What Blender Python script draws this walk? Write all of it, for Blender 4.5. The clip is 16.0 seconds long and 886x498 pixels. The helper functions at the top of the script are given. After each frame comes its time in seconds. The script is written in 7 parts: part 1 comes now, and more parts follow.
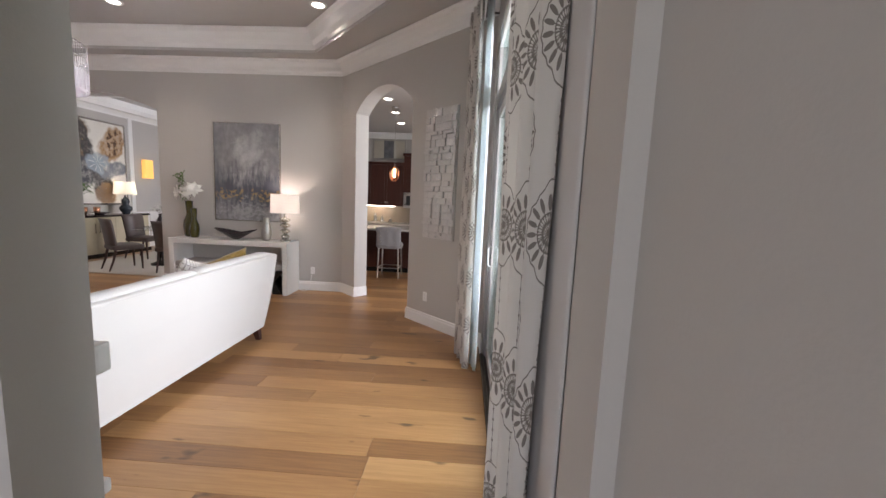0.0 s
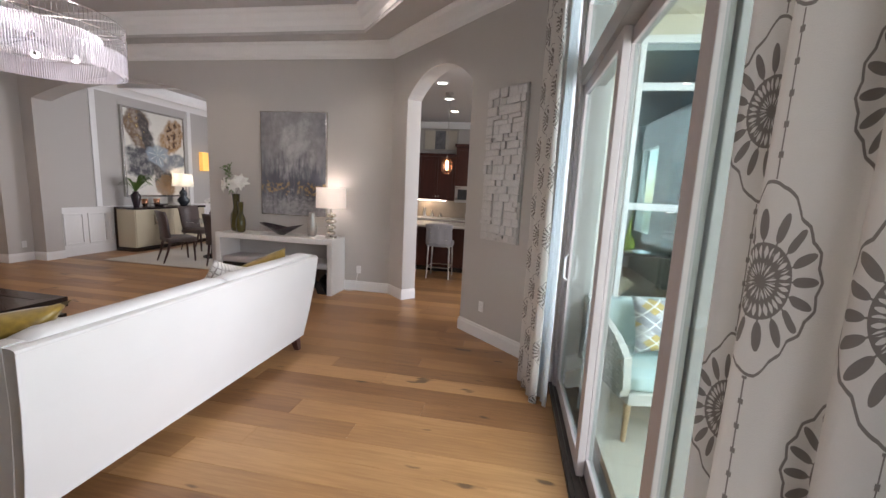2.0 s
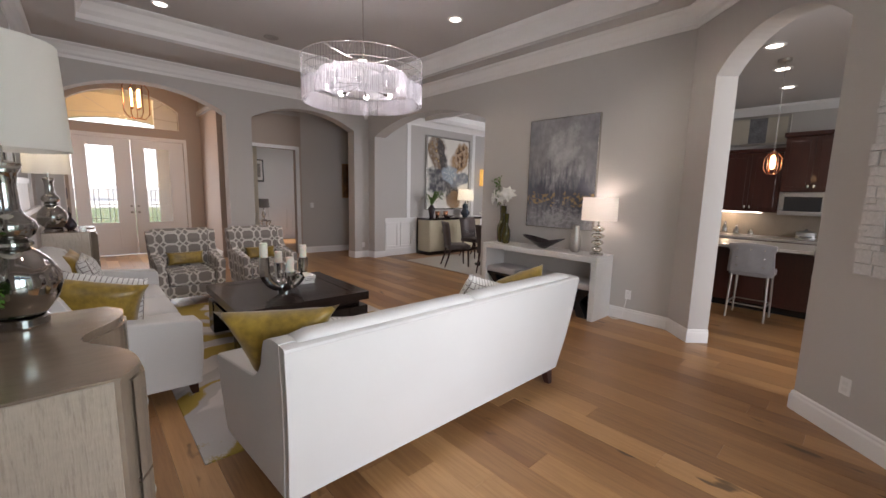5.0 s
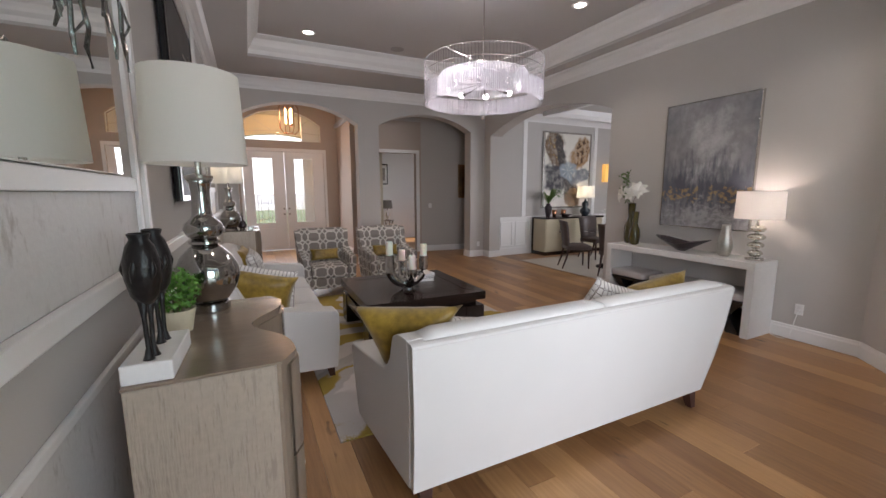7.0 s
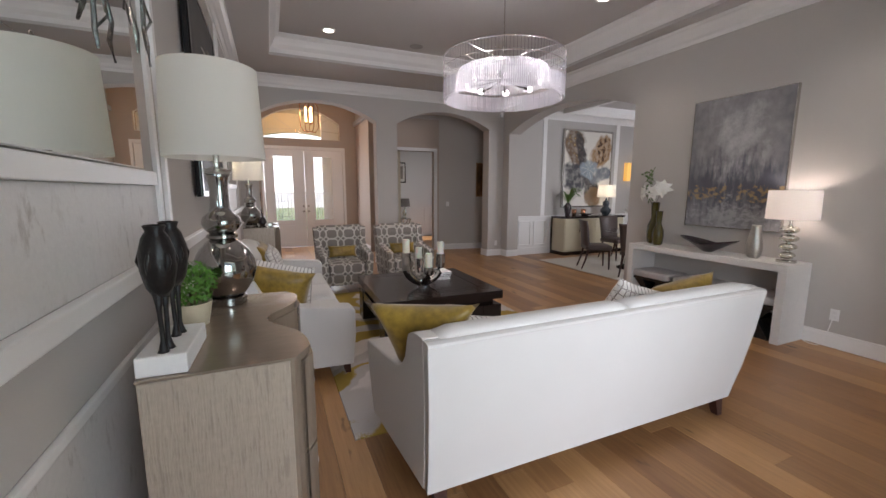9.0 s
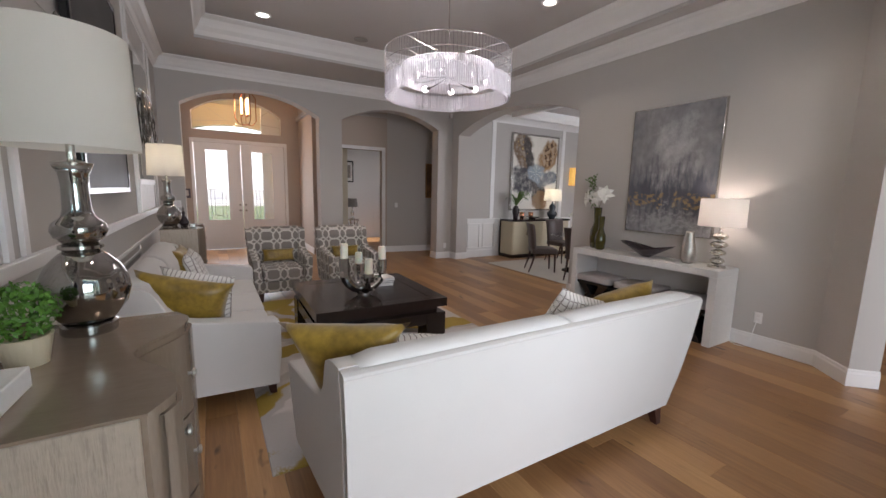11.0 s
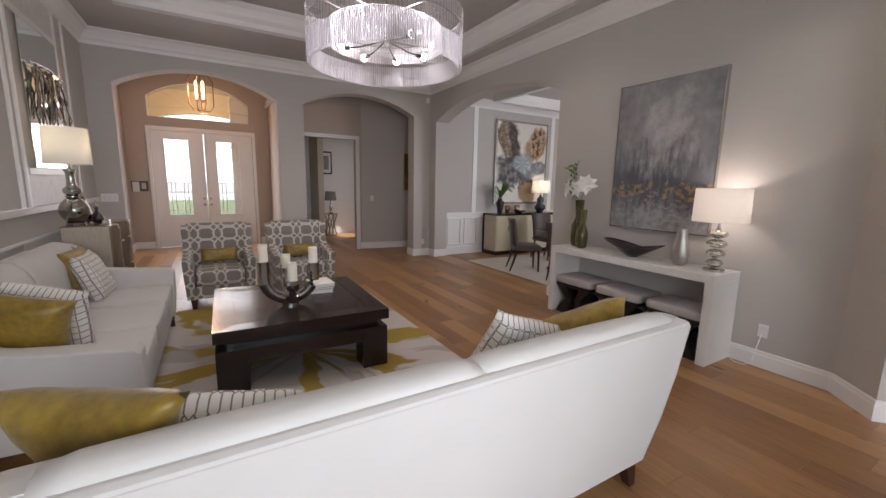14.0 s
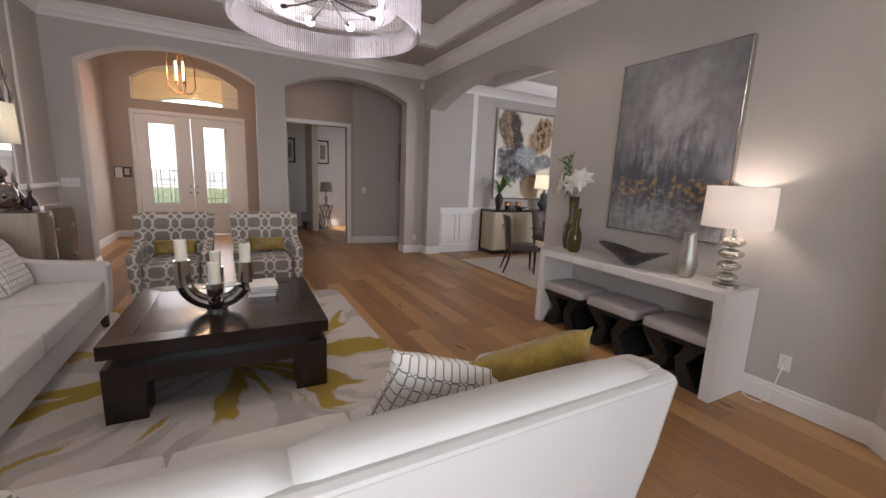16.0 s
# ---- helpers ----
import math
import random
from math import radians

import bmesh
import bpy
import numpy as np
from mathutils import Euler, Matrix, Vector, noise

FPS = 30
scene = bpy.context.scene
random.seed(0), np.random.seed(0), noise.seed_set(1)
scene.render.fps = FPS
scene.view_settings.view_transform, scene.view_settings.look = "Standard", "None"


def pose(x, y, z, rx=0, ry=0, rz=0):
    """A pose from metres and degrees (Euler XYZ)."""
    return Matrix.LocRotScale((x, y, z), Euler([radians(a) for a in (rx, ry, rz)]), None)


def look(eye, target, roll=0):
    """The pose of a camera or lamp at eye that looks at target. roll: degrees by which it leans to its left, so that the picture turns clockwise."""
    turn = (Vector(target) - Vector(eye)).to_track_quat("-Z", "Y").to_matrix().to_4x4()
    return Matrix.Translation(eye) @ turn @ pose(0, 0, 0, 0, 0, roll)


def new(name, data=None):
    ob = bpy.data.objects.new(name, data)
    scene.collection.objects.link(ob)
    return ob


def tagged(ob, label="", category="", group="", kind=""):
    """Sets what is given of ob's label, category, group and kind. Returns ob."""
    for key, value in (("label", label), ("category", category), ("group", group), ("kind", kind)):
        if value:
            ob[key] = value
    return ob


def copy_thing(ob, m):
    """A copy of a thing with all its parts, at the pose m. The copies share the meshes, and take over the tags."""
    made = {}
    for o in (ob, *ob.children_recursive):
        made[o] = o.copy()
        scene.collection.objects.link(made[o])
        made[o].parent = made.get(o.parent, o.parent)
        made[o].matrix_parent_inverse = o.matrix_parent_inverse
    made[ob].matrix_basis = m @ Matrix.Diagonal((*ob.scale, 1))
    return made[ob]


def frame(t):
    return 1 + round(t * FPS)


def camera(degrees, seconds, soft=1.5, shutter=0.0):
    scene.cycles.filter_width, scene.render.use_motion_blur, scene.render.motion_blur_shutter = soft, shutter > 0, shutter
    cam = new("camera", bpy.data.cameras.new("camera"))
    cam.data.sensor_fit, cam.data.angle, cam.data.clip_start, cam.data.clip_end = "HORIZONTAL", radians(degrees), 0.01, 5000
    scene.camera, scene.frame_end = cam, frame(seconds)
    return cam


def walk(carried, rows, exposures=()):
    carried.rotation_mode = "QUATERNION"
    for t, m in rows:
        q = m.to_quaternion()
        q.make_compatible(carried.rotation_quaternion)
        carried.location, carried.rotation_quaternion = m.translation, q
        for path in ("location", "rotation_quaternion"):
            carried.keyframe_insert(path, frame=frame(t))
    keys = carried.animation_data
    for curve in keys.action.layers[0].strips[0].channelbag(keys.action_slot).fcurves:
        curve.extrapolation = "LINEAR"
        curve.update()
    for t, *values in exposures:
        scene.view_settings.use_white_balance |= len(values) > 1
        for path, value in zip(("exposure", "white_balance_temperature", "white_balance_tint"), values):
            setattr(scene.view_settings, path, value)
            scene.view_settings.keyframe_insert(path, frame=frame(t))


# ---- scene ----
cam = camera(97.1, 16.0)
PATH = [
    (0, (0.419, -0.076, 1.569), (0.318, 1.906, 1.321), 2.4),
    (0.5, (0.39, 0.086, 1.581), (0.208, 2.06, 1.317), 2.7),
    (1, (0.354, 0.239, 1.572), (0.109, 2.204, 1.293), 2.9),
    (1.5, (0.293, 0.401, 1.589), (0.012, 2.36, 1.3), 3.0),
    (2, (0.23, 0.536, 1.595), (-0.103, 2.486, 1.3), 2.8),
    (2.5, (0.171, 0.676, 1.584), (-0.3, 2.597, 1.288), 2.6),
    (3, (0.112, 0.812, 1.582), (-0.569, 2.67, 1.289), 2.5),
    (3.5, (0.063, 0.931, 1.583), (-0.852, 2.687, 1.3), 2.3),
    (4, (0.02, 1.013, 1.584), (-1.106, 2.642, 1.304), 2.1),
    (4.5, (-0.015, 1.059, 1.581), (-1.321, 2.547, 1.299), 1.7),
    (5, (-0.045, 1.084, 1.559), (-1.503, 2.425, 1.279), 1.3),
    (5.2, (-0.019, 1.083, 1.562), (-1.538, 2.353, 1.281), 1.1),
    (7.3, (-0.136, 1.058, 1.56), (-1.928, 1.897, 1.272), -0.1),
    (7.5, (-0.139, 1.052, 1.548), (-1.941, 1.871, 1.262), -0.0),
    (8, (-0.146, 1.049, 1.541), (-1.962, 1.836, 1.253), -0.0),
    (8.5, (-0.152, 1.059, 1.543), (-1.97, 1.838, 1.248), -0.0),
    (11, (-0.31, 1.273, 1.563), (-2.013, 2.281, 1.273), 1.3),
    (11.5, (-0.388, 1.349, 1.571), (-2.06, 2.407, 1.28), 1.3),
    (12, (-0.447, 1.447, 1.566), (-2.103, 2.529, 1.271), 1.2),
    (12.5, (-0.505, 1.561, 1.551), (-2.16, 2.643, 1.249), 1.1),
    (13, (-0.552, 1.714, 1.538), (-2.218, 2.776, 1.229), 1.0),
    (13.5, (-0.594, 1.895, 1.548), (-2.278, 2.927, 1.23), 1.0),
    (14, (-0.637, 2.056, 1.54), (-2.338, 3.058, 1.217), 1.1),
    (14.5, (-0.695, 2.204, 1.526), (-2.406, 3.188, 1.2), 1.3),
    (15, (-0.776, 2.38, 1.526), (-2.493, 3.351, 1.195), 1.7),
    (15.5, (-0.845, 2.555, 1.523), (-2.569, 3.51, 1.185), 2.1),
    (16, (-0.897, 2.723, 1.522), (-2.629, 3.66, 1.169), 2.4),
]
walk(cam, [(t, look(eye, target, roll)) for t, eye, target, roll in PATH], [(0.0, 1.15, 6560, 16), (1.5, 1.10, 6480, 16), (3.5, 0.91, 6700, 17), (5.0, 0.86, 6600, 16), (7.5, 0.80, 6420, 15), (12.0, 0.78, 6460, 15), (16.0, 0.83, 6680, 16)])

# ---- world and light ----
world = bpy.data.worlds.new("world")
scene.world = world
world.use_nodes = True
wn = world.node_tree
sky = wn.nodes.new("ShaderNodeTexSky")
sky.sky_type, sky.sun_disc = "NISHITA", False
sky.sun_elevation, sky.sun_rotation = radians(45), radians(27)
wn.links.new(sky.outputs[0], wn.nodes["Background"].inputs[0])
wn.nodes["Background"].inputs[1].default_value = 0.15
sun = new("sun", bpy.data.lights.new("sun", "SUN"))
sun.data.energy, sun.data.angle, sun.data.color = 4.0, radians(2), (1.0, 0.95, 0.87)
sun.matrix_world = look((4, 8, 9), (0, 0, 0))


def area_lamp(name, m, sx, sy, watts, color=(1, 1, 1)):
    lamp = new(name, bpy.data.lights.new(name, "AREA"))
    lamp.data.shape, lamp.data.size, lamp.data.size_y = "RECTANGLE", sx, sy
    lamp.data.energy, lamp.data.color = watts, color
    lamp.matrix_world = m
    return lamp


def point_lamp(name, x, y, z, watts, color, radius=0.05):
    lamp = new(name, bpy.data.lights.new(name, "POINT"))
    lamp.data.energy, lamp.data.color, lamp.data.shadow_soft_size = watts, color, radius
    lamp.location = (x, y, z)
    return lamp


DAY = (0.92, 0.95, 1.0)
area_lamp("slider_daylight", look((4.0, 1.6, 2.0), (-3, 2.5, 1.25)), 5.4, 3.2, 335, DAY)
area_lamp("door_daylight", look((-11.3, 1.95, 1.6), (-5, 2.2, 1.0)), 1.6, 1.9, 22, DAY)
area_lamp("nook_daylight", look((3.3, 9.75, 1.8), (-2, 8.6, 1.2)), 1.0, 1.7, 20, DAY)
area_lamp("hall_daylight", look((-0.6, -2.42, 1.7), (0.1, 1, 1.4)), 1.2, 1.5, 14, DAY)
# Fill lamp added to brighten the study from an unseen side.
area_lamp("study_daylight", look((-11.2, 7.3, 1.9), (-11.9, 4.5, 1.2)), 1.2, 1.5, 4.5, DAY)
WARM = (1.0, 0.83, 0.64)


# ---- materials ----
def mat(name, color, rough=0.6, metal=0.0, vary=0.06, scale=3.0, fine=60.0, bump=0.05, second=None, coat=0.0, stretch=(1, 1, 1), sheen=0.0):
    m = bpy.data.materials.new(name)
    m.use_nodes = True
    n, l = m.node_tree.nodes, m.node_tree.links
    b = n["Principled BSDF"]
    b.inputs["Roughness"].default_value, b.inputs["Metallic"].default_value = rough, metal
    b.inputs["Coat Weight"].default_value = coat
    b.inputs["Sheen Weight"].default_value = sheen
    tc, mp = n.new("ShaderNodeTexCoord"), n.new("ShaderNodeMapping")
    mp.inputs["Scale"].default_value = stretch
    l.new(tc.outputs["Object"], mp.inputs[0])
    big, small = n.new("ShaderNodeTexNoise"), n.new("ShaderNodeTexNoise")
    big.inputs["Scale"].default_value, small.inputs["Scale"].default_value = scale, fine
    big.inputs["Detail"].default_value, small.inputs["Detail"].default_value = 4, 3
    l.new(mp.outputs[0], big.inputs[0]), l.new(mp.outputs[0], small.inputs[0])
    add = n.new("ShaderNodeMath")
    add.operation = "MULTIPLY_ADD"
    add.inputs[1].default_value = 0.5
    l.new(small.outputs[0], add.inputs[0])
    half = n.new("ShaderNodeMath")
    half.operation = "MULTIPLY"
    half.inputs[1].default_value = 0.5
    l.new(big.outputs[0], half.inputs[0]), l.new(half.outputs[0], add.inputs[2])
    ramp = n.new("ShaderNodeValToRGB")
    ramp.color_ramp.elements[0].position, ramp.color_ramp.elements[1].position = 0.3, 0.7
    lo = second or tuple(c * (1 - vary) for c in color)
    hi = color if second else tuple(min(1, c * (1 + vary)) for c in color)
    ramp.color_ramp.elements[0].color, ramp.color_ramp.elements[1].color = (*lo, 1), (*hi, 1)
    l.new(add.outputs[0], ramp.inputs[0]), l.new(ramp.outputs[0], b.inputs["Base Color"])
    bp = n.new("ShaderNodeBump")
    bp.inputs["Strength"].default_value, bp.inputs["Distance"].default_value = bump, 0.01
    l.new(small.outputs[0], bp.inputs["Height"]), l.new(bp.outputs[0], b.inputs["Normal"])
    rr = n.new("ShaderNodeMapRange")
    rr.inputs[3].default_value, rr.inputs[4].default_value = rough * 0.88, min(1, rough * 1.12)
    l.new(big.outputs[0], rr.inputs[0]), l.new(rr.outputs[0], b.inputs["Roughness"])
    return m


def glow(name, color, strength):
    m = mat(name, color, 0.5)
    b = m.node_tree.nodes["Principled BSDF"]
    b.inputs["Emission Color"].default_value, b.inputs["Emission Strength"].default_value = (*color, 1), strength
    return m


WALL = mat("wall_paint", (0.50, 0.475, 0.45), 0.85, vary=0.015, scale=0.8, fine=180, bump=0.04)
CEIL = mat("ceiling_paint", (0.52, 0.50, 0.49), 0.9, vary=0.015, scale=0.6, fine=160, bump=0.04)
WHITE = mat("white_trim_paint", (0.80, 0.79, 0.78), 0.4, vary=0.015, scale=2, fine=90, bump=0.02)
WHITE_FABRIC = mat("white_linen", (0.61, 0.595, 0.58), 0.95, vary=0.03, scale=4, fine=420, bump=0.25, sheen=0.2)
DARK_WOOD = mat("espresso_wood", (0.020, 0.011, 0.009), 0.22, vary=0.3, scale=4, fine=30, bump=0.05, stretch=(1, 6, 1), coat=0.2)
MUSTARD = mat("mustard_velvet", (0.36, 0.235, 0.03), 0.40, second=(0.14, 0.085, 0.009), scale=9, fine=26, bump=0.06, sheen=0.25)
CONSOLE = mat("whitewashed_console", (0.66, 0.65, 0.63), 0.55, vary=0.06, scale=5, fine=50, bump=0.08)


class Val:
    """A node socket with arithmetic."""

    def __init__(self, tree, sock):
        self.tree, self.sock = tree, sock

    def do(self, op, *others):
        n = self.tree.nodes.new("ShaderNodeMath")
        n.operation = op
        self.tree.links.new(self.sock, n.inputs[0])
        for i, o in enumerate(others):
            if isinstance(o, Val):
                self.tree.links.new(o.sock, n.inputs[i + 1])
            else:
                n.inputs[i + 1].default_value = o
        return Val(self.tree, n.outputs[0])

    def __add__(self, o): return self.do("ADD", o)
    def __sub__(self, o): return self.do("SUBTRACT", o)
    def __mul__(self, o): return self.do("MULTIPLY", o)
    def __truediv__(self, o): return self.do("DIVIDE", o)
    def lt(self, o): return self.do("LESS_THAN", o)
    def gt(self, o): return self.do("GREATER_THAN", o)
    def abs(self): return self.do("ABSOLUTE")
    def sin(self): return self.do("SINE")
    def cos(self): return self.do("COSINE")
    def max(self, o): return self.do("MAXIMUM", o)
    def min(self, o): return self.do("MINIMUM", o)
    def wrap(self, period): return self.do("WRAP", period / 2, -period / 2)
    def clamp(self, lo, hi): return self.do("MAXIMUM", lo).do("MINIMUM", hi)


def axes(m, kind="Object"):
    """The three coordinates of a material's surface."""
    t = m.node_tree
    tc, sep = t.nodes.new("ShaderNodeTexCoord"), t.nodes.new("ShaderNodeSeparateXYZ")
    t.links.new(tc.outputs[kind], sep.inputs[0])
    return [Val(t, s) for s in sep.outputs], tc.outputs[kind]


def noise_val(m, vec, scale, detail=4, stretch=(1, 1, 1), rough=0.5):
    t = m.node_tree
    mp, n = t.nodes.new("ShaderNodeMapping"), t.nodes.new("ShaderNodeTexNoise")
    mp.inputs["Scale"].default_value = stretch
    n.inputs["Scale"].default_value, n.inputs["Detail"].default_value, n.inputs["Roughness"].default_value = scale, detail, rough
    t.links.new(vec, mp.inputs[0]), t.links.new(mp.outputs[0], n.inputs[0])
    return Val(t, n.outputs[0])


def over(m, color, mask):
    """Lays a colour over the material's base colour where mask is 1."""
    t = m.node_tree
    b = t.nodes["Principled BSDF"]
    mix = t.nodes.new("ShaderNodeMix")
    mix.data_type = "RGBA"
    old = b.inputs["Base Color"].links[0].from_socket
    t.links.new(old, mix.inputs[6])
    mix.inputs[7].default_value = (*color, 1)
    t.links.new(mask.sock, mix.inputs[0]), t.links.new(mix.outputs[2], b.inputs["Base Color"])


def join_xyz(m, x, y, z):
    t = m.node_tree
    c = t.nodes.new("ShaderNodeCombineXYZ")
    for i, v in enumerate((x, y, z)):
        if isinstance(v, Val):
            t.links.new(v.sock, c.inputs[i])
        else:
            c.inputs[i].default_value = v
    return c.outputs[0]


def trellis(name, ground, line, period, tall, width, wave, curve=1.6):
    """Woven cloth with crossing wavy lines that make ovals and hexagons."""
    m = mat(name, ground, 0.92, vary=0.06, scale=6, fine=500, bump=0.25, sheen=0.15)
    (u, v, _), _s = axes(m, "UV")
    s = ((v * (6.2831853 / tall)).sin() * curve).clamp(-1, 1) * wave
    a = (u - s).wrap(period).abs().lt(width)
    b = (u + s).wrap(period).abs().lt(width)
    half = v.wrap(tall / 2).abs()
    q = u.wrap(period).abs()
    slant = ((q * -1 + period * 0.33) * 0.85).clamp(0, tall)
    side = (half - slant).abs().lt(width * 1.15) * q.gt(wave * 0.75)
    over(m, line, a.max(b).max(side))
    return m


ARM_FABRIC = trellis("armchair_trellis", (0.225, 0.20, 0.18), (0.60, 0.57, 0.52), 0.27, 0.31, 0.0125, 0.048, 1.12)
GEO_FABRIC = trellis("geometric_pillow_cloth", (0.76, 0.74, 0.71), (0.23, 0.20, 0.18), 0.062, 0.092, 0.0026, 0.016)


def curtain_cloth():
    m = mat("embroidered_curtain", (0.68, 0.645, 0.605), 0.9, vary=0.02, scale=8, fine=600, bump=0.15, sheen=0.1)
    (u, v, _), _s = axes(m, "UV")
    ink = None
    for du, dv in ((0, 0), (0.165, 0.215)):
        x, y = (u + du).wrap(0.33), (v + dv).wrap(0.43)
        r = (x * x + y * y * 0.86).do("SQRT")
        th = y.do("ARCTAN2", x)
        ph = (th * (16 / 6.2831853) + 0.25).wrap(1.0)
        near = ph * 0.393 * r / 0.0062
        along = (r - 0.064) / 0.0175
        leaf = (near * near + along * along).lt(1.0)
        tip = (y.abs() * 0.927 / (r + 0.0001)).do("POWER", 14.0) * 0.027
        rim = (r - tip + ph.abs() * 0.010 - 0.086).abs().lt(0.0020)
        hub = r.lt(0.044) * ((r * 330).sin() + (th * 30).sin()).gt(-0.25)
        stem = (ph.abs() * 0.393 * r).lt(0.0011) * r.lt(0.052)
        dots = x.abs().lt(0.0036) * (v.wrap(0.034).abs().lt(0.0036)) * (y.abs().gt(0.122))
        thread = x.abs().lt(0.0012) * (y.abs().gt(0.122))
        one = leaf.max(rim).max(hub).max(stem).max(dots).max(thread)
        ink = one if ink is None else ink.max(one)
    over(m, (0.22, 0.195, 0.175), ink)
    return m


CURTAIN = curtain_cloth()
# White lining away from the glass: its shade is put in as grey.
LINING_SHADED = mat("shaded_white_lining", (0.52, 0.50, 0.49), 0.95, vary=0.03, fine=300, bump=0.1)
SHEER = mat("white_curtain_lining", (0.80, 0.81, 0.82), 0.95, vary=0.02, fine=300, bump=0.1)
SHEER.node_tree.nodes["Principled BSDF"].inputs["Transmission Weight"].default_value = 0.0


def rug_wool():
    m = mat("rug_wool", (0.58, 0.545, 0.53), 0.97, vary=0.05, scale=4, fine=240, bump=0.5)
    (x, y, z), vec = axes(m)
    th = y.do("ARCTAN2", x)
    r = (x * x + y * y).do("SQRT")
    warp = noise_val(m, vec, 1.3, 3)
    gold = noise_val(m, join_xyz(m, (th + warp * 0.7) * 2.2, r * 0.5, 1.7), 1.6, 2)
    grey = noise_val(m, join_xyz(m, (th + warp * 0.6) * 2.4, r * 0.5, 9.3), 1.7, 2)
    soft = noise_val(m, vec, 70, 3)
    over(m, (0.43, 0.405, 0.395), (grey - 0.53 + (soft - 0.5) * 0.05).clamp(0, 0.04) * 25)
    over(m, (0.36, 0.255, 0.045), (gold - 0.54 + (soft - 0.5) * 0.06).clamp(0, 0.03) * 33)
    return m


RUG = rug_wool()


def abstract_canvas():
    m = mat("grey_abstract_canvas", (0.27, 0.265, 0.275), 0.7, vary=0.3, scale=2.2, fine=14, bump=0.3, stretch=(1, 1, 0.7))
    (x, y, z), vec = axes(m)
    cloud = noise_val(m, vec, 2.6, 6, (1, 1, 0.8), 0.65)
    drip = noise_val(m, vec, 7, 5, (2.2, 1, 0.5), 0.7)
    fine = noise_val(m, vec, 16, 6, (1, 1, 1.4), 0.7)
    over(m, (0.58, 0.57, 0.58), ((cloud - 0.40) * 4.2 - ((x + 0.02).abs() * 1.5) - ((z - 0.22).abs() * 0.7) + 0.15).clamp(0, 0.9))
    over(m, (0.085, 0.09, 0.115), ((drip - 0.36) * 3.2 - (z + 0.30 + (cloud - 0.5) * 0.3).abs() * 2.9 + 0.72).clamp(0, 0.95))
    over(m, (0.14, 0.145, 0.17), ((x.abs() - 0.36) * 3 + (cloud - 0.5) * 3).clamp(0, 0.55))
    band = (z + 0.36 + (drip - 0.5) * 0.3).abs().lt(0.085)
    over(m, (0.50, 0.33, 0.13), band * ((fine - 0.48) * 9).clamp(0, 0.65) * (x.abs().gt(0.06)))
    over(m, (0.40, 0.40, 0.41), ((fine - 0.45) * 5 - (z + 0.62).abs() * 4 - x.abs() * 1.2 + 0.5).clamp(0, 0.7))
    return m


def blossom_canvas():
    """Pale canvas with brown, gold and slate wings of paint."""
    m = mat("blossom_canvas", (0.70, 0.67, 0.61), 0.7, vary=0.06, scale=3, fine=30, bump=0.2)
    (x, y, z), vec = axes(m)
    w = noise_val(m, vec, 2.5, 5, rough=0.6)
    f = noise_val(m, vec, 9, 6, rough=0.7)

    def blob(cy, cz, ry, rz, tilt):
        dy, dz = y - cy, z - cz
        a = dy * math.cos(tilt) + dz * math.sin(tilt)
        b = dz * math.cos(tilt) - dy * math.sin(tilt)
        a, b = a / ry, b / rz
        return (((a * a + b * b).do("SQRT") * -1 + 1.05 + (w - 0.5) * 1.5) * 4).clamp(0, 1)

    for color, where in (((0.16, 0.10, 0.06), (-0.40, 0.55, 0.34, 0.52, 0.30)), ((0.05, 0.045, 0.045), (-0.22, 0.42, 0.15, 0.55, 0.30)),
                         ((0.34, 0.20, 0.09), (0.42, 0.46, 0.32, 0.50, -0.6)), ((0.06, 0.06, 0.07), (-0.38, -0.22, 0.46, 0.34, -0.5)),
                         ((0.055, 0.05, 0.05), (0.12, -0.42, 0.26, 0.52, 0.15)), ((0.26, 0.17, 0.10), (0.20, -0.72, 0.30, 0.24, 0.0)),
                         ((0.15, 0.17, 0.20), (0.45, -0.15, 0.36, 0.20, 0.3)), ((0.27, 0.32, 0.37), (0.04, 0.0, 0.28, 0.24, 0.0))):
        over(m, color, blob(*where) * (f * 1.8).clamp(0.3, 1))
    over(m, (0.08, 0.04, 0.02), (f - 0.54).gt(0) * blob(0.46, 0.52, 0.24, 0.34, -0.5))
    over(m, (0.55, 0.40, 0.18), (f - 0.60).gt(0) * blob(-0.46, 0.62, 0.22, 0.32, 0.3))
    ray = ((z - 0.0).do("ARCTAN2", y - 0.04) * 9).sin().gt(0.93)
    over(m, (0.62, 0.66, 0.68), ray * blob(0.04, 0.0, 0.20, 0.20, 0.0) * 0.8)
    return m


ART_GREY, ART_BLOSSOM = abstract_canvas(), blossom_canvas()


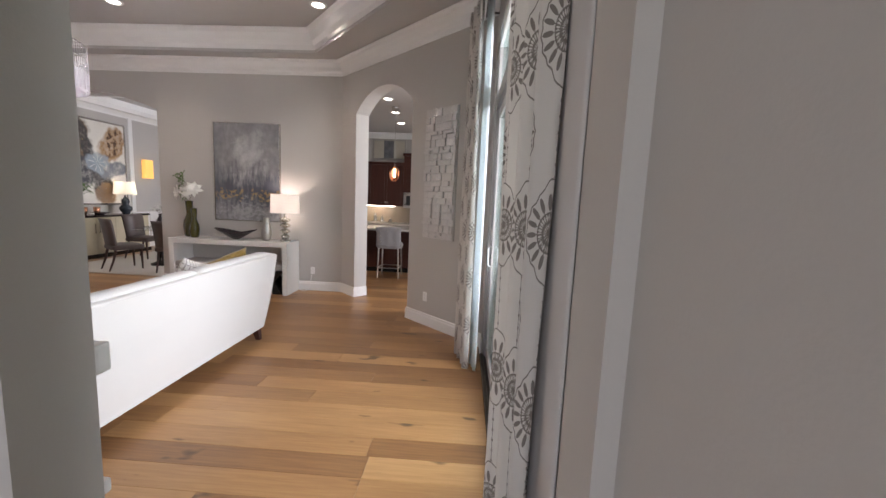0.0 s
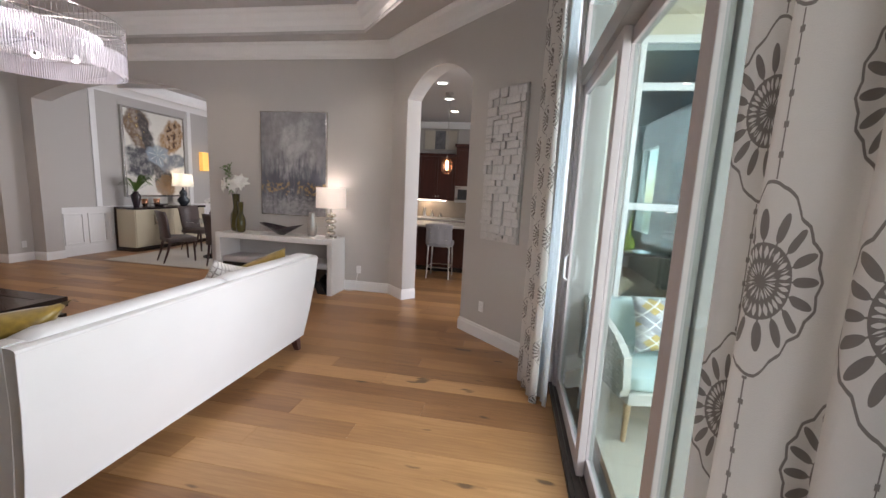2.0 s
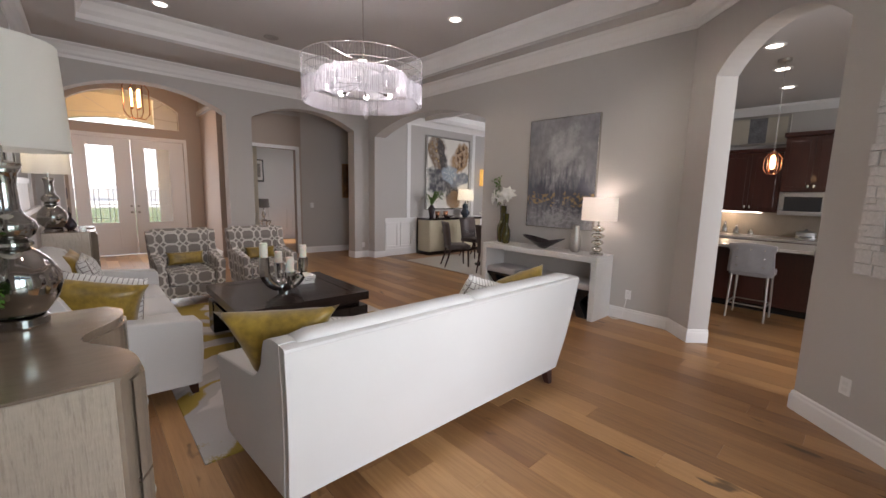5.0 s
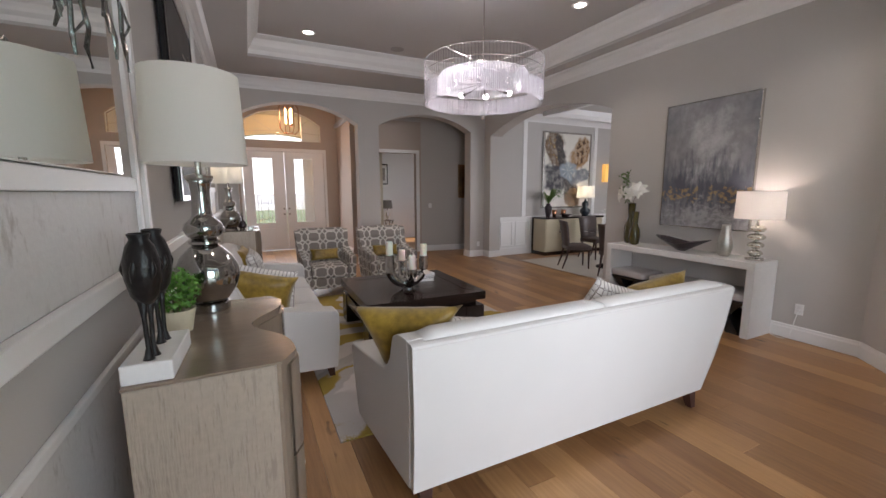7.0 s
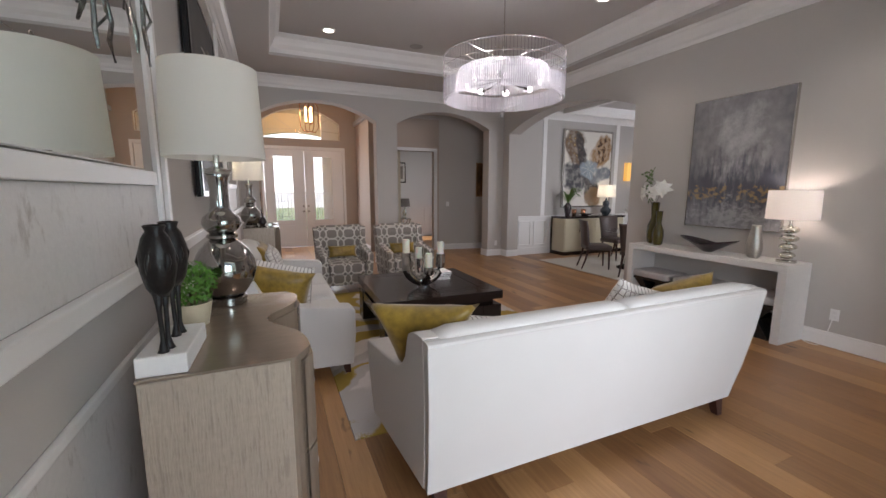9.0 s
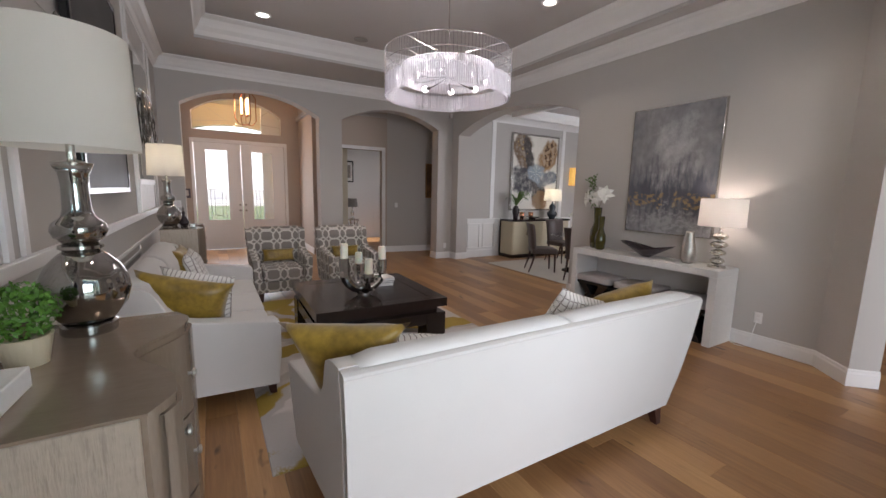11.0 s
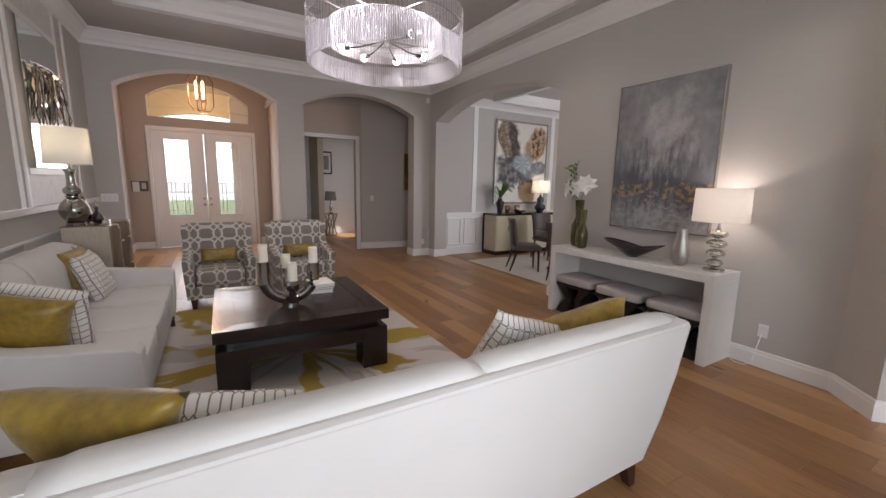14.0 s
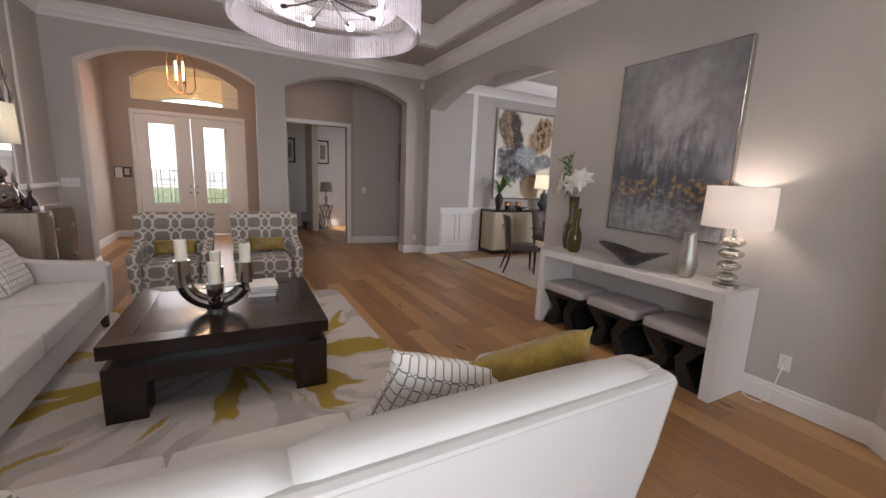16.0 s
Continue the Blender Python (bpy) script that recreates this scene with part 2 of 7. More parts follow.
def plank_wood(name, island):
    m = bpy.data.materials.new(name)
    m.use_nodes = True
    t = m.node_tree
    b = t.nodes["Principled BSDF"]
    info = t.nodes.new("ShaderNodeObjectInfo")
    geo = t.nodes.new("ShaderNodeNewGeometry")
    tc = t.nodes.new("ShaderNodeTexCoord")
    rnd = Val(t, geo.outputs["Random Per Island"] if island else info.outputs["Random"])
    add = t.nodes.new("ShaderNodeVectorMath")
    add.operation = "ADD"
    t.links.new(geo.outputs["Position"], add.inputs[0])
    t.links.new(join_xyz(m, rnd * 13, rnd * 31, rnd * 7), add.inputs[1])
    vec = add.outputs[0]
    grain = noise_val(m, vec, 9, 8, (0.35, 6, 1), 0.62)
    cloud = noise_val(m, vec, 1.6, 3, (0.5, 2, 1))
    knot = noise_val(m, vec, 3.4, 2, (0.9, 2.4, 1))
    ramp = t.nodes.new("ShaderNodeValToRGB")
    e = ramp.color_ramp.elements
    e[0].position, e[1].position = 0.0, 1.0
    e[0].color, e[1].color = (0.20, 0.093, 0.038, 1), (0.56, 0.33, 0.145, 1)
    mid = e.new(0.5)
    mid.color = (0.37, 0.195, 0.080, 1)
    tone = (rnd * 0.62 + (grain - 0.5) * 0.75 + (cloud - 0.5) * 0.55 + 0.12).clamp(0, 1)
    t.links.new(tone.sock, ramp.inputs[0]), t.links.new(ramp.outputs[0], b.inputs["Base Color"])
    over(m, (0.05, 0.026, 0.013), ((knot - 0.69) * 14).clamp(0, 0.8))
    over(m, (0.12, 0.06, 0.03), ((grain - 0.66) * 6).clamp(0, 0.5))
    t.links.new(((grain - 0.5) * 0.25 + 0.36).sock, b.inputs["Roughness"])
    bp = t.nodes.new("ShaderNodeBump")
    bp.inputs["Strength"].default_value, bp.inputs["Distance"].default_value = 0.12, 0.004
    t.links.new(grain.sock, bp.inputs["Height"]), t.links.new(bp.outputs[0], b.inputs["Normal"])
    return m


OAK, OAK_ISLAND = plank_wood("oak_planks", False), plank_wood("oak_planks_far", True)


def combed(name, color, dark, metal, rough):
    """Silvery brushed finish with upright rough streaks."""
    m = mat(name, color, rough, metal, vary=0.1, scale=3, fine=50, bump=0.1)
    (x, y, z), vec = axes(m)
    streak = noise_val(m, vec, 120, 5, (1.0, 1.0, 0.09), 0.7)
    blot = noise_val(m, vec, 9, 4, (1.0, 1.0, 0.6), 0.6)
    over(m, dark, ((streak - 0.54) * 6 + (blot - 0.5) * 1.2).clamp(0, 0.5))
    b = m.node_tree.nodes["Principled BSDF"]
    bp = m.node_tree.nodes.new("ShaderNodeBump")
    bp.inputs["Strength"].default_value, bp.inputs["Distance"].default_value = 0.9, 0.006
    m.node_tree.links.new(streak.sock, bp.inputs["Height"]), m.node_tree.links.new(bp.outputs[0], b.inputs["Normal"])
    return m


CHEST_END = combed("champagne_rough_leaf", (0.46, 0.395, 0.325), (0.27, 0.225, 0.18), 0.3, 0.32)
CHEST_TOP = mat("champagne_smooth_leaf", (0.255, 0.20, 0.152), 0.22, 0.25, vary=0.1, scale=3, fine=30, bump=0.03, stretch=(6, 1, 1), coat=0.25)
WALLPAPER = mat("silver_wallpaper", (0.68, 0.665, 0.65), 0.5, 0.1, vary=0.05, scale=5, fine=60, bump=0.12)


def smeared(m):
    """Sparse brushed smears over the pale wallpaper."""
    (x, y, z), vec = axes(m)
    patch = noise_val(m, vec, 4.5, 3, (1, 1, 0.8))
    smear = noise_val(m, vec, 26, 5, (1, 1, 0.35), 0.65)
    over(m, (0.36, 0.32, 0.29), ((smear - 0.56) * 7 * (patch * 2.4 - 0.75).clamp(0, 1)).clamp(0, 0.75))


smeared(WALLPAPER)
BLACK = mat("black_gloss", (0.012, 0.012, 0.013), 0.15, vary=0.2, bump=0.0)
SCREEN = mat("dark_screen", (0.045, 0.045, 0.047), 0.45, vary=0.05, bump=0.0)
SCREEN.node_tree.nodes["Principled BSDF"].inputs["Specular IOR Level"].default_value = 0.18
BRONZE = mat("dark_bronze_track", (0.09, 0.08, 0.075), 0.4, 0.6, vary=0.15)
SILVER = mat("brushed_silver", (0.55, 0.53, 0.50), 0.25, 1.0, vary=0.08, scale=6, bump=0.03)
DULL_SILVER = mat("hammered_silver", (0.42, 0.40, 0.37), 0.32, 0.9, vary=0.15, scale=10, fine=60, bump=0.2)
NICKEL = mat("polished_nickel", (0.48, 0.46, 0.44), 0.12, 1.0, vary=0.06, scale=8, bump=0.02)
SMOKE_CHROME = mat("smoked_mercury_glass", (0.42, 0.40, 0.385), 0.07, 1.0, vary=0.15, scale=9, fine=40, bump=0.015)
OLIVE = mat("olive_glass", (0.055, 0.046, 0.008), 0.08, vary=0.3, scale=5, bump=0.0, coat=0.6)
LEAF = mat("leaf_green", (0.08, 0.14, 0.03), 0.5, vary=0.3, scale=12, bump=0.05)
BOXWOOD = mat("boxwood_green", (0.07, 0.19, 0.02), 0.55, vary=0.35, scale=25, bump=0.05)
PETAL = mat("white_petal", (0.80, 0.79, 0.74), 0.6, vary=0.04, bump=0.03)
STEM = mat("brown_stem", (0.10, 0.07, 0.04), 0.7, vary=0.2)
WAX = mat("ivory_wax", (0.80, 0.76, 0.66), 0.45, vary=0.03, bump=0.02)
WAX.node_tree.nodes["Principled BSDF"].inputs["Subsurface Weight"].default_value = 0.3
GREY_LEATHER = mat("grey_leather", (0.40, 0.375, 0.365), 0.55, vary=0.06, scale=6, fine=160, bump=0.12)
STONE_ART = mat("silver_leaf_block", (0.56, 0.54, 0.52), 0.36, 0.45, vary=0.16, scale=5, fine=60, bump=0.2)
CHERRY = mat("cherry_cabinet", (0.055, 0.014, 0.009), 0.32, vary=0.3, scale=3, fine=30, bump=0.03, stretch=(5, 5, 0.6), coat=0.2)
GRANITE = mat("pale_granite", (0.55, 0.52, 0.49), 0.2, vary=0.25, scale=30, fine=120, bump=0.0)
BACKSPLASH = mat("tan_tile", (0.30, 0.25, 0.20), 0.35, vary=0.12, scale=8)
STEEL = mat("stainless_steel", (0.55, 0.55, 0.55), 0.28, 1.0, vary=0.05, stretch=(0.3, 1, 8), bump=0.03)
TUFT = mat("grey_tufted_velvet", (0.27, 0.26, 0.265), 0.8, vary=0.12, scale=9, fine=200, bump=0.1, sheen=0.3)
BROWN_LEATHER = mat("brown_leather", (0.075, 0.055, 0.05), 0.45, vary=0.2, scale=8, fine=140, bump=0.08)
CREAM = mat("cream_lacquer", (0.52, 0.46, 0.33), 0.3, vary=0.05, scale=3, bump=0.02)
COPPER = mat("rose_copper", (0.60, 0.30, 0.18), 0.25, 1.0, vary=0.06)
WICKER = mat("white_wicker", (0.66, 0.63, 0.57), 0.7, vary=0.2, scale=30, fine=140, bump=0.6, stretch=(1, 1, 3))
SEAFOAM = mat("seafoam_cushion", (0.50, 0.62, 0.60), 0.9, vary=0.04, fine=300, bump=0.1)
TAN_WOOD = mat("pale_teak", (0.45, 0.31, 0.18), 0.5, vary=0.2, scale=6)
STUCCO = mat("cream_stucco", (0.66, 0.60, 0.48), 0.9, vary=0.06, scale=2, fine=90, bump=0.4)
PATIO = mat("travertine_paving", (0.55, 0.50, 0.42), 0.6, vary=0.12, scale=3, fine=40, bump=0.1)
GRASS = mat("lawn", (0.10, 0.16, 0.04), 0.9, vary=0.3, scale=2, fine=60, bump=0.5)
SHADE = mat("cream_lamp_shade", (0.82, 0.815, 0.77), 0.9, vary=0.02, scale=3, fine=300, bump=0.08)
DRUM = mat("white_drum_shade", (0.80, 0.74, 0.68), 0.9, vary=0.02, fine=300, bump=0.08)
PAPER = mat("white_paper", (0.75, 0.74, 0.72), 0.7, vary=0.05)
SLATE = mat("dark_lacquer", (0.03, 0.02, 0.024), 0.25, vary=0.2, coat=0.3)
BRANCH = mat("silver_twig", (0.30, 0.29, 0.28), 0.25, 1.0, vary=0.2, scale=20, fine=80, bump=0.3)
RATTAN_GREY = mat("grey_stone_plinth", (0.74, 0.73, 0.72), 0.5, vary=0.04)


def glass(name, tint=(0.93, 0.97, 0.96)):
    m = bpy.data.materials.new(name)
    m.use_nodes = True
    t = m.node_tree
    out = t.nodes["Material Output"]
    tr, gl, mix, lw = (t.nodes.new("ShaderNode" + k) for k in ("BsdfTransparent", "BsdfGlossy", "MixShader", "LayerWeight"))
    tr.inputs[0].default_value = (*tint, 1)
    gl.inputs["Roughness"].default_value = 0.02
    lw.inputs[0].default_value = 0.5
    t.links.new((Val(t, lw.outputs["Facing"]).do("POWER", 5.0) * 0.55 + 0.03).sock, mix.inputs[0])
    t.links.new(tr.outputs[0], mix.inputs[1]), t.links.new(gl.outputs[0], mix.inputs[2])
    t.links.new(mix.outputs[0], out.inputs[0])
    return m


GLASS = glass("window_glass", (0.69, 0.785, 0.78))
CLEAR = glass("clear_glass", (0.93, 0.95, 0.95))


def rod_glass(name, clear):
    m = bpy.data.materials.new(name)
    m.use_nodes = True
    t = m.node_tree
    b = t.nodes["Principled BSDF"]
    b.inputs["Base Color"].default_value, b.inputs["Roughness"].default_value = (0.70, 0.69, 0.72, 1), 0.12
    tl, tr, m1, m2 = (t.nodes.new("ShaderNode" + k) for k in ("BsdfTranslucent", "BsdfTransparent", "MixShader", "MixShader"))
    tl.inputs[0].default_value = (0.86, 0.85, 0.89, 1)
    m1.inputs[0].default_value, m2.inputs[0].default_value = 0.6, clear
    t.links.new(b.outputs[0], m1.inputs[1]), t.links.new(tl.outputs[0], m1.inputs[2])
    t.links.new(m1.outputs[0], m2.inputs[1]), t.links.new(tr.outputs[0], m2.inputs[2])
    t.links.new(m2.outputs[0], t.nodes["Material Output"].inputs[0])
    return m


ROD, ROD_CLEAR = rod_glass("frosted_glass_rod", 0.42), rod_glass("clear_glass_rod", 0.72)


def shade_cloth(m, amount=0.5, tint=(1, 0.9, 0.75)):
    """Lets lamp light through a cloth shade."""
    t = m.node_tree
    tl, mix = t.nodes.new("ShaderNodeBsdfTranslucent"), t.nodes.new("ShaderNodeMixShader")
    tl.inputs[0].default_value = (*tint, 1)
    dye = t.nodes["Principled BSDF"].inputs["Base Color"]
    if dye.links and m == CURTAIN:
        t.links.new(dye.links[0].from_socket, tl.inputs[0])
    mix.inputs[0].default_value = amount
    t.links.new(t.nodes["Principled BSDF"].outputs[0], mix.inputs[1]), t.links.new(tl.outputs[0], mix.inputs[2])
    t.links.new(mix.outputs[0], t.nodes["Material Output"].inputs[0])


shade_cloth(SHADE, 0.5, (0.95, 0.93, 0.86)), shade_cloth(DRUM, 0.14, (1, 0.95, 0.90)), shade_cloth(SHEER, 0.5, (0.9, 0.97, 1)), shade_cloth(CURTAIN, 0.2, (0.8, 0.78, 0.74))
MIRROR = mat("mirror_silver", (0.80, 0.83, 0.81), 0.02, 1.0, vary=0.01, bump=0.0)
MIRROR.node_tree.links.remove(MIRROR.node_tree.nodes["Principled BSDF"].inputs["Roughness"].links[0])
MIRROR.node_tree.nodes["Principled BSDF"].inputs["Roughness"].default_value = 0.01
LED = glow("lamp_glow", (1.0, 0.93, 0.82), 5)
BULB = glow("bulb_glow", (1.0, 0.95, 0.93), 2.0)
FILAMENT = glow("amber_bulb_glow", (1.0, 0.62, 0.30), 5)


def leaded_glass():
    """Bright privacy glass."""
    m = bpy.data.materials.new("leaded_privacy_glass")
    m.use_nodes = True
    t = m.node_tree
    b = t.nodes["Principled BSDF"]
    tl, tr, m1 = t.nodes.new("ShaderNodeBsdfTranslucent"), t.nodes.new("ShaderNodeBsdfTransparent"), t.nodes.new("ShaderNodeMixShader")
    tl.inputs[0].default_value = (0.9, 0.93, 0.95, 1)
    m1.inputs[0].default_value = 0.8
    t.links.new(tl.outputs[0], m1.inputs[1]), t.links.new(tr.outputs[0], m1.inputs[2])
    t.links.new(m1.outputs[0], t.nodes["Material Output"].inputs[0])
    return m


PRIVACY = leaded_glass()


# ---- mesh helpers ----
def empty(name, x=0, y=0, z=0, rz=0):
    ob = new(name)
    ob.matrix_world = pose(x, y, z, 0, 0, rz)
    return ob


def part(name, bm, material, parent=None, label="", smooth=False):
    me = bpy.data.meshes.new(name)
    bmesh.ops.recalc_face_normals(bm, faces=bm.faces)
    bm.to_mesh(me)
    bm.free()
    if smooth:
        me.shade_smooth()
    for one in material if isinstance(material, (list, tuple)) else [material]:
        me.materials.append(one)
    ob = new(name, me)
    if parent is not None:
        ob.parent = parent
    if label:
        ob["label"] = label
    return ob


def box(x0, x1, y0, y1, z0, z1, bevel=0.0, segs=2, bm=None):
    bm = bm or bmesh.new()
    m = Matrix.Translation(((x0 + x1) / 2, (y0 + y1) / 2, (z0 + z1) / 2)) @ Matrix.Diagonal((x1 - x0, y1 - y0, z1 - z0, 1))
    made = bmesh.ops.create_cube(bm, size=1, matrix=m)
    if bevel:
        edges = {e for v in made["verts"] for e in v.link_edges}
        bmesh.ops.bevel(bm, geom=list(edges), offset=bevel, segments=segs, affect="EDGES", profile=0.6)
    return bm


def prism(points, z0, z1, bm=None):
    """A plan outline raised from z0 to z1."""
    bm = bm or bmesh.new()
    low = [bm.verts.new((x, y, z0)) for x, y in points]
    top = [bm.verts.new((x, y, z1)) for x, y in points]
    bm.faces.new(low[::-1]), bm.faces.new(top)
    for i in range(len(points)):
        j = (i + 1) % len(points)
        bm.faces.new((low[i], low[j], top[j], top[i]))
    return bm


def lathe(profile, segs=32, bm=None, cx=0, cy=0):
    """Turns a list of (radius, height) about the upright axis."""
    bm = bm or bmesh.new()
    rings = []
    for r, z in profile:
        rings.append([bm.verts.new((cx + r * math.cos(6.2831853 * k / segs), cy + r * math.sin(6.2831853 * k / segs), z)) for k in range(segs)])
    for a, b in zip(rings, rings[1:]):
        for k in range(segs):
            bm.faces.new((a[k], a[(k + 1) % segs], b[(k + 1) % segs], b[k]))
    if profile[0][0] > 1e-4:
        bm.faces.new(rings[0][::-1])
    if profile[-1][0] > 1e-4:
        bm.faces.new(rings[-1])
    return bm


def tube(points, radius, sides=8, bm=None):
    bm = bm or bmesh.new()
    pts = [Vector(p) for p in points]
    rings = []
    for i, p in enumerate(pts):
        d = (pts[min(i + 1, len(pts) - 1)] - pts[max(i - 1, 0)]).normalized()
        a = d.cross(Vector((0, 0, 1)) if abs(d.z) < 0.9 else Vector((1, 0, 0))).normalized()
        b = d.cross(a)
        r = radius[i] if isinstance(radius, (list, tuple)) else radius
        rings.append([bm.verts.new(p + r * (math.cos(6.2831853 * k / sides) * a + math.sin(6.2831853 * k / sides) * b)) for k in range(sides)])
    for a, b in zip(rings, rings[1:]):
        for k in range(sides):
            bm.faces.new((a[k], a[(k + 1) % sides], b[(k + 1) % sides], b[k]))
    bm.faces.new(rings[0][::-1]), bm.faces.new(rings[-1])
    return bm


def sweep(path, profile, closed=False, bm=None):
    """Runs a profile of (out, up) along a plan path; out lies to the left of the way."""
    bm = bm or bmesh.new()
    pts = [Vector(p) for p in path]
    n = len(pts)
    rings = []
    for i, p in enumerate(pts):
        a = (p - pts[i - 1]).normalized() if (closed or i) else None
        b = (pts[(i + 1) % n] - p).normalized() if (closed or i < n - 1) else None
        a, b = a or b, b or a
        na, nb = Vector((-a.y, a.x)), Vector((-b.y, b.x))
        mid = (na + nb).normalized()
        k = 1 / max(0.3, mid.dot(na))
        rings.append([bm.verts.new((p.x + mid.x * k * o, p.y + mid.y * k * o, u)) for o, u in profile])
    m = len(profile)
    for i in range(n if closed else n - 1):
        a, b = rings[i], rings[(i + 1) % n]
        for k in range(m):
            bm.faces.new((a[k], a[(k + 1) % m], b[(k + 1) % m], b[k]))
    if not closed:
        bm.faces.new(rings[0][::-1]), bm.faces.new(rings[-1])
    return bm


def arch_wall(name, p0, p1, thick, top, openings, material=None, z0=0.0, bm=None):
    """A wall from p0 to p1, its thickness to the right of the way, with openings (s0, s1, spring, crown, sill)."""
    p0, p1 = Vector(p0), Vector(p1)
    d = (p1 - p0).normalized()
    out = Vector((d.y, -d.x)) * thick
    length = (p1 - p0).length
    cols, s = [], 0.0
    for s0, s1, spring, crown, sill in sorted(openings):
        if s0 > s + 1e-5:
            cols.append((s, s0, z0, z0, -1))
        k = 20 if crown > spring + 0.001 else 1
        h, half = crown - spring, (s1 - s0) / 2
        rad = (half * half + h * h) / (2 * h) if h > 0.001 else 0
        for i in range(k):
            u0, u1 = s0 + (s1 - s0) * i / k, s0 + (s1 - s0) * (i + 1) / k
            f = lambda u: crown - rad + math.sqrt(max(0, rad * rad - (u - (s0 + s1) / 2) ** 2)) if rad else spring
            cols.append((u0, u1, f(u0), f(u1), sill))
        s = s1
    if s < length - 1e-5:
        cols.append((s, length, z0, z0, -1))
    bm = bm or bmesh.new()

    def quad(*vs):
        bm.faces.new([bm.verts.new((p0.x + d.x * u + out.x * o, p0.y + d.y * u + out.y * o, z)) for u, o, z in vs])

    for n, (a, b, za, zb, sill) in enumerate(cols):
        for o in (0, 1):
            quad((a, o, za), (b, o, zb), (b, o, top), (a, o, top))
            if sill is not None and sill > z0:
                quad((a, o, z0), (b, o, z0), (b, o, sill), (a, o, sill))
        quad((a, 0, top), (b, 0, top), (b, 1, top), (a, 1, top))
        quad((a, 0, za), (b, 0, zb), (b, 1, zb), (a, 1, za))
        if sill is not None and sill > z0:
            quad((a, 0, sill), (b, 0, sill), (b, 1, sill), (a, 1, sill))
        if n == 0:
            quad((a, 0, za), (a, 1, za), (a, 1, top), (a, 0, top))
        if n == len(cols) - 1:
            quad((b, 0, zb), (b, 1, zb), (b, 1, top), (b, 0, top))
        elif cols[n + 1][4] != sill:
            nxt = cols[n + 1]
            low = max(z0, sill or z0, nxt[4] or z0)
            quad((b, 0, low), (b, 1, low), (b, 1, max(zb, nxt[2])), (b, 0, max(zb, nxt[2])))
    bmesh.ops.remove_doubles(bm, verts=bm.verts, dist=1e-5)
    return tagged(part(name, bm, material or WALL), kind="structure")


def bent(bm, m):
    """Moves a whole mesh by a pose."""
    bmesh.ops.transform(bm, matrix=m, verts=bm.verts)
    return bm


def box_uv(ob):
    """Lays cloth on a mesh from the side that each face looks to, in metres."""
    me = ob.data
    uv = me.uv_layers.new(name="cloth")
    for f in me.polygons:
        n = [abs(c) for c in f.normal]
        for k in f.loop_indices:
            x, y, z = me.vertices[me.loops[k].vertex_index].co
            uv.data[k].uv = (y, z) if n[0] >= max(n[1], n[2]) else ((x, z) if n[1] >= n[2] else (y, x))
    return ob


def pillow_mesh(w, h, t, n=14, pinch=0.10, taper=0.0):
    """A stuffed square pillow in the x-z plane, thick along y, with drawn-out corners."""
    bm = bmesh.new()
    for side in (-1, 1):
        grid = []
        for i in range(n + 1):
            row = []
            for j in range(n + 1):
                u, v = 2 * i / n - 1, 2 * j / n - 1
                fat = (max(0, 1 - u ** 4) * max(0, 1 - v ** 4)) ** 0.6
                px = u * (1 - pinch * (1 - abs(v) ** 3) * u * u) * (1 - taper * (1 - v) / 2)
                pz = v * (1 - pinch * (1 - abs(u) ** 3) * v * v)
                wob = 0.012 * noise.noise(Vector((u * 2.3 + w * 9, v * 2.3, side)))
                row.append(bm.verts.new((px * w / 2, side * fat * (t / 2 + wob), pz * h / 2)))
            grid.append(row)
        for i in range(n):
            for j in range(n):
                f = (grid[i][j], grid[i + 1][j], grid[i + 1][j + 1], grid[i][j + 1])
                bm.faces.new(f if side < 0 else f[::-1])
    bmesh.ops.remove_doubles(bm, verts=bm.verts, dist=1e-4)
    return bm


def pillow_uv(ob):
    me = ob.data
    uv = me.uv_layers.new(name="cloth")
    for l, d in zip(me.loops, uv.data):
        c = me.vertices[l.vertex_index].co
        d.uv = (c.x, c.z)
    return ob


def cushion(x0, x1, y0, y1, z0, z1, r=0.04, crown=0.02):
    """A soft box with a domed top."""
    bm = box(x0, x1, y0, y1, z0, z1)
    bmesh.ops.subdivide_edges(bm, edges=bm.edges, cuts=7, use_grid_fill=True)
    cx, cy, cz, hx, hy, hz = (x0 + x1) / 2, (y0 + y1) / 2, (z0 + z1) / 2, (x1 - x0) / 2, (y1 - y0) / 2, (z1 - z0) / 2
    for v in bm.verts:
        p = v.co - Vector((cx, cy, cz))
        inner = Vector((max(-hx + r, min(hx - r, p.x)), max(-hy + r, min(hy - r, p.y)), max(-hz + r, min(hz - r, p.z))))
        d = p - inner
        if d.length > 1e-6:
            p = inner + d.normalized() * r
        u, w = p.x / hx, p.y / hy
        p.z += crown * (1 - u * u) * (1 - w * w) * (1 if p.z > 0 else 0)
        v.co = Vector((cx, cy, cz)) + p
    return bm


def thing(name, label, category, x=0, y=0, z=0, rz=0, group="", kind=""):
    return tagged(empty(name, x, y, z, rz), label, category, group, kind)


# ---- structure ----
XW, XE, YS, YN = -8.22, 0.66, 0.60, 6.15   # entry wall, slider wall, south wall, north wall
HC, HT = 3.60, 3.90                        # soffit and tray heights
A, E = (-1.55, YN), (XE, 4.05)             # ends of the diagonal wall
DV = (Vector(E) - Vector(A)).normalized()  # the way along the diagonal wall
DA = math.degrees(math.atan2(DV.y, DV.x))


def structure(name, bm, material, parent=None):
    ob = part(name, bm, material, parent)
    return tagged(ob, kind="structure") if parent is None else ob


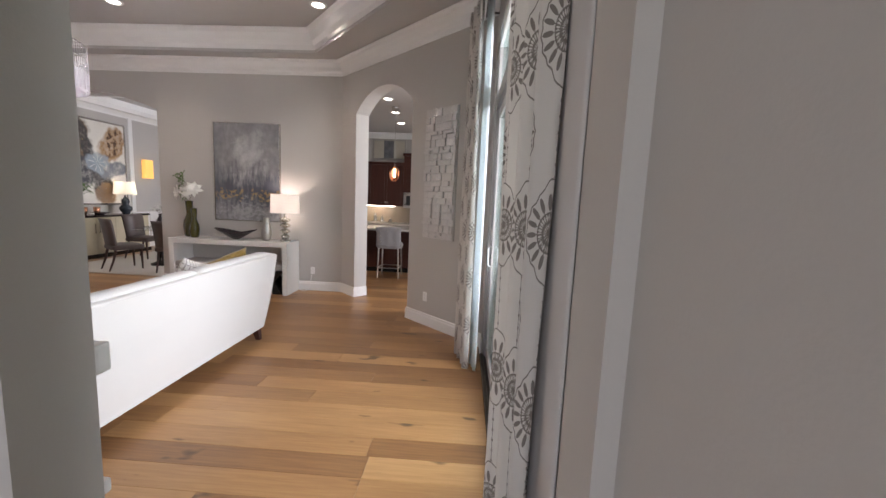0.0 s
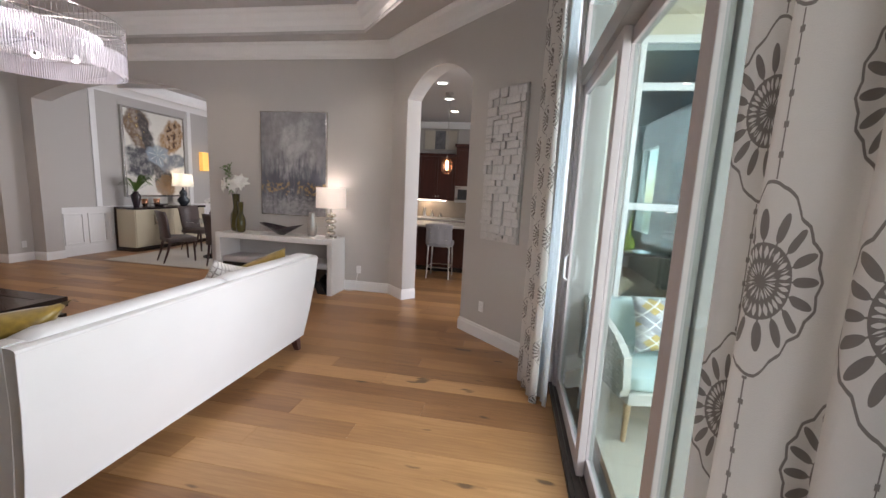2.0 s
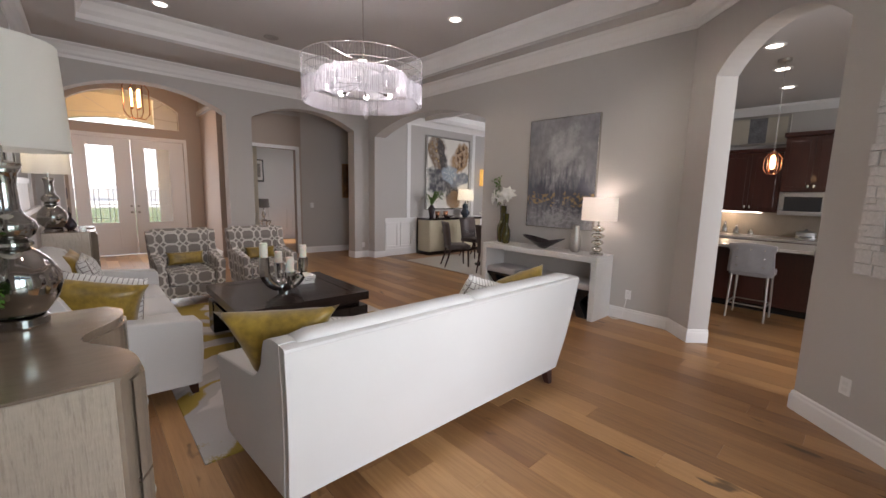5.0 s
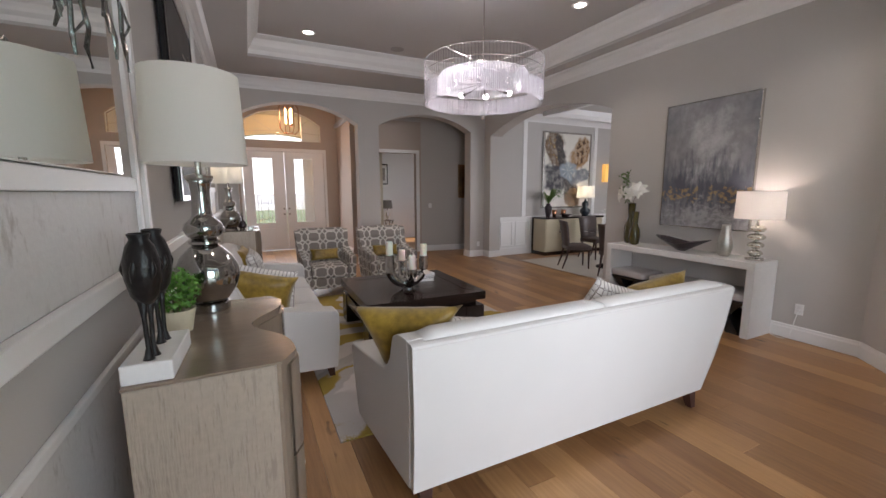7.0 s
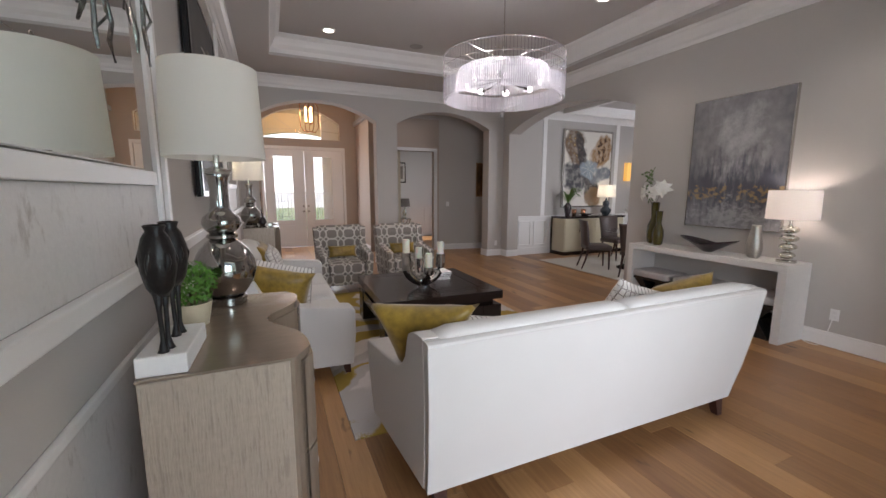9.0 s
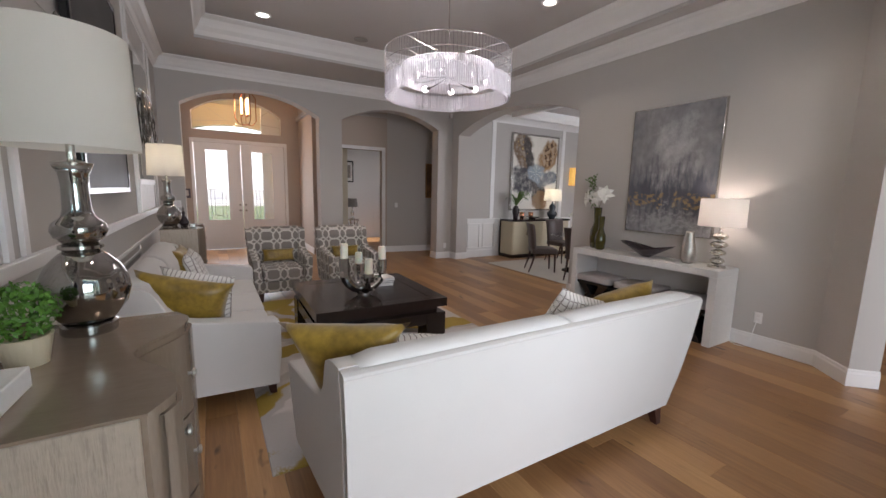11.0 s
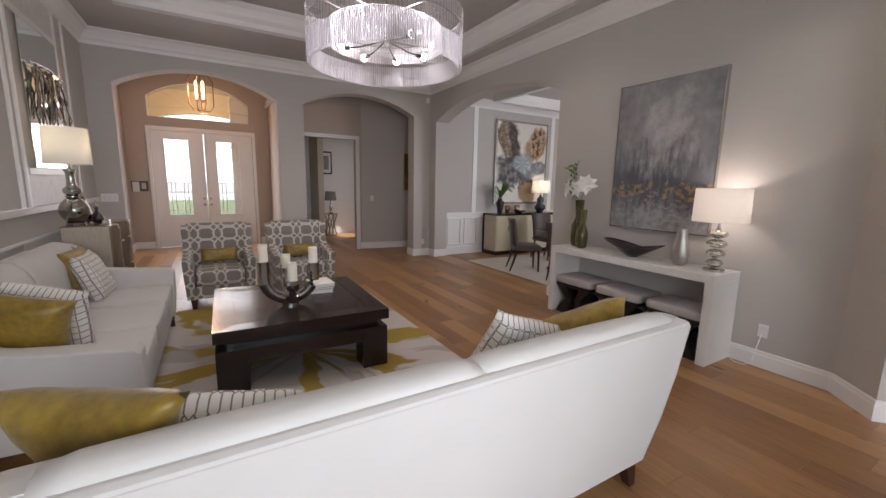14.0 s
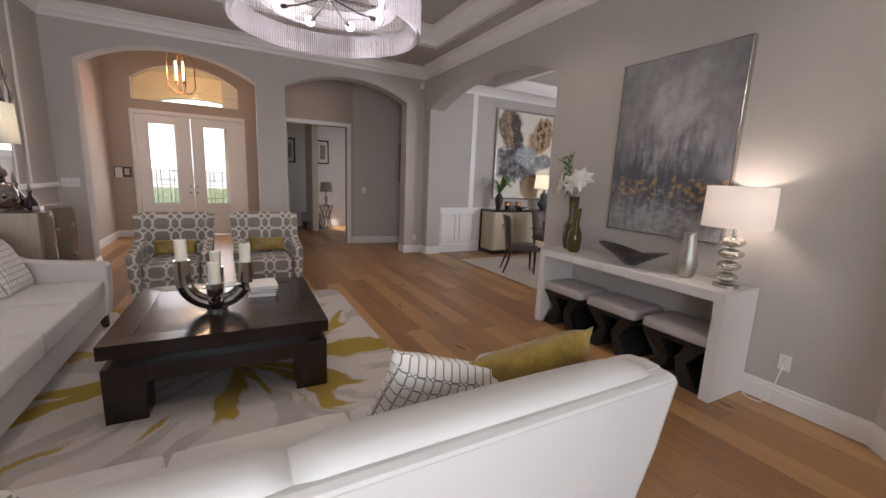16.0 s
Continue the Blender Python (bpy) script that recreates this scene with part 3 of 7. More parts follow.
def diag(s, o=0.0):
    """A point s metres along the diagonal wall and o metres out into the room."""
    return (A[0] + DV.x * s + DV.y * o, A[1] + DV.y * s - DV.x * o)


floor = structure("floor", box(-14.0, 0.9, -3, 12.4, -0.14, -0.006), mat("subfloor", (0.10, 0.055, 0.03), 0.8))
structure("floor_kitchen_base", box(0.9, 3.2, 5.3, 12.4, -0.14, -0.006), OAK)
arch_wall("wall_west", (XW, YS - 0.15), (XW, YN), -0.28, HC, [(0.906 - 0.45, 3.135 - 0.45, 2.92, 3.24, None), (3.57 - 0.45, 5.77 - 0.45, 2.92, 3.215, None)])
arch_wall("wall_north", (XW - 0.28, YN), A, -0.30, HC, [(0.54, 3.92, 2.82, 3.14, None)])
arch_wall("wall_diagonal", A, E, -0.22, HC, [(0.40, 1.745, 2.79, 3.08, None)])
arch_wall("wall_east", E, (XE, -2.5), -0.25, HC, [(0.23, 3.23, 3.05, 3.05, None)])
arch_wall("wall_south", (-0.27, YS), (XW, YS), -0.15, HC, [])
structure("wall_stub", box(0.625, XE, 0.47, 0.64, 0, HC), WALL)
structure("wall_hall_west", box(-1.6, -1.45, -2.5, 0.45, 0, HC), WALL)
arch_wall("wall_hall_south", (-1.6, -2.5), (0.95, -2.5), 0.15, HC, [(0.4, 1.6, 2.45, 2.45, 0.9)])
structure("ceiling_hall", box(-1.6, 0.95, -2.65, 0.448, HC, HC + 0.1), CEIL)

# tray ceiling
tray = [(-7.05, 1.19), (-0.45, 1.19), (-0.45, 4.25), (-1.855, 5.785), (-7.05, 5.785)]
bm = bmesh.new()
outer = [(XW - 0.28, YS - 0.15), (XE + 0.25, YS - 0.15), (XE + 0.25, YN + 0.3), (XW - 0.28, YN + 0.3)]
vo = [bm.verts.new((x, y, HC)) for x, y in outer]
vi = [bm.verts.new((x, y, HC)) for x, y in tray]
vt = [bm.verts.new((x, y, HT)) for x, y in tray]
for f in ((vo[0], vo[1], vi[1], vi[0]), (vo[1], vo[2], vi[2], vi[1]), (vo[2], vi[3], vi[2]), (vo[2], vo[3], vi[4], vi[3]), (vo[3], vo[0], vi[0], vi[4])):
    bm.faces.new(f)
for i in range(5):
    bm.faces.new((vi[i], vi[(i + 1) % 5], vt[(i + 1) % 5], vt[i]))
bm.faces.new(vt)
structure("ceiling", bm, CEIL)
structure("ceiling_slab", box(XW - 0.28, XE + 0.25, YS - 0.15, YN + 0.3, HT + 0.02, HT + 0.1), CEIL)
CROWN = [(0, 3.395), (0.012, 3.395), (0.02, 3.435), (0.045, 3.46), (0.06, 3.50), (0.09, 3.545), (0.10, 3.56), (0.13, 3.572), (0.145, 3.585), (0.145, 3.597), (0, 3.597)]
structure("trim_crown", sweep([(XW, YS), (XE, YS), E, A, (XW, YN)], CROWN, True), WHITE)
TCROWN = [(0, 3.64), (0.012, 3.64), (0.02, 3.70), (0.06, 3.75), (0.075, 3.79), (0.10, 3.84), (0.13, 3.86), (0.15, 3.88), (0.15, 3.897), (0, 3.897)]
structure("trim_tray", sweep(tray, TCROWN, True), WHITE)
BASE = [(0, 0.0), (0.018, 0.0), (0.018, 0.11), (0.012, 0.125), (0.012, 0.14), (0.004, 0.15), (0, 0.15)]


def baseboard(*path):
    structure("baseboard", sweep(path, BASE), WHITE)


K0, K1 = diag(0.40), diag(1.745)
kout = (-0.22 * DV.y, 0.22 * DV.x)
baseboard((K0[0] + kout[0], K0[1] + kout[1]), K0, A, (-4.58, YN), (-4.58, YN + 0.30))
baseboard((XE, 3.83), E, K1, (K1[0] + kout[0], K1[1] + kout[1]))
baseboard((-7.96, YN + 0.30), (-7.96, YN), (XW, YN), (XW, 5.77), (XW - 0.28, 5.77))
baseboard((XW - 0.28, 3.57), (XW, 3.57), (XW, 3.135), (XW - 0.28, 3.135))
baseboard((XW - 0.28, 0.906), (XW, 0.906), (XW, YS), (-0.27, YS))

# foyer, vestibule and study
FX = -11.5
# Wall paint with the lantern's warm light mixed into its colour.
FOYER = mat("lantern_tinted_wall_paint", (0.45, 0.38, 0.325), 0.85, vary=0.015, scale=0.8, fine=180, bump=0.04)
arch_wall("wall_foyer_lower", (FX, 0.3), (FX, 3.6), -0.25, 2.90, [(0.66, 2.69, 2.62, 2.62, None)], FOYER)
arch_wall("wall_foyer_upper", (FX, 0.3), (FX, 3.6), -0.25, 4.2, [(0.655, 2.635, 3.33, 3.69, None)], FOYER, z0=2.90)
structure("wall_foyer_south", box(FX, XW - 0.28, 0.38, 0.53, 0, 4.2), FOYER)
structure("wall_foyer_north", box(FX, -9.9, 3.36, 3.51, 0, 4.2), FOYER)
structure("ceiling_foyer", box(FX, XW - 0.28, 0.38, 8.5, 4.0, 4.1), CEIL)
arch_wall("wall_vestibule", (-9.6, 3.51), (-9.6, 5.1), -0.14, 4.2, [(0.20, 1.45, 2.52, 2.52, None)], FOYER)
arch_wall("wall_vestibule_side", (-9.6, 5.1), (-9.2, 8.5), -0.14, 4.2, [])
structure("wall_vestibule_north", box(-9.4, -8.2, 8.0, 8.15, 0, 4.0), WALL)
baseboard((-9.2, 8.0), (-9.6 + 0.0, 5.1), (-9.6, 5.06))
baseboard((FX, 0.95 - 0.06), (FX, 0.53), (XW - 0.28, 0.53))
baseboard((-9.9, 3.36), (FX, 3.36), (FX, 3.08))
structure("wall_vestibule_east", box(XW - 0.28, -8.2, YN + 0.30, 8.2, 0, 4.1), WALL)
structure("wall_study", box(-12.95, -12.8, 2.6, 7.6, 0, 4.2), WHITE)
# The window opening is added beside the study's fill lamp, out of view.
arch_wall("wall_study_north", (-12.8, 7.4), (-9.5, 7.4), -0.15, 4.2, [(1.0, 2.2, 2.65, 2.65, 1.1)], WHITE)
structure("wall_study_south", box(-12.8, -11.6, 3.52, 3.62, 0, 4.2), WHITE)
structure("ceiling_study", box(-12.95, -9.6, 3.3, 7.6, 3.3, 3.4), CEIL)
for z0, z1 in ((1.42, 1.48), (1.10, 1.14), (0, 0.16)):
    structure("trim_study", box(-12.8, -12.775, 3.65, 7.4, z0, z1), WHITE)
for y in (3.9, 4.6, 5.35, 6.1):
    for a, b, c, d in ((y, y + 0.6, 0.30, 0.33), (y, y + 0.6, 0.97, 1.0), (y, y + 0.03, 0.331, 0.969), (y + 0.57, y + 0.6, 0.331, 0.969)):
        structure("trim_study", box(-12.8, -12.785, a, b, c, d), WHITE)

# dining room and kitchen shells
structure("wall_dining_west", box(-8.2, -8.05, YN + 0.30, 12, 0, 3.5), WALL)
structure("wall_dining_north", box(-8.2, -3.0, 12, 12.15, 0, 3.5), WALL)
# Opening added for the fill lamp; the kitchen wall stands right behind.
arch_wall("wall_dining_east", (-3.2, YN + 0.30), (-3.2, 12), 0.12, 3.5, [(2.1, 3.8, 2.8, 2.8, 0.95)])
structure("ceiling_dining", box(-8.2, -3.0, YN + 0.30, 12.15, 3.42, 3.55), CEIL)
structure("trim_dining_beam", sweep([(-7.3, 7.1), (-3.9, 7.1), (-3.9, 11.2), (-7.3, 11.2)], [(0, 3.22), (0.10, 3.22), (0.16, 3.30), (0.16, 3.42), (0, 3.42)], True), WHITE)
DC = [(0, 3.24), (0.012, 3.24), (0.02, 3.28), (0.07, 3.34), (0.12, 3.39), (0.13, 3.418), (0, 3.418)]
structure("trim_dining_crown", sweep([(-8.05, 12), (-8.05, YN + 0.30)], DC), WHITE)
for y in (7.15, 9.50):
    structure("trim_dining_pilaster", box(-8.05, -8.03, y, y + 0.11, 0.94, 3.26), WHITE)
structure("trim_wainscot", box(-8.05, -8.038, YN + 0.31, 11.9, 0.0, 0.90), WHITE)
structure("trim_chair_rail", box(-8.05, -8.01, YN + 0.31, 11.9, 0.90, 0.935), WHITE)
structure("trim_wainscot_base", box(-8.038, -8.02, YN + 0.31, 11.9, 0.0, 0.17), WHITE)
for k in range(12):
    y = YN + 0.36 + 0.44 * k
    for a, b, c, d in ((y, y + 0.36, 0.22, 0.25), (y, y + 0.36, 0.79, 0.82), (y, y + 0.03, 0.251, 0.789), (y + 0.33, y + 0.36, 0.251, 0.789)):
        structure("trim_wainscot_panel", box(-8.038, -8.016, a, b, c, d, 0.006), WHITE)
structure("wall_kitchen_north", box(-3.05, 3.2, 10.35, 10.5, 0, 3.4), WALL)
structure("wall_kitchen_west", box(-3.05, -2.9, YN + 0.30, 10.35, 0, 3.4), WALL)
arch_wall("wall_kitchen_east", (3.05, 5.66), (3.05, 10.35), 0.15, 3.4, [(3.6, 4.6, 2.7, 2.7, 0.9)])
bm = prism([(-2.9, YN + 0.30), (diag(0.02, -0.30)[0], YN + 0.30), diag(0.6, -0.30), diag(2.2, -0.30), (0.92, 5.5), (3.05, 5.5), (3.05, 10.35), (-2.9, 10.35)], 3.25, 3.35)
structure("ceiling_kitchen", bm, CEIL)
structure("trim_kitchen_crown", sweep([(3.05, 10.35), (-2.9, 10.35)], [(0, 3.10), (0.012, 3.10), (0.10, 3.21), (0.10, 3.248), (0, 3.248)]), WHITE)

# lanai outside the sliding doors
ground = structure("ground", box(-400, 400, -400, 400, -0.5, -0.45), GRASS)
# Pale strip added past the lawn so the door panes look bright higher up.
structure("road", box(-300, -48, -60, 60, -0.449, -0.40), mat("pale_strip", (0.62, 0.60, 0.57), 0.8, vary=0.1, scale=1, fine=20))
# Glowing panel added beyond the porch, whitens the front door panes and fanlight.
structure("backdrop", box(-70, -69, -60, 60, 1.2, 30), glow("backdrop_glow", (0.95, 0.98, 1.0), 0.8))
structure("pavement_patio", box(0.9, 6.5, -3.5, 5.5, -0.3, -0.02), PATIO)
arch_wall("wall_nook", (0.91, 5.5), (3.2, 5.5), -0.15, 3.9, [(0.60, 1.72, 3.40, 3.40, 0.30)], STUCCO)
structure("wall_lanai_column", box(2.95, 3.5, 4.6, 5.1, -0.02, 3.6), STUCCO)
structure("ceiling_lanai", box(0.92, 2.3, -3.5, 5.49, 3.62, 3.75), STUCCO)
structure("wall_lanai_south", box(0.92, 3.6, -3.6, -3.45, -0.02, 3.6), STUCCO)

# porch outside the front doors
structure("pavement_porch", box(-16.5, FX - 0.25, -1.0, 5.0, -0.3, -0.02), PATIO)
structure("ceiling_porch", box(-14.6, FX - 0.26, -0.6, 4.6, 4.05, 4.15), STUCCO)
arch_wall("wall_porch", (-14.5, -0.6), (-14.5, 4.6), -0.25, 4.05, [(0.4, 4.8, 2.75, 3.45, None)], STUCCO)
structure("wall_porch_side", box(-14.5, FX - 0.26, -0.75, -0.6, -0.02, 4.05), STUCCO)
structure("wall_porch_side", box(-14.5, FX - 0.26, 4.6, 4.75, -0.02, 4.05), STUCCO)

# ---- sliding doors ----
STILE = mat("taupe_door_frame", (0.42, 0.375, 0.365), 0.4, vary=0.03)
slider = thing("door_1", "taupe-framed sliding glass doors with transom above", "sliding door", kind="structure")
FX0, FX1 = 0.672, 0.76
part("frame", box(FX0, FX1 + 0.08, 3.74, 3.82, 0.02, 3.05, 0.004), STILE, slider)
part("frame", box(FX0, FX1 + 0.08, 0.82, 0.90, 0.02, 3.05, 0.004), STILE, slider)
part("head_bar", box(FX0 - 0.004, FX1 + 0.084, 0.90, 3.74, 2.42, 2.54, 0.004), mat("bronze_grey_frame", (0.36, 0.33, 0.31), 0.4, 0.3), slider, "bronze-grey head bar")
part("frame", box(FX0, FX1 + 0.08, 0.90, 3.74, 2.98, 3.05, 0.004), WHITE, slider)
for y in (1.85, 2.8):
    part("mullion", box(FX0 + 0.01, FX1, y - 0.03, y + 0.03, 2.54, 2.98, 0.004), WHITE, slider)
part("track", box(0.645, FX1 + 0.10, 0.82, 3.82, -0.004, 0.018, 0.003), BRONZE, slider, "dark bronze floor track")
for k in range(3):
    part("track_rail", box(0.672 + 0.045 * k, 0.680 + 0.045 * k, 0.9, 3.74, 0.018, 0.032), BRONZE, slider)
for n, (y0, y1, x) in enumerate(((2.66, 3.74, 0.715), (1.66, 2.76, 0.760), (0.90, 1.76, 0.715))):
    panel = part("panel", box(x - 0.02, x + 0.02, y0, y0 + 0.085, 0.03, 2.42, 0.004), STILE, slider)
    part("stile", box(x - 0.02, x + 0.02, y1 - 0.085, y1, 0.03, 2.42, 0.004), STILE, panel)
    part("rail", box(x - 0.018, x + 0.018, y0 + 0.085, y1 - 0.085, 0.03, 0.13, 0.004), STILE, panel)
    part("rail", box(x - 0.018, x + 0.018, y0 + 0.085, y1 - 0.085, 2.34, 2.42, 0.004), STILE, panel)
    pane = part("pane", box(x - 0.004, x + 0.004, y0 + 0.085, y1 - 0.085, 0.13, 2.34), GLASS, panel)
    pane.visible_shadow = False
handle = part("handle", tube([(0.69, 3.66, 0.95), (0.665, 3.66, 0.97), (0.665, 3.66, 1.13), (0.69, 3.66, 1.15)], 0.008), WHITE, slider)
tp = part("pane", box(0.70, 0.708, 0.90, 3.74, 2.54, 2.98), GLASS, slider)
tp.visible_shadow = False

# window of the breakfast nook, across the lanai
nook = thing("window_1", "tall white-framed window facing the lanai", "window", kind="structure")
wx0, wx1 = 1.51, 2.63
for a, b, c, d in ((wx0, wx0 + 0.06, 0.30, 3.40), (wx1 - 0.06, wx1, 0.30, 3.40), (wx0 + 0.06, wx1 - 0.06, 3.32, 3.40), (wx0 + 0.06, wx1 - 0.06, 2.82, 2.90), (wx0 + 0.06, wx1 - 0.06, 1.48, 1.56), (wx0 + 0.06, wx1 - 0.06, 0.30, 0.38)):
    part("window_frame", box(a, b, 5.46, 5.54, c, d, 0.004), WHITE, nook)
for c, d in ((2.90, 3.32), (1.56, 2.82), (0.38, 1.48)):
    part("pane", box(wx0 + 0.06, wx1 - 0.06, 5.496, 5.504, c, d), GLASS, nook).visible_shadow = False
# trees beyond the lanai
def tree(x, y, h, seed):
    rng = random.Random(seed)
    t = thing("tree", "green garden tree beyond the lanai", "tree", x, y, -0.45, group="garden trees")
    trunk = tube([(0, 0, 0), (0.05, 0, h * 0.3), (0.0, 0.06, h * 0.6), (0.05, 0, h * 0.85)], [0.12, 0.10, 0.07, 0.03])
    for k in range(7):
        a, z = k * 2.4, h * (0.35 + 0.07 * k)
        tube([(0, 0, z), (0.5 * math.cos(a), 0.5 * math.sin(a), z + 0.4), (1.0 * math.cos(a), 1.0 * math.sin(a), z + 0.65)], [0.045, 0.03, 0.012], 6, trunk)
    part("trunk", trunk, STEM, t)
    bm = bmesh.new()
    for _ in range(1500):
        p = Vector((rng.gauss(0, 0.62), rng.gauss(0, 0.62), h * 0.68 + rng.gauss(0, h * 0.16)))
        q = Euler([rng.uniform(0, 6.3) for _ in range(3)]).to_matrix()
        s = rng.uniform(0.06, 0.14)
        bm.faces.new([bm.verts.new(p + q @ Vector(v) * s) for v in ((-1, 0, 0), (0, -0.4, 0.1), (1, 0, 0), (0, 0.4, 0.1))])
    part("crown", bm, LEAF, t)


for i, (x, y, h) in enumerate(((8.5, 3.0, 5.0), (9.0, 7.5, 5.5), (8.0, -1.5, 4.8), (-24, -4.0, 4.2), (-26, 8.4, 4.6))):
    tree(x, y, h, i)


# ---- curtains ----
def curtain(name, label, p0, p1, waves, amp, z0, z1, material, group="", full=1.0, phase=0.0, splay=0.10):
    p0, p1 = Vector(p0), Vector(p1)
    d = (p1 - p0).normalized()
    nrm = Vector((-d.y, d.x))
    n = waves * 14
    rows = 14
    rng = random.Random(len(label) + waves)
    ph = [rng.uniform(-0.5, 0.5) for _ in range(waves + 2)]
    pts, arc = [], [0.0]
    grid = []
    bm = bmesh.new()
    uvl = bm.loops.layers.uv.new("cloth")
    for j in range(rows + 1):
        z = z0 + (z1 - z0) * j / rows
        spread = 1.0 + splay * (1 - j / rows)
        row = []
        for i in range(n + 1):
            s = i / n
            w = int(s * waves)
            a = amp * (1 + 0.4 * ph[w]) * math.sin(6.2831853 * s * waves + 0.5 * math.sin(z * 1.3 + ph[w] * 4)) * (0.75 + 0.3 * (1 - j / rows))
            q = p0 + (p1 - p0) * (0.5 + (s - 0.5) * spread) + nrm * a
            row.append((q.x, q.y, z))
        grid.append([bm.verts.new(c) for c in row])
        if j == rows // 2:
            for a, b in zip(row, row[1:]):
                arc.append(arc[-1] + (Vector(b) - Vector(a)).length)
    for j in range(rows):
        for i in range(n):
            f = bm.faces.new((grid[j][i], grid[j][i + 1], grid[j + 1][i + 1], grid[j + 1][i]))
            for l, (ii, jj) in zip(f.loops, ((i, j), (i + 1, j), (i + 1, j + 1), (i, j + 1))):
                l[uvl].uv = (arc[ii] * full, phase + z0 + (z1 - z0) * jj / rows)
    root = thing(name, label, "curtain", group=group)
    cloth = part("panel", bm, material, root, smooth=True)
    sol = cloth.modifiers.new("thick", "SOLIDIFY")
    sol.thickness = 0.004
    return root


for y0, y1 in (((0.395, 3.87), (0.50, 3.44)), ((0.605, 0.81), (0.54, 1.165))):
    far = y0[1] > 2
    c = curtain("curtain", "cream curtain embroidered with grey medallions beside the sliding doors", y0, y1, 4 if far else 3, 0.030 if far else 0.034, 0.012, 3.29, CURTAIN, "curtain pair", 1.0 if far else 1.6, 0.0 if far else 0.215, 0.10 if far else 0.06)
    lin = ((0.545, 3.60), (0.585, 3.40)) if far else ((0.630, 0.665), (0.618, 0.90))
    # The near lining takes the copy with shade in its colour.
    sub = curtain("lining", "plain white curtain lining", lin[0], lin[1], 3 if far else 1, 0.018 if far else 0.006, 0.014, 3.285, SHEER if far else LINING_SHADED)
    for ch in list(sub.children):
        ch.name, ch.parent = "lining", c
        ch["label"] = "plain white lining"
    bpy.data.objects.remove(sub)
rod = thing("curtain_rod", "dark bronze curtain rod above the sliding doors", "curtain rod")
part("rod", tube([(0.545, 0.66, 3.33), (0.545, 3.93, 3.33)], 0.013), BRONZE, rod)
for y in (0.72, 2.3, 3.86):
    part("bracket", tube([(0.545, y, 3.33), (0.60, y, 3.33), (0.658, y, 3.33)], 0.009), BRONZE, rod)


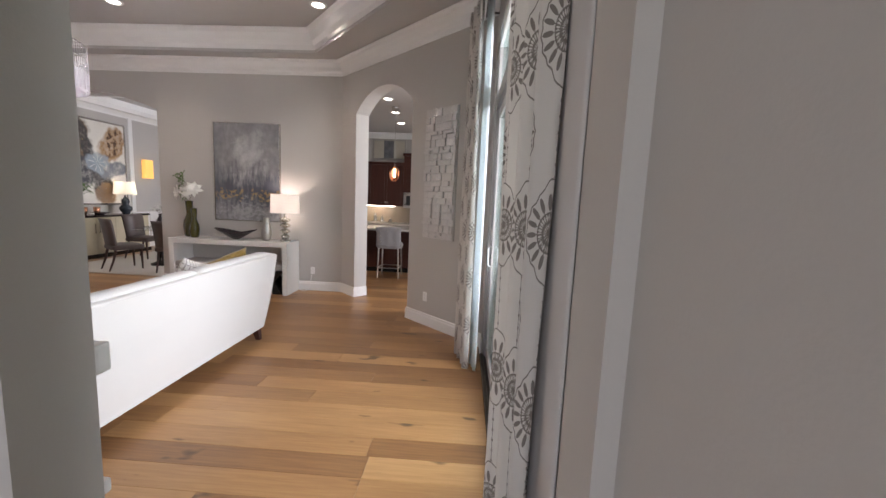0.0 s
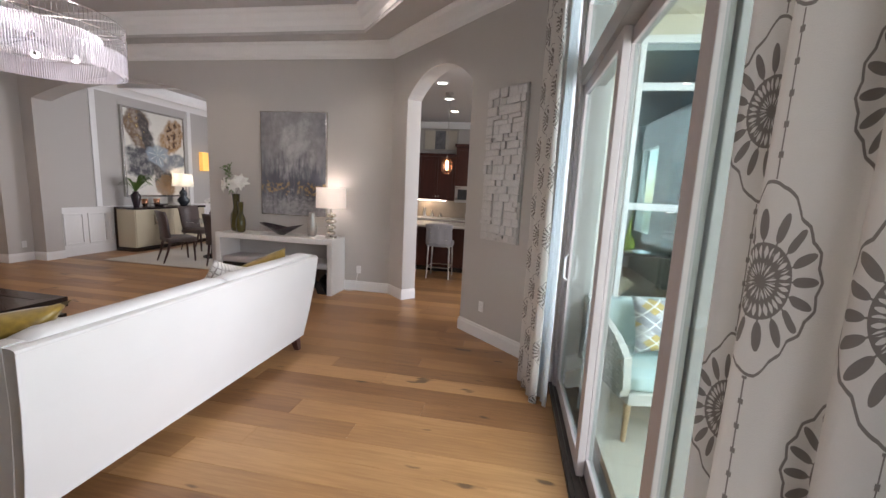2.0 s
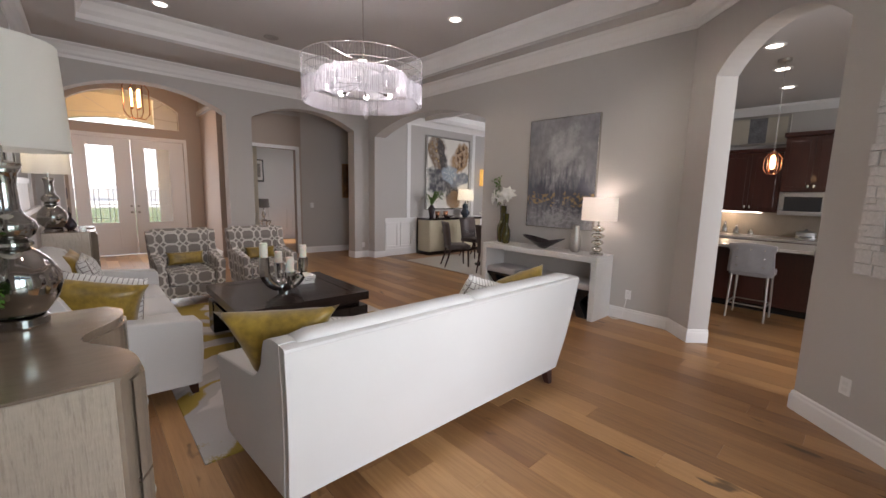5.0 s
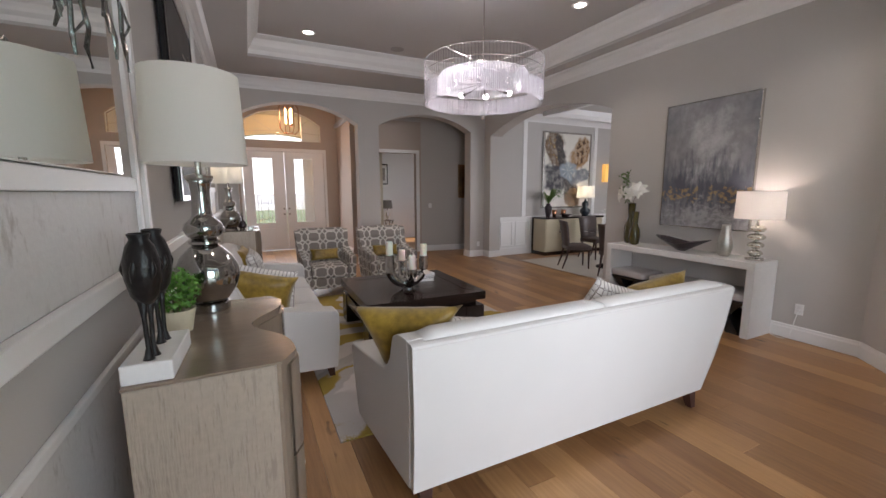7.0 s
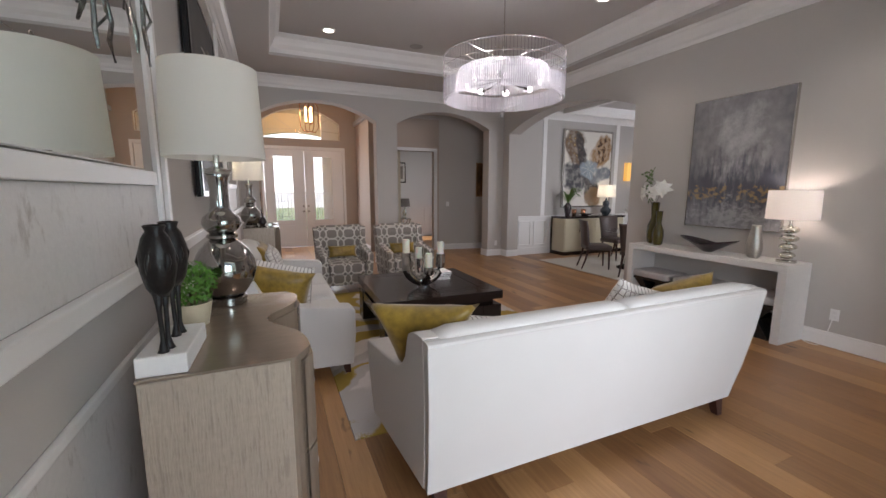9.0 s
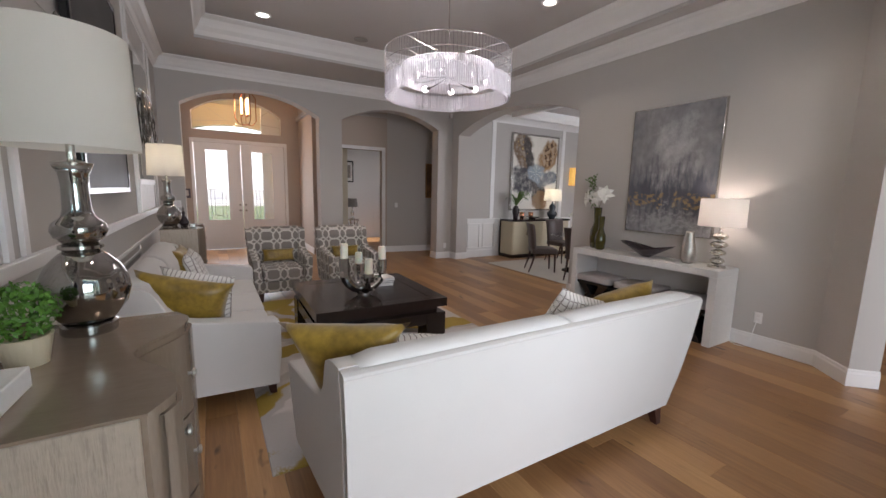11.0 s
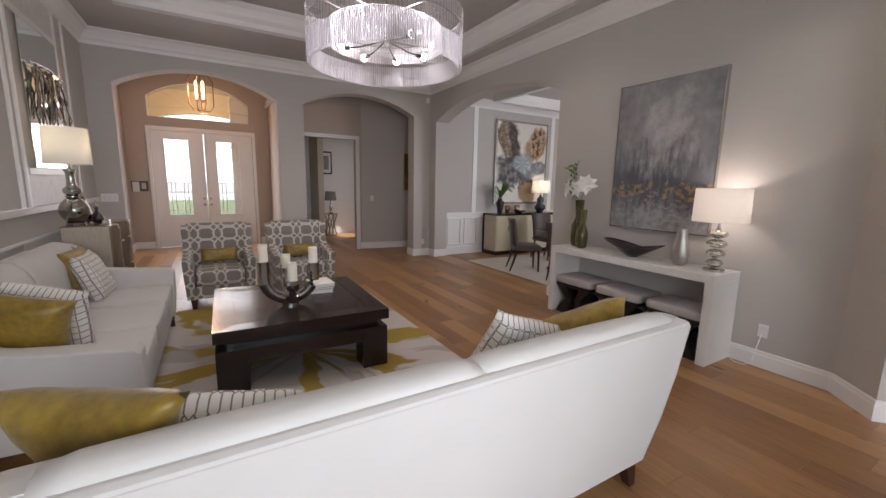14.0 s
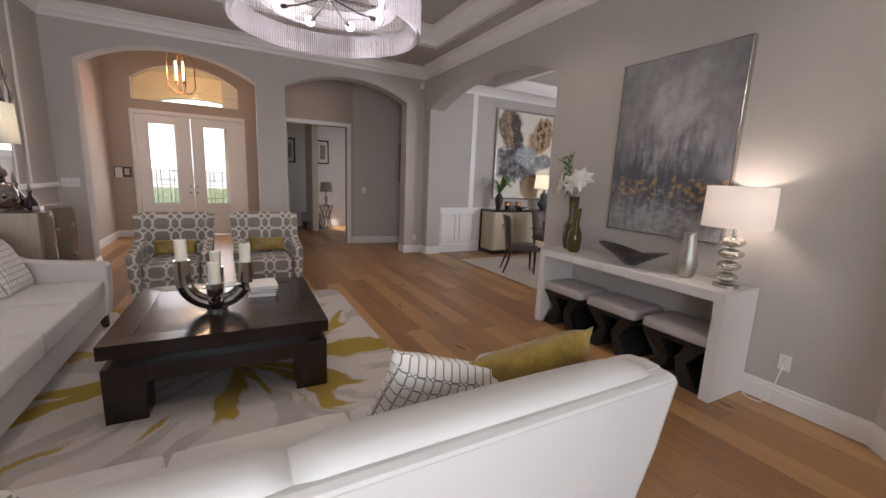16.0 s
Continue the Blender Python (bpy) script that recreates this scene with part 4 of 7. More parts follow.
# ---- sofas and armchairs ----
def seating(name, label, category, length, depth, cushions, cloth, piping, legs, back=0.872, arm=0.61, arm_w=0.11, seat=0.47, low=0.12, soft=0.03, group="", split=1, patterned=False, lean=0.0, flare=0.0):
    """Upholstered seat: the outer back stands at x = 0, the front at x = -depth, the length along y."""
    t = thing(name, label, category, group=group)
    h = length / 2
    k = -1

    def fin(ob):
        if patterned:
            box_uv(ob)
        return ob

    side = [(-depth + 0.02, low), (-depth, arm * 0.6), (-depth, arm - 0.03), (-depth + 0.03, arm)]
    side += [(-0.50, arm + 0.035), (-0.38, arm + 0.05), (-0.32, arm + 0.062), (-0.27, arm + 0.095), (-0.225, arm + 0.155), (-0.195, back - 0.08), (-0.165, back - 0.025), (-0.13, back - 0.004), (-0.08, back + 0.006), (-0.032, back + 0.006)]
    side += [(-0.036, back * 0.7), (-0.060, back * 0.42), (-0.098, low)]

    def end(sgn, o, z, x=0.0):
        return sgn * (h - 0.03 - arm_w * (1 - o) + o * flare * min(1.0, max(0.0, -x / depth))) + 0.06 * max(0, z - low) * sgn

    def tip(x, z):
        """Leans the back outwards towards its top."""
        return x + lean * max(0.0, (z - low) / (back - low)) * max(0.0, 1 + x / 0.30)

    for sgn in (-1, 1):
        bm = bmesh.new()
        rings = [[bm.verts.new((tip(x, z), end(sgn, o, z, x), z)) for x, z in side] for o in (0.0, 1.0)]
        for r in rings:
            bm.faces.new(r)
        for i in range(len(side)):
            j = (i + 1) % len(side)
            bm.faces.new((rings[0][i], rings[0][j], rings[1][j], rings[1][i]))
        bmesh.ops.recalc_face_normals(bm, faces=bm.faces)
        bmesh.ops.bevel(bm, geom=[e for e in bm.edges if e.calc_face_angle(0) > 0.9 and max(v.co.x for v in e.verts) < -0.15], offset=0.016, segments=3, affect="EDGES", profile=0.7)
        fin(part("arm", bm, cloth, t))
        if piping:
            part("piping", tube([(tip(x, z), end(sgn, 1.0, z) + 0.001 * sgn, z + 0.001) for x, z in ((-0.05, low), (-0.010, back * 0.42), (0.013, back * 0.7), (0.022, back - 0.02))], 0.0028, 6), piping, t)
    inner = h - arm_w - 0.03
    shell = [(-0.05, low), (-0.012, back * 0.42), (0.012, back * 0.7), (0.022, back - 0.02), (0.016, back - 0.006), (0.0, back + 0.001), (-0.032, back + 0.001), (-0.036, back * 0.7), (-0.060, back * 0.42), (-0.098, low)]
    bm = bmesh.new()
    cols = 24
    rings = []
    for c in range(cols + 1):
        u = 2 * c / cols - 1
        rings.append([bm.verts.new((tip(x, z), u * end(1, 1.0, z), z)) for x, z in shell])
    for p, q in zip(rings, rings[1:]):
        for i in range(len(shell)):
            j = (i + 1) % len(shell)
            bm.faces.new((p[i], p[j], q[j], q[i]))
    bm.faces.new(rings[0]), bm.faces.new(rings[-1])
    fin(part("outer_back", bm, cloth, t))
    prof = [(-0.03, seat), (-0.022, back - 0.04), (-0.010, back + 0.004), (-0.020, back + 0.022), (-0.05, back + 0.034), (-0.095, back + 0.030), (-0.14, back - 0.005), (-0.18, back - 0.11), (-0.205, seat + 0.1), (-0.21, seat - 0.1), (-0.19, low + 0.02), (-0.05, low + 0.02)]
    for n in range(split):
        wide = inner + 0.035
        y0, y1 = -wide + 2 * wide * n / split, -wide + 2 * wide * (n + 1) / split
        bm = bmesh.new()
        cols = 16
        rings = []
        for c in range(cols + 1):
            u = c / cols
            y = y0 + (y1 - y0) * u
            dip = 0.016 if c in (0, cols) else 0.0
            bulge = 0.02 * (1 - (2 * u - 1) ** 4)
            rings.append([bm.verts.new((tip(x, z) - (bulge if x < -0.1 and z > seat else 0), y + 0.06 * (z - low) * (y / inner), z - (dip if z > back - 0.05 else 0))) for x, z in prof])
        for p, q in zip(rings, rings[1:]):
            for i in range(len(prof)):
                j = (i + 1) % len(prof)
                bm.faces.new((p[i], p[j], q[j], q[i]))
        bm.faces.new(rings[0]), bm.faces.new(rings[-1])
        fin(part("back_cushion", bm, cloth, t, smooth=not patterned))
    if piping:
        part("piping", tube([(0.0225 + lean, (2 * i / 12 - 1) * end(1, 1.0, back - 0.018), back - 0.018) for i in range(13)], 0.0028, 6), piping, t)
    fin(part("seat_base", box(-depth + 0.035, -0.12, -inner - 0.005, inner + 0.005, low, seat - 0.17, 0.012), cloth, t))
    w = 2 * inner / cushions
    for n in range(cushions):
        fin(part("seat_cushion", cushion(-depth + 0.015, -0.19, -inner + w * n + 0.003, -inner + w * (n + 1) - 0.003, seat - 0.17, seat, soft, 0.02), cloth, t, smooth=not patterned))
    for x in (-depth + 0.07, -0.10):
        for y in (-h + 0.10, h - 0.10):
            bm = bmesh.new()
            top, bot = 0.036, 0.022
            lean = -0.02 if x < -0.3 else 0.03
            v1 = [bm.verts.new((x + a * top, y + b * top, low + 0.004)) for a, b in ((-1, -1), (1, -1), (1, 1), (-1, 1))]
            v0 = [bm.verts.new((x + lean + a * bot, y + b * bot, 0.0)) for a, b in ((-1, -1), (1, -1), (1, 1), (-1, 1))]
            bm.faces.new(v1), bm.faces.new(v0[::-1])
            for i in range(4):
                bm.faces.new((v0[i], v0[(i + 1) % 4], v1[(i + 1) % 4], v1[i]))
            part("leg", bm, legs, t, "dark wooden tapered leg")
    return t


LEG = mat("mahogany_leg", (0.045, 0.016, 0.012), 0.35, vary=0.2, scale=8)
PIPING = mat("grey_piping", (0.55, 0.53, 0.52), 0.9)
sofa = seating("sofa", "white linen sofa with sloping arms and dark tapered legs", "sofa", 2.30, 0.89, 3, WHITE_FABRIC, PIPING, LEG, back=0.915, arm=0.605, group="white sofa pair", split=2, lean=0.055, flare=0.06)
sofa.matrix_world = pose(-1.645, 2.80, 0.010)
sofa_2 = copy_thing(sofa, pose(-4.44, 0.77, 0.010, 0, 0, -90))
chair = seating("armchair", "grey armchair with white trellis pattern and dark legs", "armchair", 0.79, 0.82, 1, ARM_FABRIC, None, LEG, back=0.95, arm=0.60, arm_w=0.10, seat=0.46, low=0.13, group="patterned armchairs", patterned=True)
chair.matrix_world = pose(-6.80, 2.09, 0.0, 0, 0, 180)
chair_2 = copy_thing(chair, pose(-6.80, 3.09, 0.0, 0, 0, 180))


def pillow(label, material, m, w=0.5, h=0.5, t=0.16, group="throw pillows", pinch=0.10, taper=0.0):
    root = part("throw_pillow", pillow_mesh(w, h, t, pinch=pinch, taper=taper), material, smooth=True)
    tagged(root, label, "pillow", group)
    pillow_uv(root)
    root.matrix_world = m
    return root


MUS, GEO = "mustard gold velvet pillow on the white sofa", "white pillow with brown geometric lines on the white sofa"
pillow(MUS, MUSTARD, pose(-1.95, 1.765, 0.815, 14, -2, 57), 0.58, 0.38, 0.17, pinch=0.12, taper=0.5)
pillow(GEO, GEO_FABRIC, pose(-2.03, 2.07, 0.675, 24, 8, 82), 0.46, 0.46, 0.17)
pillow(GEO, GEO_FABRIC, pose(-2.06, 3.36, 0.70, 24, 16, 82), 0.54, 0.48)
pillow(MUS, MUSTARD, pose(-2.00, 3.74, 0.715, 20, -12, 78), 0.52, 0.48, 0.19)
pillow(MUS, MUSTARD, pose(-3.53, 1.06, 0.745, 16, 13, 82), 0.60, 0.43, 0.17)
pillow(GEO, GEO_FABRIC, pose(-3.76, 1.15, 0.715, 18, 10, 70), 0.52, 0.48)
pillow(GEO, GEO_FABRIC, pose(-5.15, 1.10, 0.675, 20, 0, -2), 0.48, 0.46)
pillow(MUS, MUSTARD, pose(-5.24, 0.985, 0.70, 16, 0, -6), 0.52, 0.46)
for y in (2.09, 3.09):
    pillow("mustard velvet lumbar pillow on the patterned armchair", MUSTARD, pose(-6.46, y, 0.585, -12, 0, 90), 0.46, 0.19, 0.11, "lumbar pillows")

# rug
rug = tagged(part("area_rug", box(-1.81, 1.81, -1.21, 1.21, 0, 0.010, 0.004, 1), RUG), "pale wool rug with gold and grey brush strokes", "rug")
rug.matrix_world = pose(-4.235, 2.69, 0.0)

# ---- coffee table ----
ct = thing("coffee_table", "square espresso wood coffee table with block legs", "coffee table", -4.255, 2.65, 0.010, -1.2)
W2 = 0.645
part("tabletop_panel", box(-W2 + 0.15, W2 - 0.15, -W2 + 0.15, W2 - 0.15, 0.425, 0.488), DARK_WOOD, ct)
for k in range(4):
    bm = bmesh.new()
    o, i = W2, W2 - 0.148
    low = [bm.verts.new(v) for v in ((-o, -o, 0.41), (o, -o, 0.41), (i, -i, 0.41), (-i, -i, 0.41))]
    top = [bm.verts.new(v) for v in ((-o, -o, 0.495), (o, -o, 0.495), (i, -i, 0.490), (-i, -i, 0.490))]
    bm.faces.new(low[::-1]), bm.faces.new(top)
    for a in range(4):
        bm.faces.new((low[a], low[(a + 1) % 4], top[(a + 1) % 4], top[a]))
    part("top_border", bent(bm, Matrix.Rotation(k * 1.5707963, 4, "Z")), DARK_WOOD, ct)
part("recess", box(-0.57, 0.57, -0.57, 0.57, 0.345, 0.41), DARK_WOOD, ct)
for k in range(4):
    part("apron", bent(box(-0.428, 0.428, -0.628, -0.50, 0.235, 0.3445, 0.004), Matrix.Rotation(k * 1.5707963, 4, "Z")), DARK_WOOD, ct)
for sx in (-1, 1):
    for sy in (-1, 1):
        part("leg", bent(box(-0.105, 0.105, -0.105, 0.105, 0.0, 0.345, 0.004), Matrix.Translation((sx * 0.530, sy * 0.530, 0))), DARK_WOOD, ct)

cand = thing("candle_holder", "polished nickel candle holder of crossed U-shaped arms", "candle holder", -4.12, 2.585, 0.500)
for rz, reach, h1, h2 in ((90, 0.20, 0.385, 0.35), (0, 0.155, 0.29, 0.24)):
    pts = [(-reach, 0, h1)]
    for k in range(13):
        a = math.pi * k / 12
        pts.append((-reach * math.cos(a), 0, 0.055 + (reach + 0.0) * (1 - math.sin(a))))
    pts.append((reach, 0, h2))
    part("u_arm", bent(tube(pts, [0.052] * 15, 16), pose(0, 0, 0, 0, 0, rz)), NICKEL, cand)
part("foot", lathe([(0.07, 0), (0.07, 0.012), (0.03, 0.03)], 24), NICKEL, cand)
for x, y, z, hh in ((0, -0.20, 0.385, 0.145), (0, 0.20, 0.35, 0.135), (-0.155, 0, 0.29, 0.12), (0.155, 0, 0.24, 0.15)):
    c = thing("pillar_candle", "ivory pillar candle in the nickel holder", "candle", -4.12 + x, 2.585 + y, 0.5005 + z, group="pillar candles")
    part("wax", lathe([(0.036, 0), (0.038, 0.004), (0.038, hh - 0.006), (0.034, hh), (0.012, hh - 0.006)], 20), WAX, c, smooth=False)
    part("wick", tube([(0, 0, hh - 0.008), (0.001, 0, hh + 0.006)], 0.0012, 5), BLACK, c)
for n, (dz, m, l) in enumerate(((0, PAPER, "thick white book lying on the coffee table"), (0.034, SLATE, "dark book in a short stack of books"), (0.056, PAPER, "white book on top of a short stack"))):
    hh = (0.034, 0.022, 0.03)[n]
    b = thing("book", l, "book", -4.47, 2.92, 0.500 + dz, -8 + 5 * n, "stacked books")
    part("pages", box(-0.135, 0.132, -0.10, 0.10, 0.003, hh - 0.003), PAPER, b)
    part("cover", box(-0.14, 0.14, -0.105, 0.105, 0, 0.003), m, b)
    part("cover", box(-0.14, 0.14, -0.105, 0.105, hh - 0.003, hh), m, b)
    part("spine", box(-0.14, -0.136, -0.105, 0.105, 0.003, hh - 0.003), m, b)

# ---- console table and what stands on it ----
con = thing("console_table", "whitewashed waterfall console table against the wall", "console table", -3.19, 5.915)
part("tabletop", box(-0.935, 0.935, -0.225, 0.225, 0.745, 0.82, 0.003), CONSOLE, con)
for s in (-1, 1):
    part("side_panel", box(min(s * 0.935, s * 0.86), max(s * 0.935, s * 0.86), -0.2245, 0.2245, 0, 0.745, 0.003), CONSOLE, con)
for x in (-3.80, -3.20, -2.60):
    st = thing("stool", "stool with grey leather seat and flared black base", "stool", x, 5.93, 0, group="stools under the console")
    part("seat", cushion(-0.265, 0.265, -0.21, 0.21, 0.37, 0.465, 0.03, 0.012), GREY_LEATHER, st, smooth=True)
    part("seat_frame", box(-0.25, 0.25, -0.195, 0.195, 0.335, 0.372, 0.004), BLACK, st)
    for sx in (-1, 1):
        bm = bmesh.new()
        low = [bm.verts.new((sx * a, b, 0)) for a, b in ((0.10, -0.19), (0.235, -0.19), (0.235, 0.19), (0.10, 0.19))]
        mid = [bm.verts.new((sx * a, b, 0.19)) for a, b in ((0.02, -0.17), (0.11, -0.17), (0.11, 0.17), (0.02, 0.17))]
        top = [bm.verts.new((sx * a, b, 0.336)) for a, b in ((0.10, -0.19), (0.235, -0.19), (0.235, 0.19), (0.10, 0.19))]
        bm.faces.new(low), bm.faces.new(top)
        for r0, r1 in ((low, mid), (mid, top)):
            for a in range(4):
                bm.faces.new((r0[a], r0[(a + 1) % 4], r1[(a + 1) % 4], r1[a]))
        part("flared_base", bm, BLACK, st)

lamp = thing("table_lamp", "lit table lamp of stacked glass discs with drum shade", "table lamp", -2.385, 5.93, 0.82)
part("base", lathe([(0.085, 0), (0.085, 0.022), (0.03, 0.028)], 32), SILVER, lamp)
MERC = mat("mercury_glass", (0.66, 0.64, 0.58), 0.10, 0.85, vary=0.25, scale=40, fine=120, bump=0.06)
for k, r in enumerate((0.068, 0.075, 0.082, 0.078)):
    z = 0.035 + 0.088 * k
    part("glass_disc", lathe([(0.022, z), (r * 0.75, z + 0.010), (r, z + 0.030), (r, z + 0.046), (r * 0.75, z + 0.066), (0.022, z + 0.078)], 32), MERC, lamp, smooth=True)
    part("collar", lathe([(0.02, z + 0.078), (0.02, z + 0.088)], 16), SILVER, lamp)
part("neck", lathe([(0.012, 0.385), (0.012, 0.46)], 12), SILVER, lamp)
bm = lathe([(0.215, 0.445), (0.210, 0.735)], 48)
for f in [f for f in bm.faces if len(f.verts) > 4]:
    bm.faces.remove(f)
sh = part("shade", bm, DRUM, lamp, "white fabric drum shade", smooth=True)
part("bulb", bent(lathe([(0.0, 0.0), (0.025, 0.02), (0.03, 0.05), (0.0, 0.08)], 12), pose(0, 0, 0.52)), LED, lamp)
point_lamp("console_lamp_light", -2.385, 5.93, 0.82 + 0.62, 3.2, (1.0, 0.88, 0.79), 0.03)

v = thing("vase", "tapered hammered silver vase on the console", "vase", -2.69, 5.93, 0.82)
part("body", lathe([(0.045, 0), (0.062, 0.02), (0.078, 0.09), (0.075, 0.15), (0.055, 0.26), (0.042, 0.34), (0.043, 0.36), (0.036, 0.355), (0.05, 0.25), (0.0, 0.03)], 32), DULL_SILVER, v, smooth=True)
bowl = thing("bowl", "dark boat-shaped lacquer bowl on the console", "bowl", -3.17, 5.90, 0.82)
bm = bmesh.new()
rows = []
for r, z, lift in ((0.05, 0.0, 0), (0.16, 0.055, 0.02), (0.30, 0.125, 0.05), (0.345, 0.150, 0.065), (0.335, 0.150, 0.065), (0.28, 0.118, 0.05), (0.04, 0.02, 0)):
    rows.append([bm.verts.new((r * math.cos(6.2831853 * k / 32), 0.46 * r * math.sin(6.2831853 * k / 32), z + lift * (abs(math.cos(6.2831853 * k / 32)) - 0.7))) for k in range(32)])
for a, b in zip(rows, rows[1:]):
    for k in range(32):
        bm.faces.new((a[k], a[(k + 1) % 32], b[(k + 1) % 32], b[k]))
bm.faces.new(rows[0]), bm.faces.new(rows[-1])
part("body", bm, SLATE, bowl, smooth=True)


def bottle_vase(x, y, s, label):
    t = thing("vase", label, "vase", x, y, 0.82, group="olive glass vases")
    part("body", lathe([(0.045 * s, 0), (0.062 * s, 0.02 * s), (0.072 * s, 0.12 * s), (0.066 * s, 0.20 * s), (0.045 * s, 0.25 * s), (0.034 * s, 0.29 * s), (0.044 * s, 0.45 * s), (0.038 * s, 0.45 * s), (0.028 * s, 0.29 * s), (0.0, 0.03 * s)], 32), OLIVE, t, smooth=True)
    return t


bottle_vase(-3.965, 5.96, 1.27, "tall olive green glass vase with white flowers")
bottle_vase(-3.825, 5.87, 1.02, "short olive green glass vase on the console")


def petals(bm, c, d, size, n, rng):
    d = d.normalized()
    a = d.cross(Vector((0, 0, 1))).normalized()
    b = d.cross(a)
    for k in range(n):
        th = 6.2831853 * k / n + rng.uniform(-0.2, 0.2)
        side = a * math.cos(th) + b * math.sin(th)
        tip = c + (side * 0.95 + d * rng.uniform(0.05, 0.55)) * size
        mid = c + (side * 0.5 + d * 0.35) * size
        w = d.cross(side) * size * 0.24
        v = [bm.verts.new(p) for p in (c, mid + w, tip, mid - w)]
        bm.faces.new(v)


rng = random.Random(4)
fl = thing("flower_stems", "white lilies on a leafy branch in the olive vase", "flowers", -3.955, 5.95, 0.82)
bm = bmesh.new()
tube([(0, 0, 0.3), (-0.02, -0.01, 0.62), (-0.10, -0.02, 0.83), (-0.13, -0.02, 1.0)], [0.006, 0.005, 0.004, 0.003], 6, bm)
tube([(0, 0, 0.3), (0.03, -0.02, 0.6), (0.10, -0.04, 0.70)], 0.004, 6, bm)
tube([(0, 0, 0.3), (-0.05, -0.03, 0.58), (-0.12, -0.05, 0.66)], 0.004, 6, bm)
tube([(-0.10, -0.02, 0.83), (-0.05, -0.02, 0.90)], 0.003, 6, bm)
part("stems", bm, STEM, fl)
for c, d, s in ((Vector((0.11, -0.05, 0.74)), Vector((0.5, -0.6, 0.4)), 0.155), (Vector((0.02, -0.05, 0.70)), Vector((0.1, -0.8, 0.2)), 0.13), (Vector((-0.12, -0.06, 0.70)), Vector((-0.5, -0.7, 0.1)), 0.14), (Vector((-0.07, -0.05, 0.76)), Vector((-0.4, -0.7, 0.4)), 0.075)):
    bm = bmesh.new()
    petals(bm, c, d, s, 7, rng), petals(bm, c + d.normalized() * 0.01, d, s * 0.7, 6, rng)
    part("blossom", bm, PETAL, fl)
bm = bmesh.new()
for k in range(22):
    p = Vector((-0.02, -0.01, 0.6)).lerp(Vector((-0.13, -0.02, 1.0)), k / 21) + Vector((rng.uniform(-0.05, 0.05), rng.uniform(-0.05, 0.03), 0))
    petals(bm, p, Vector((rng.uniform(-1, 1), -0.6, rng.uniform(0, 1))), 0.06, 3, rng)
part("leaves", bm, LEAF, fl)

art = thing("painting", "large abstract grey canvas with dark and gold band", "painting", -3.09, 6.125, 1.875)
part("canvas", box(-0.53, 0.53, -0.018, 0.018, -0.765, 0.765), ART_GREY, art)
for a, b, c, d in ((-0.54, -0.53, -0.775, 0.775), (0.53, 0.54, -0.775, 0.775), (-0.53, 0.53, 0.765, 0.775), (-0.53, 0.53, -0.775, -0.765)):
    part("frame", box(a, b, -0.022, 0.024, c, d), SILVER, art)


def outlet(m, label="white wall outlet plate"):
    o = thing("wall_outlet", label, "outlet", group="wall outlets")
    part("plate", box(-0.036, 0.036, -0.006, 0, -0.058, 0.058, 0.002), WHITE, o)
    for z in (-0.022, 0.022):
        part("socket", box(-0.017, 0.017, -0.008, -0.006, z - 0.014, z + 0.014), RATTAN_GREY, o)
    o.matrix_world = m
    return o


outlet(pose(-2.03, YN, 0.33))
outlet(pose(*diag(2.10), 0.36, 0, 0, DA))
outlet(pose(XW, 6.0, 0.30, 0, 0, 90))
plug = thing("power_cord", "white lamp cord running along the baseboard", "cord")
part("cord", tube([(-2.03, 6.13, 0.31), (-2.04, 6.11, 0.22), (-2.06, 6.09, 0.05), (-2.1, 6.07, 0.006), (-2.16, 6.06, 0.006), (-2.23, 6.1, 0.006)], 0.004, 6), WHITE, plug)
sw = thing("light_switch", "white wall switch plate beside the curtain", "switch")
part("plate", box(XE - 0.006, XE, 0.665, 0.745, 1.31, 1.43, 0.002), WHITE, sw)
part("rocker", box(XE - 0.009, XE - 0.006, 0.69, 0.72, 1.34, 1.40), RATTAN_GREY, sw)
sw = thing("light_switch", "white triple switch plate on the entry wall", "switch")
part("plate", box(XW, XW + 0.006, 0.64, 0.84, 1.20, 1.32, 0.002), WHITE, sw)
for k in range(3):
    part("rocker", box(XW + 0.006, XW + 0.009, 0.665 + 0.058 * k, 0.70 + 0.058 * k, 1.23, 1.29), RATTAN_GREY, sw)
sen = thing("corner_sensor", "small white sensor in the ceiling corner", "sensor")
part("body", box(XW, XW + 0.05, 6.04, 6.10, 3.22, 3.32, 0.012), WHITE, sen)

# wall sculpture of small blocks on the diagonal wall
ws = thing("wall_sculpture", "tall silver-leaf wall panel of staggered raised blocks", "wall art")
rng = random.Random(11)
part("backing", box(-0.265, 0.265, -0.025, -0.002, -0.755, 0.755), STONE_ART, ws)
z = -0.75
blocks = []
while z < 0.74:
    x, hh = -0.26, rng.choice((0.06, 0.075, 0.09))
    hh = min(hh, 0.75 - z)
    while x < 0.255:
        w = min(rng.choice((0.06, 0.08, 0.10, 0.12)), 0.26 - x)
        if w > 0.02:
            split = rng.random() < 0.15
            for z0, z1 in (((z, z + hh / 2), (z + hh / 2, z + hh)) if split else ((z, z + hh),)):
                d = rng.choice((0.032, 0.038, 0.046, 0.054))
                blocks.append((x + w / 2, (z0 + z1) / 2, w - 0.004, z1 - z0 - 0.004, d, rng.uniform(-5, 5)))
        x += w
    z += hh
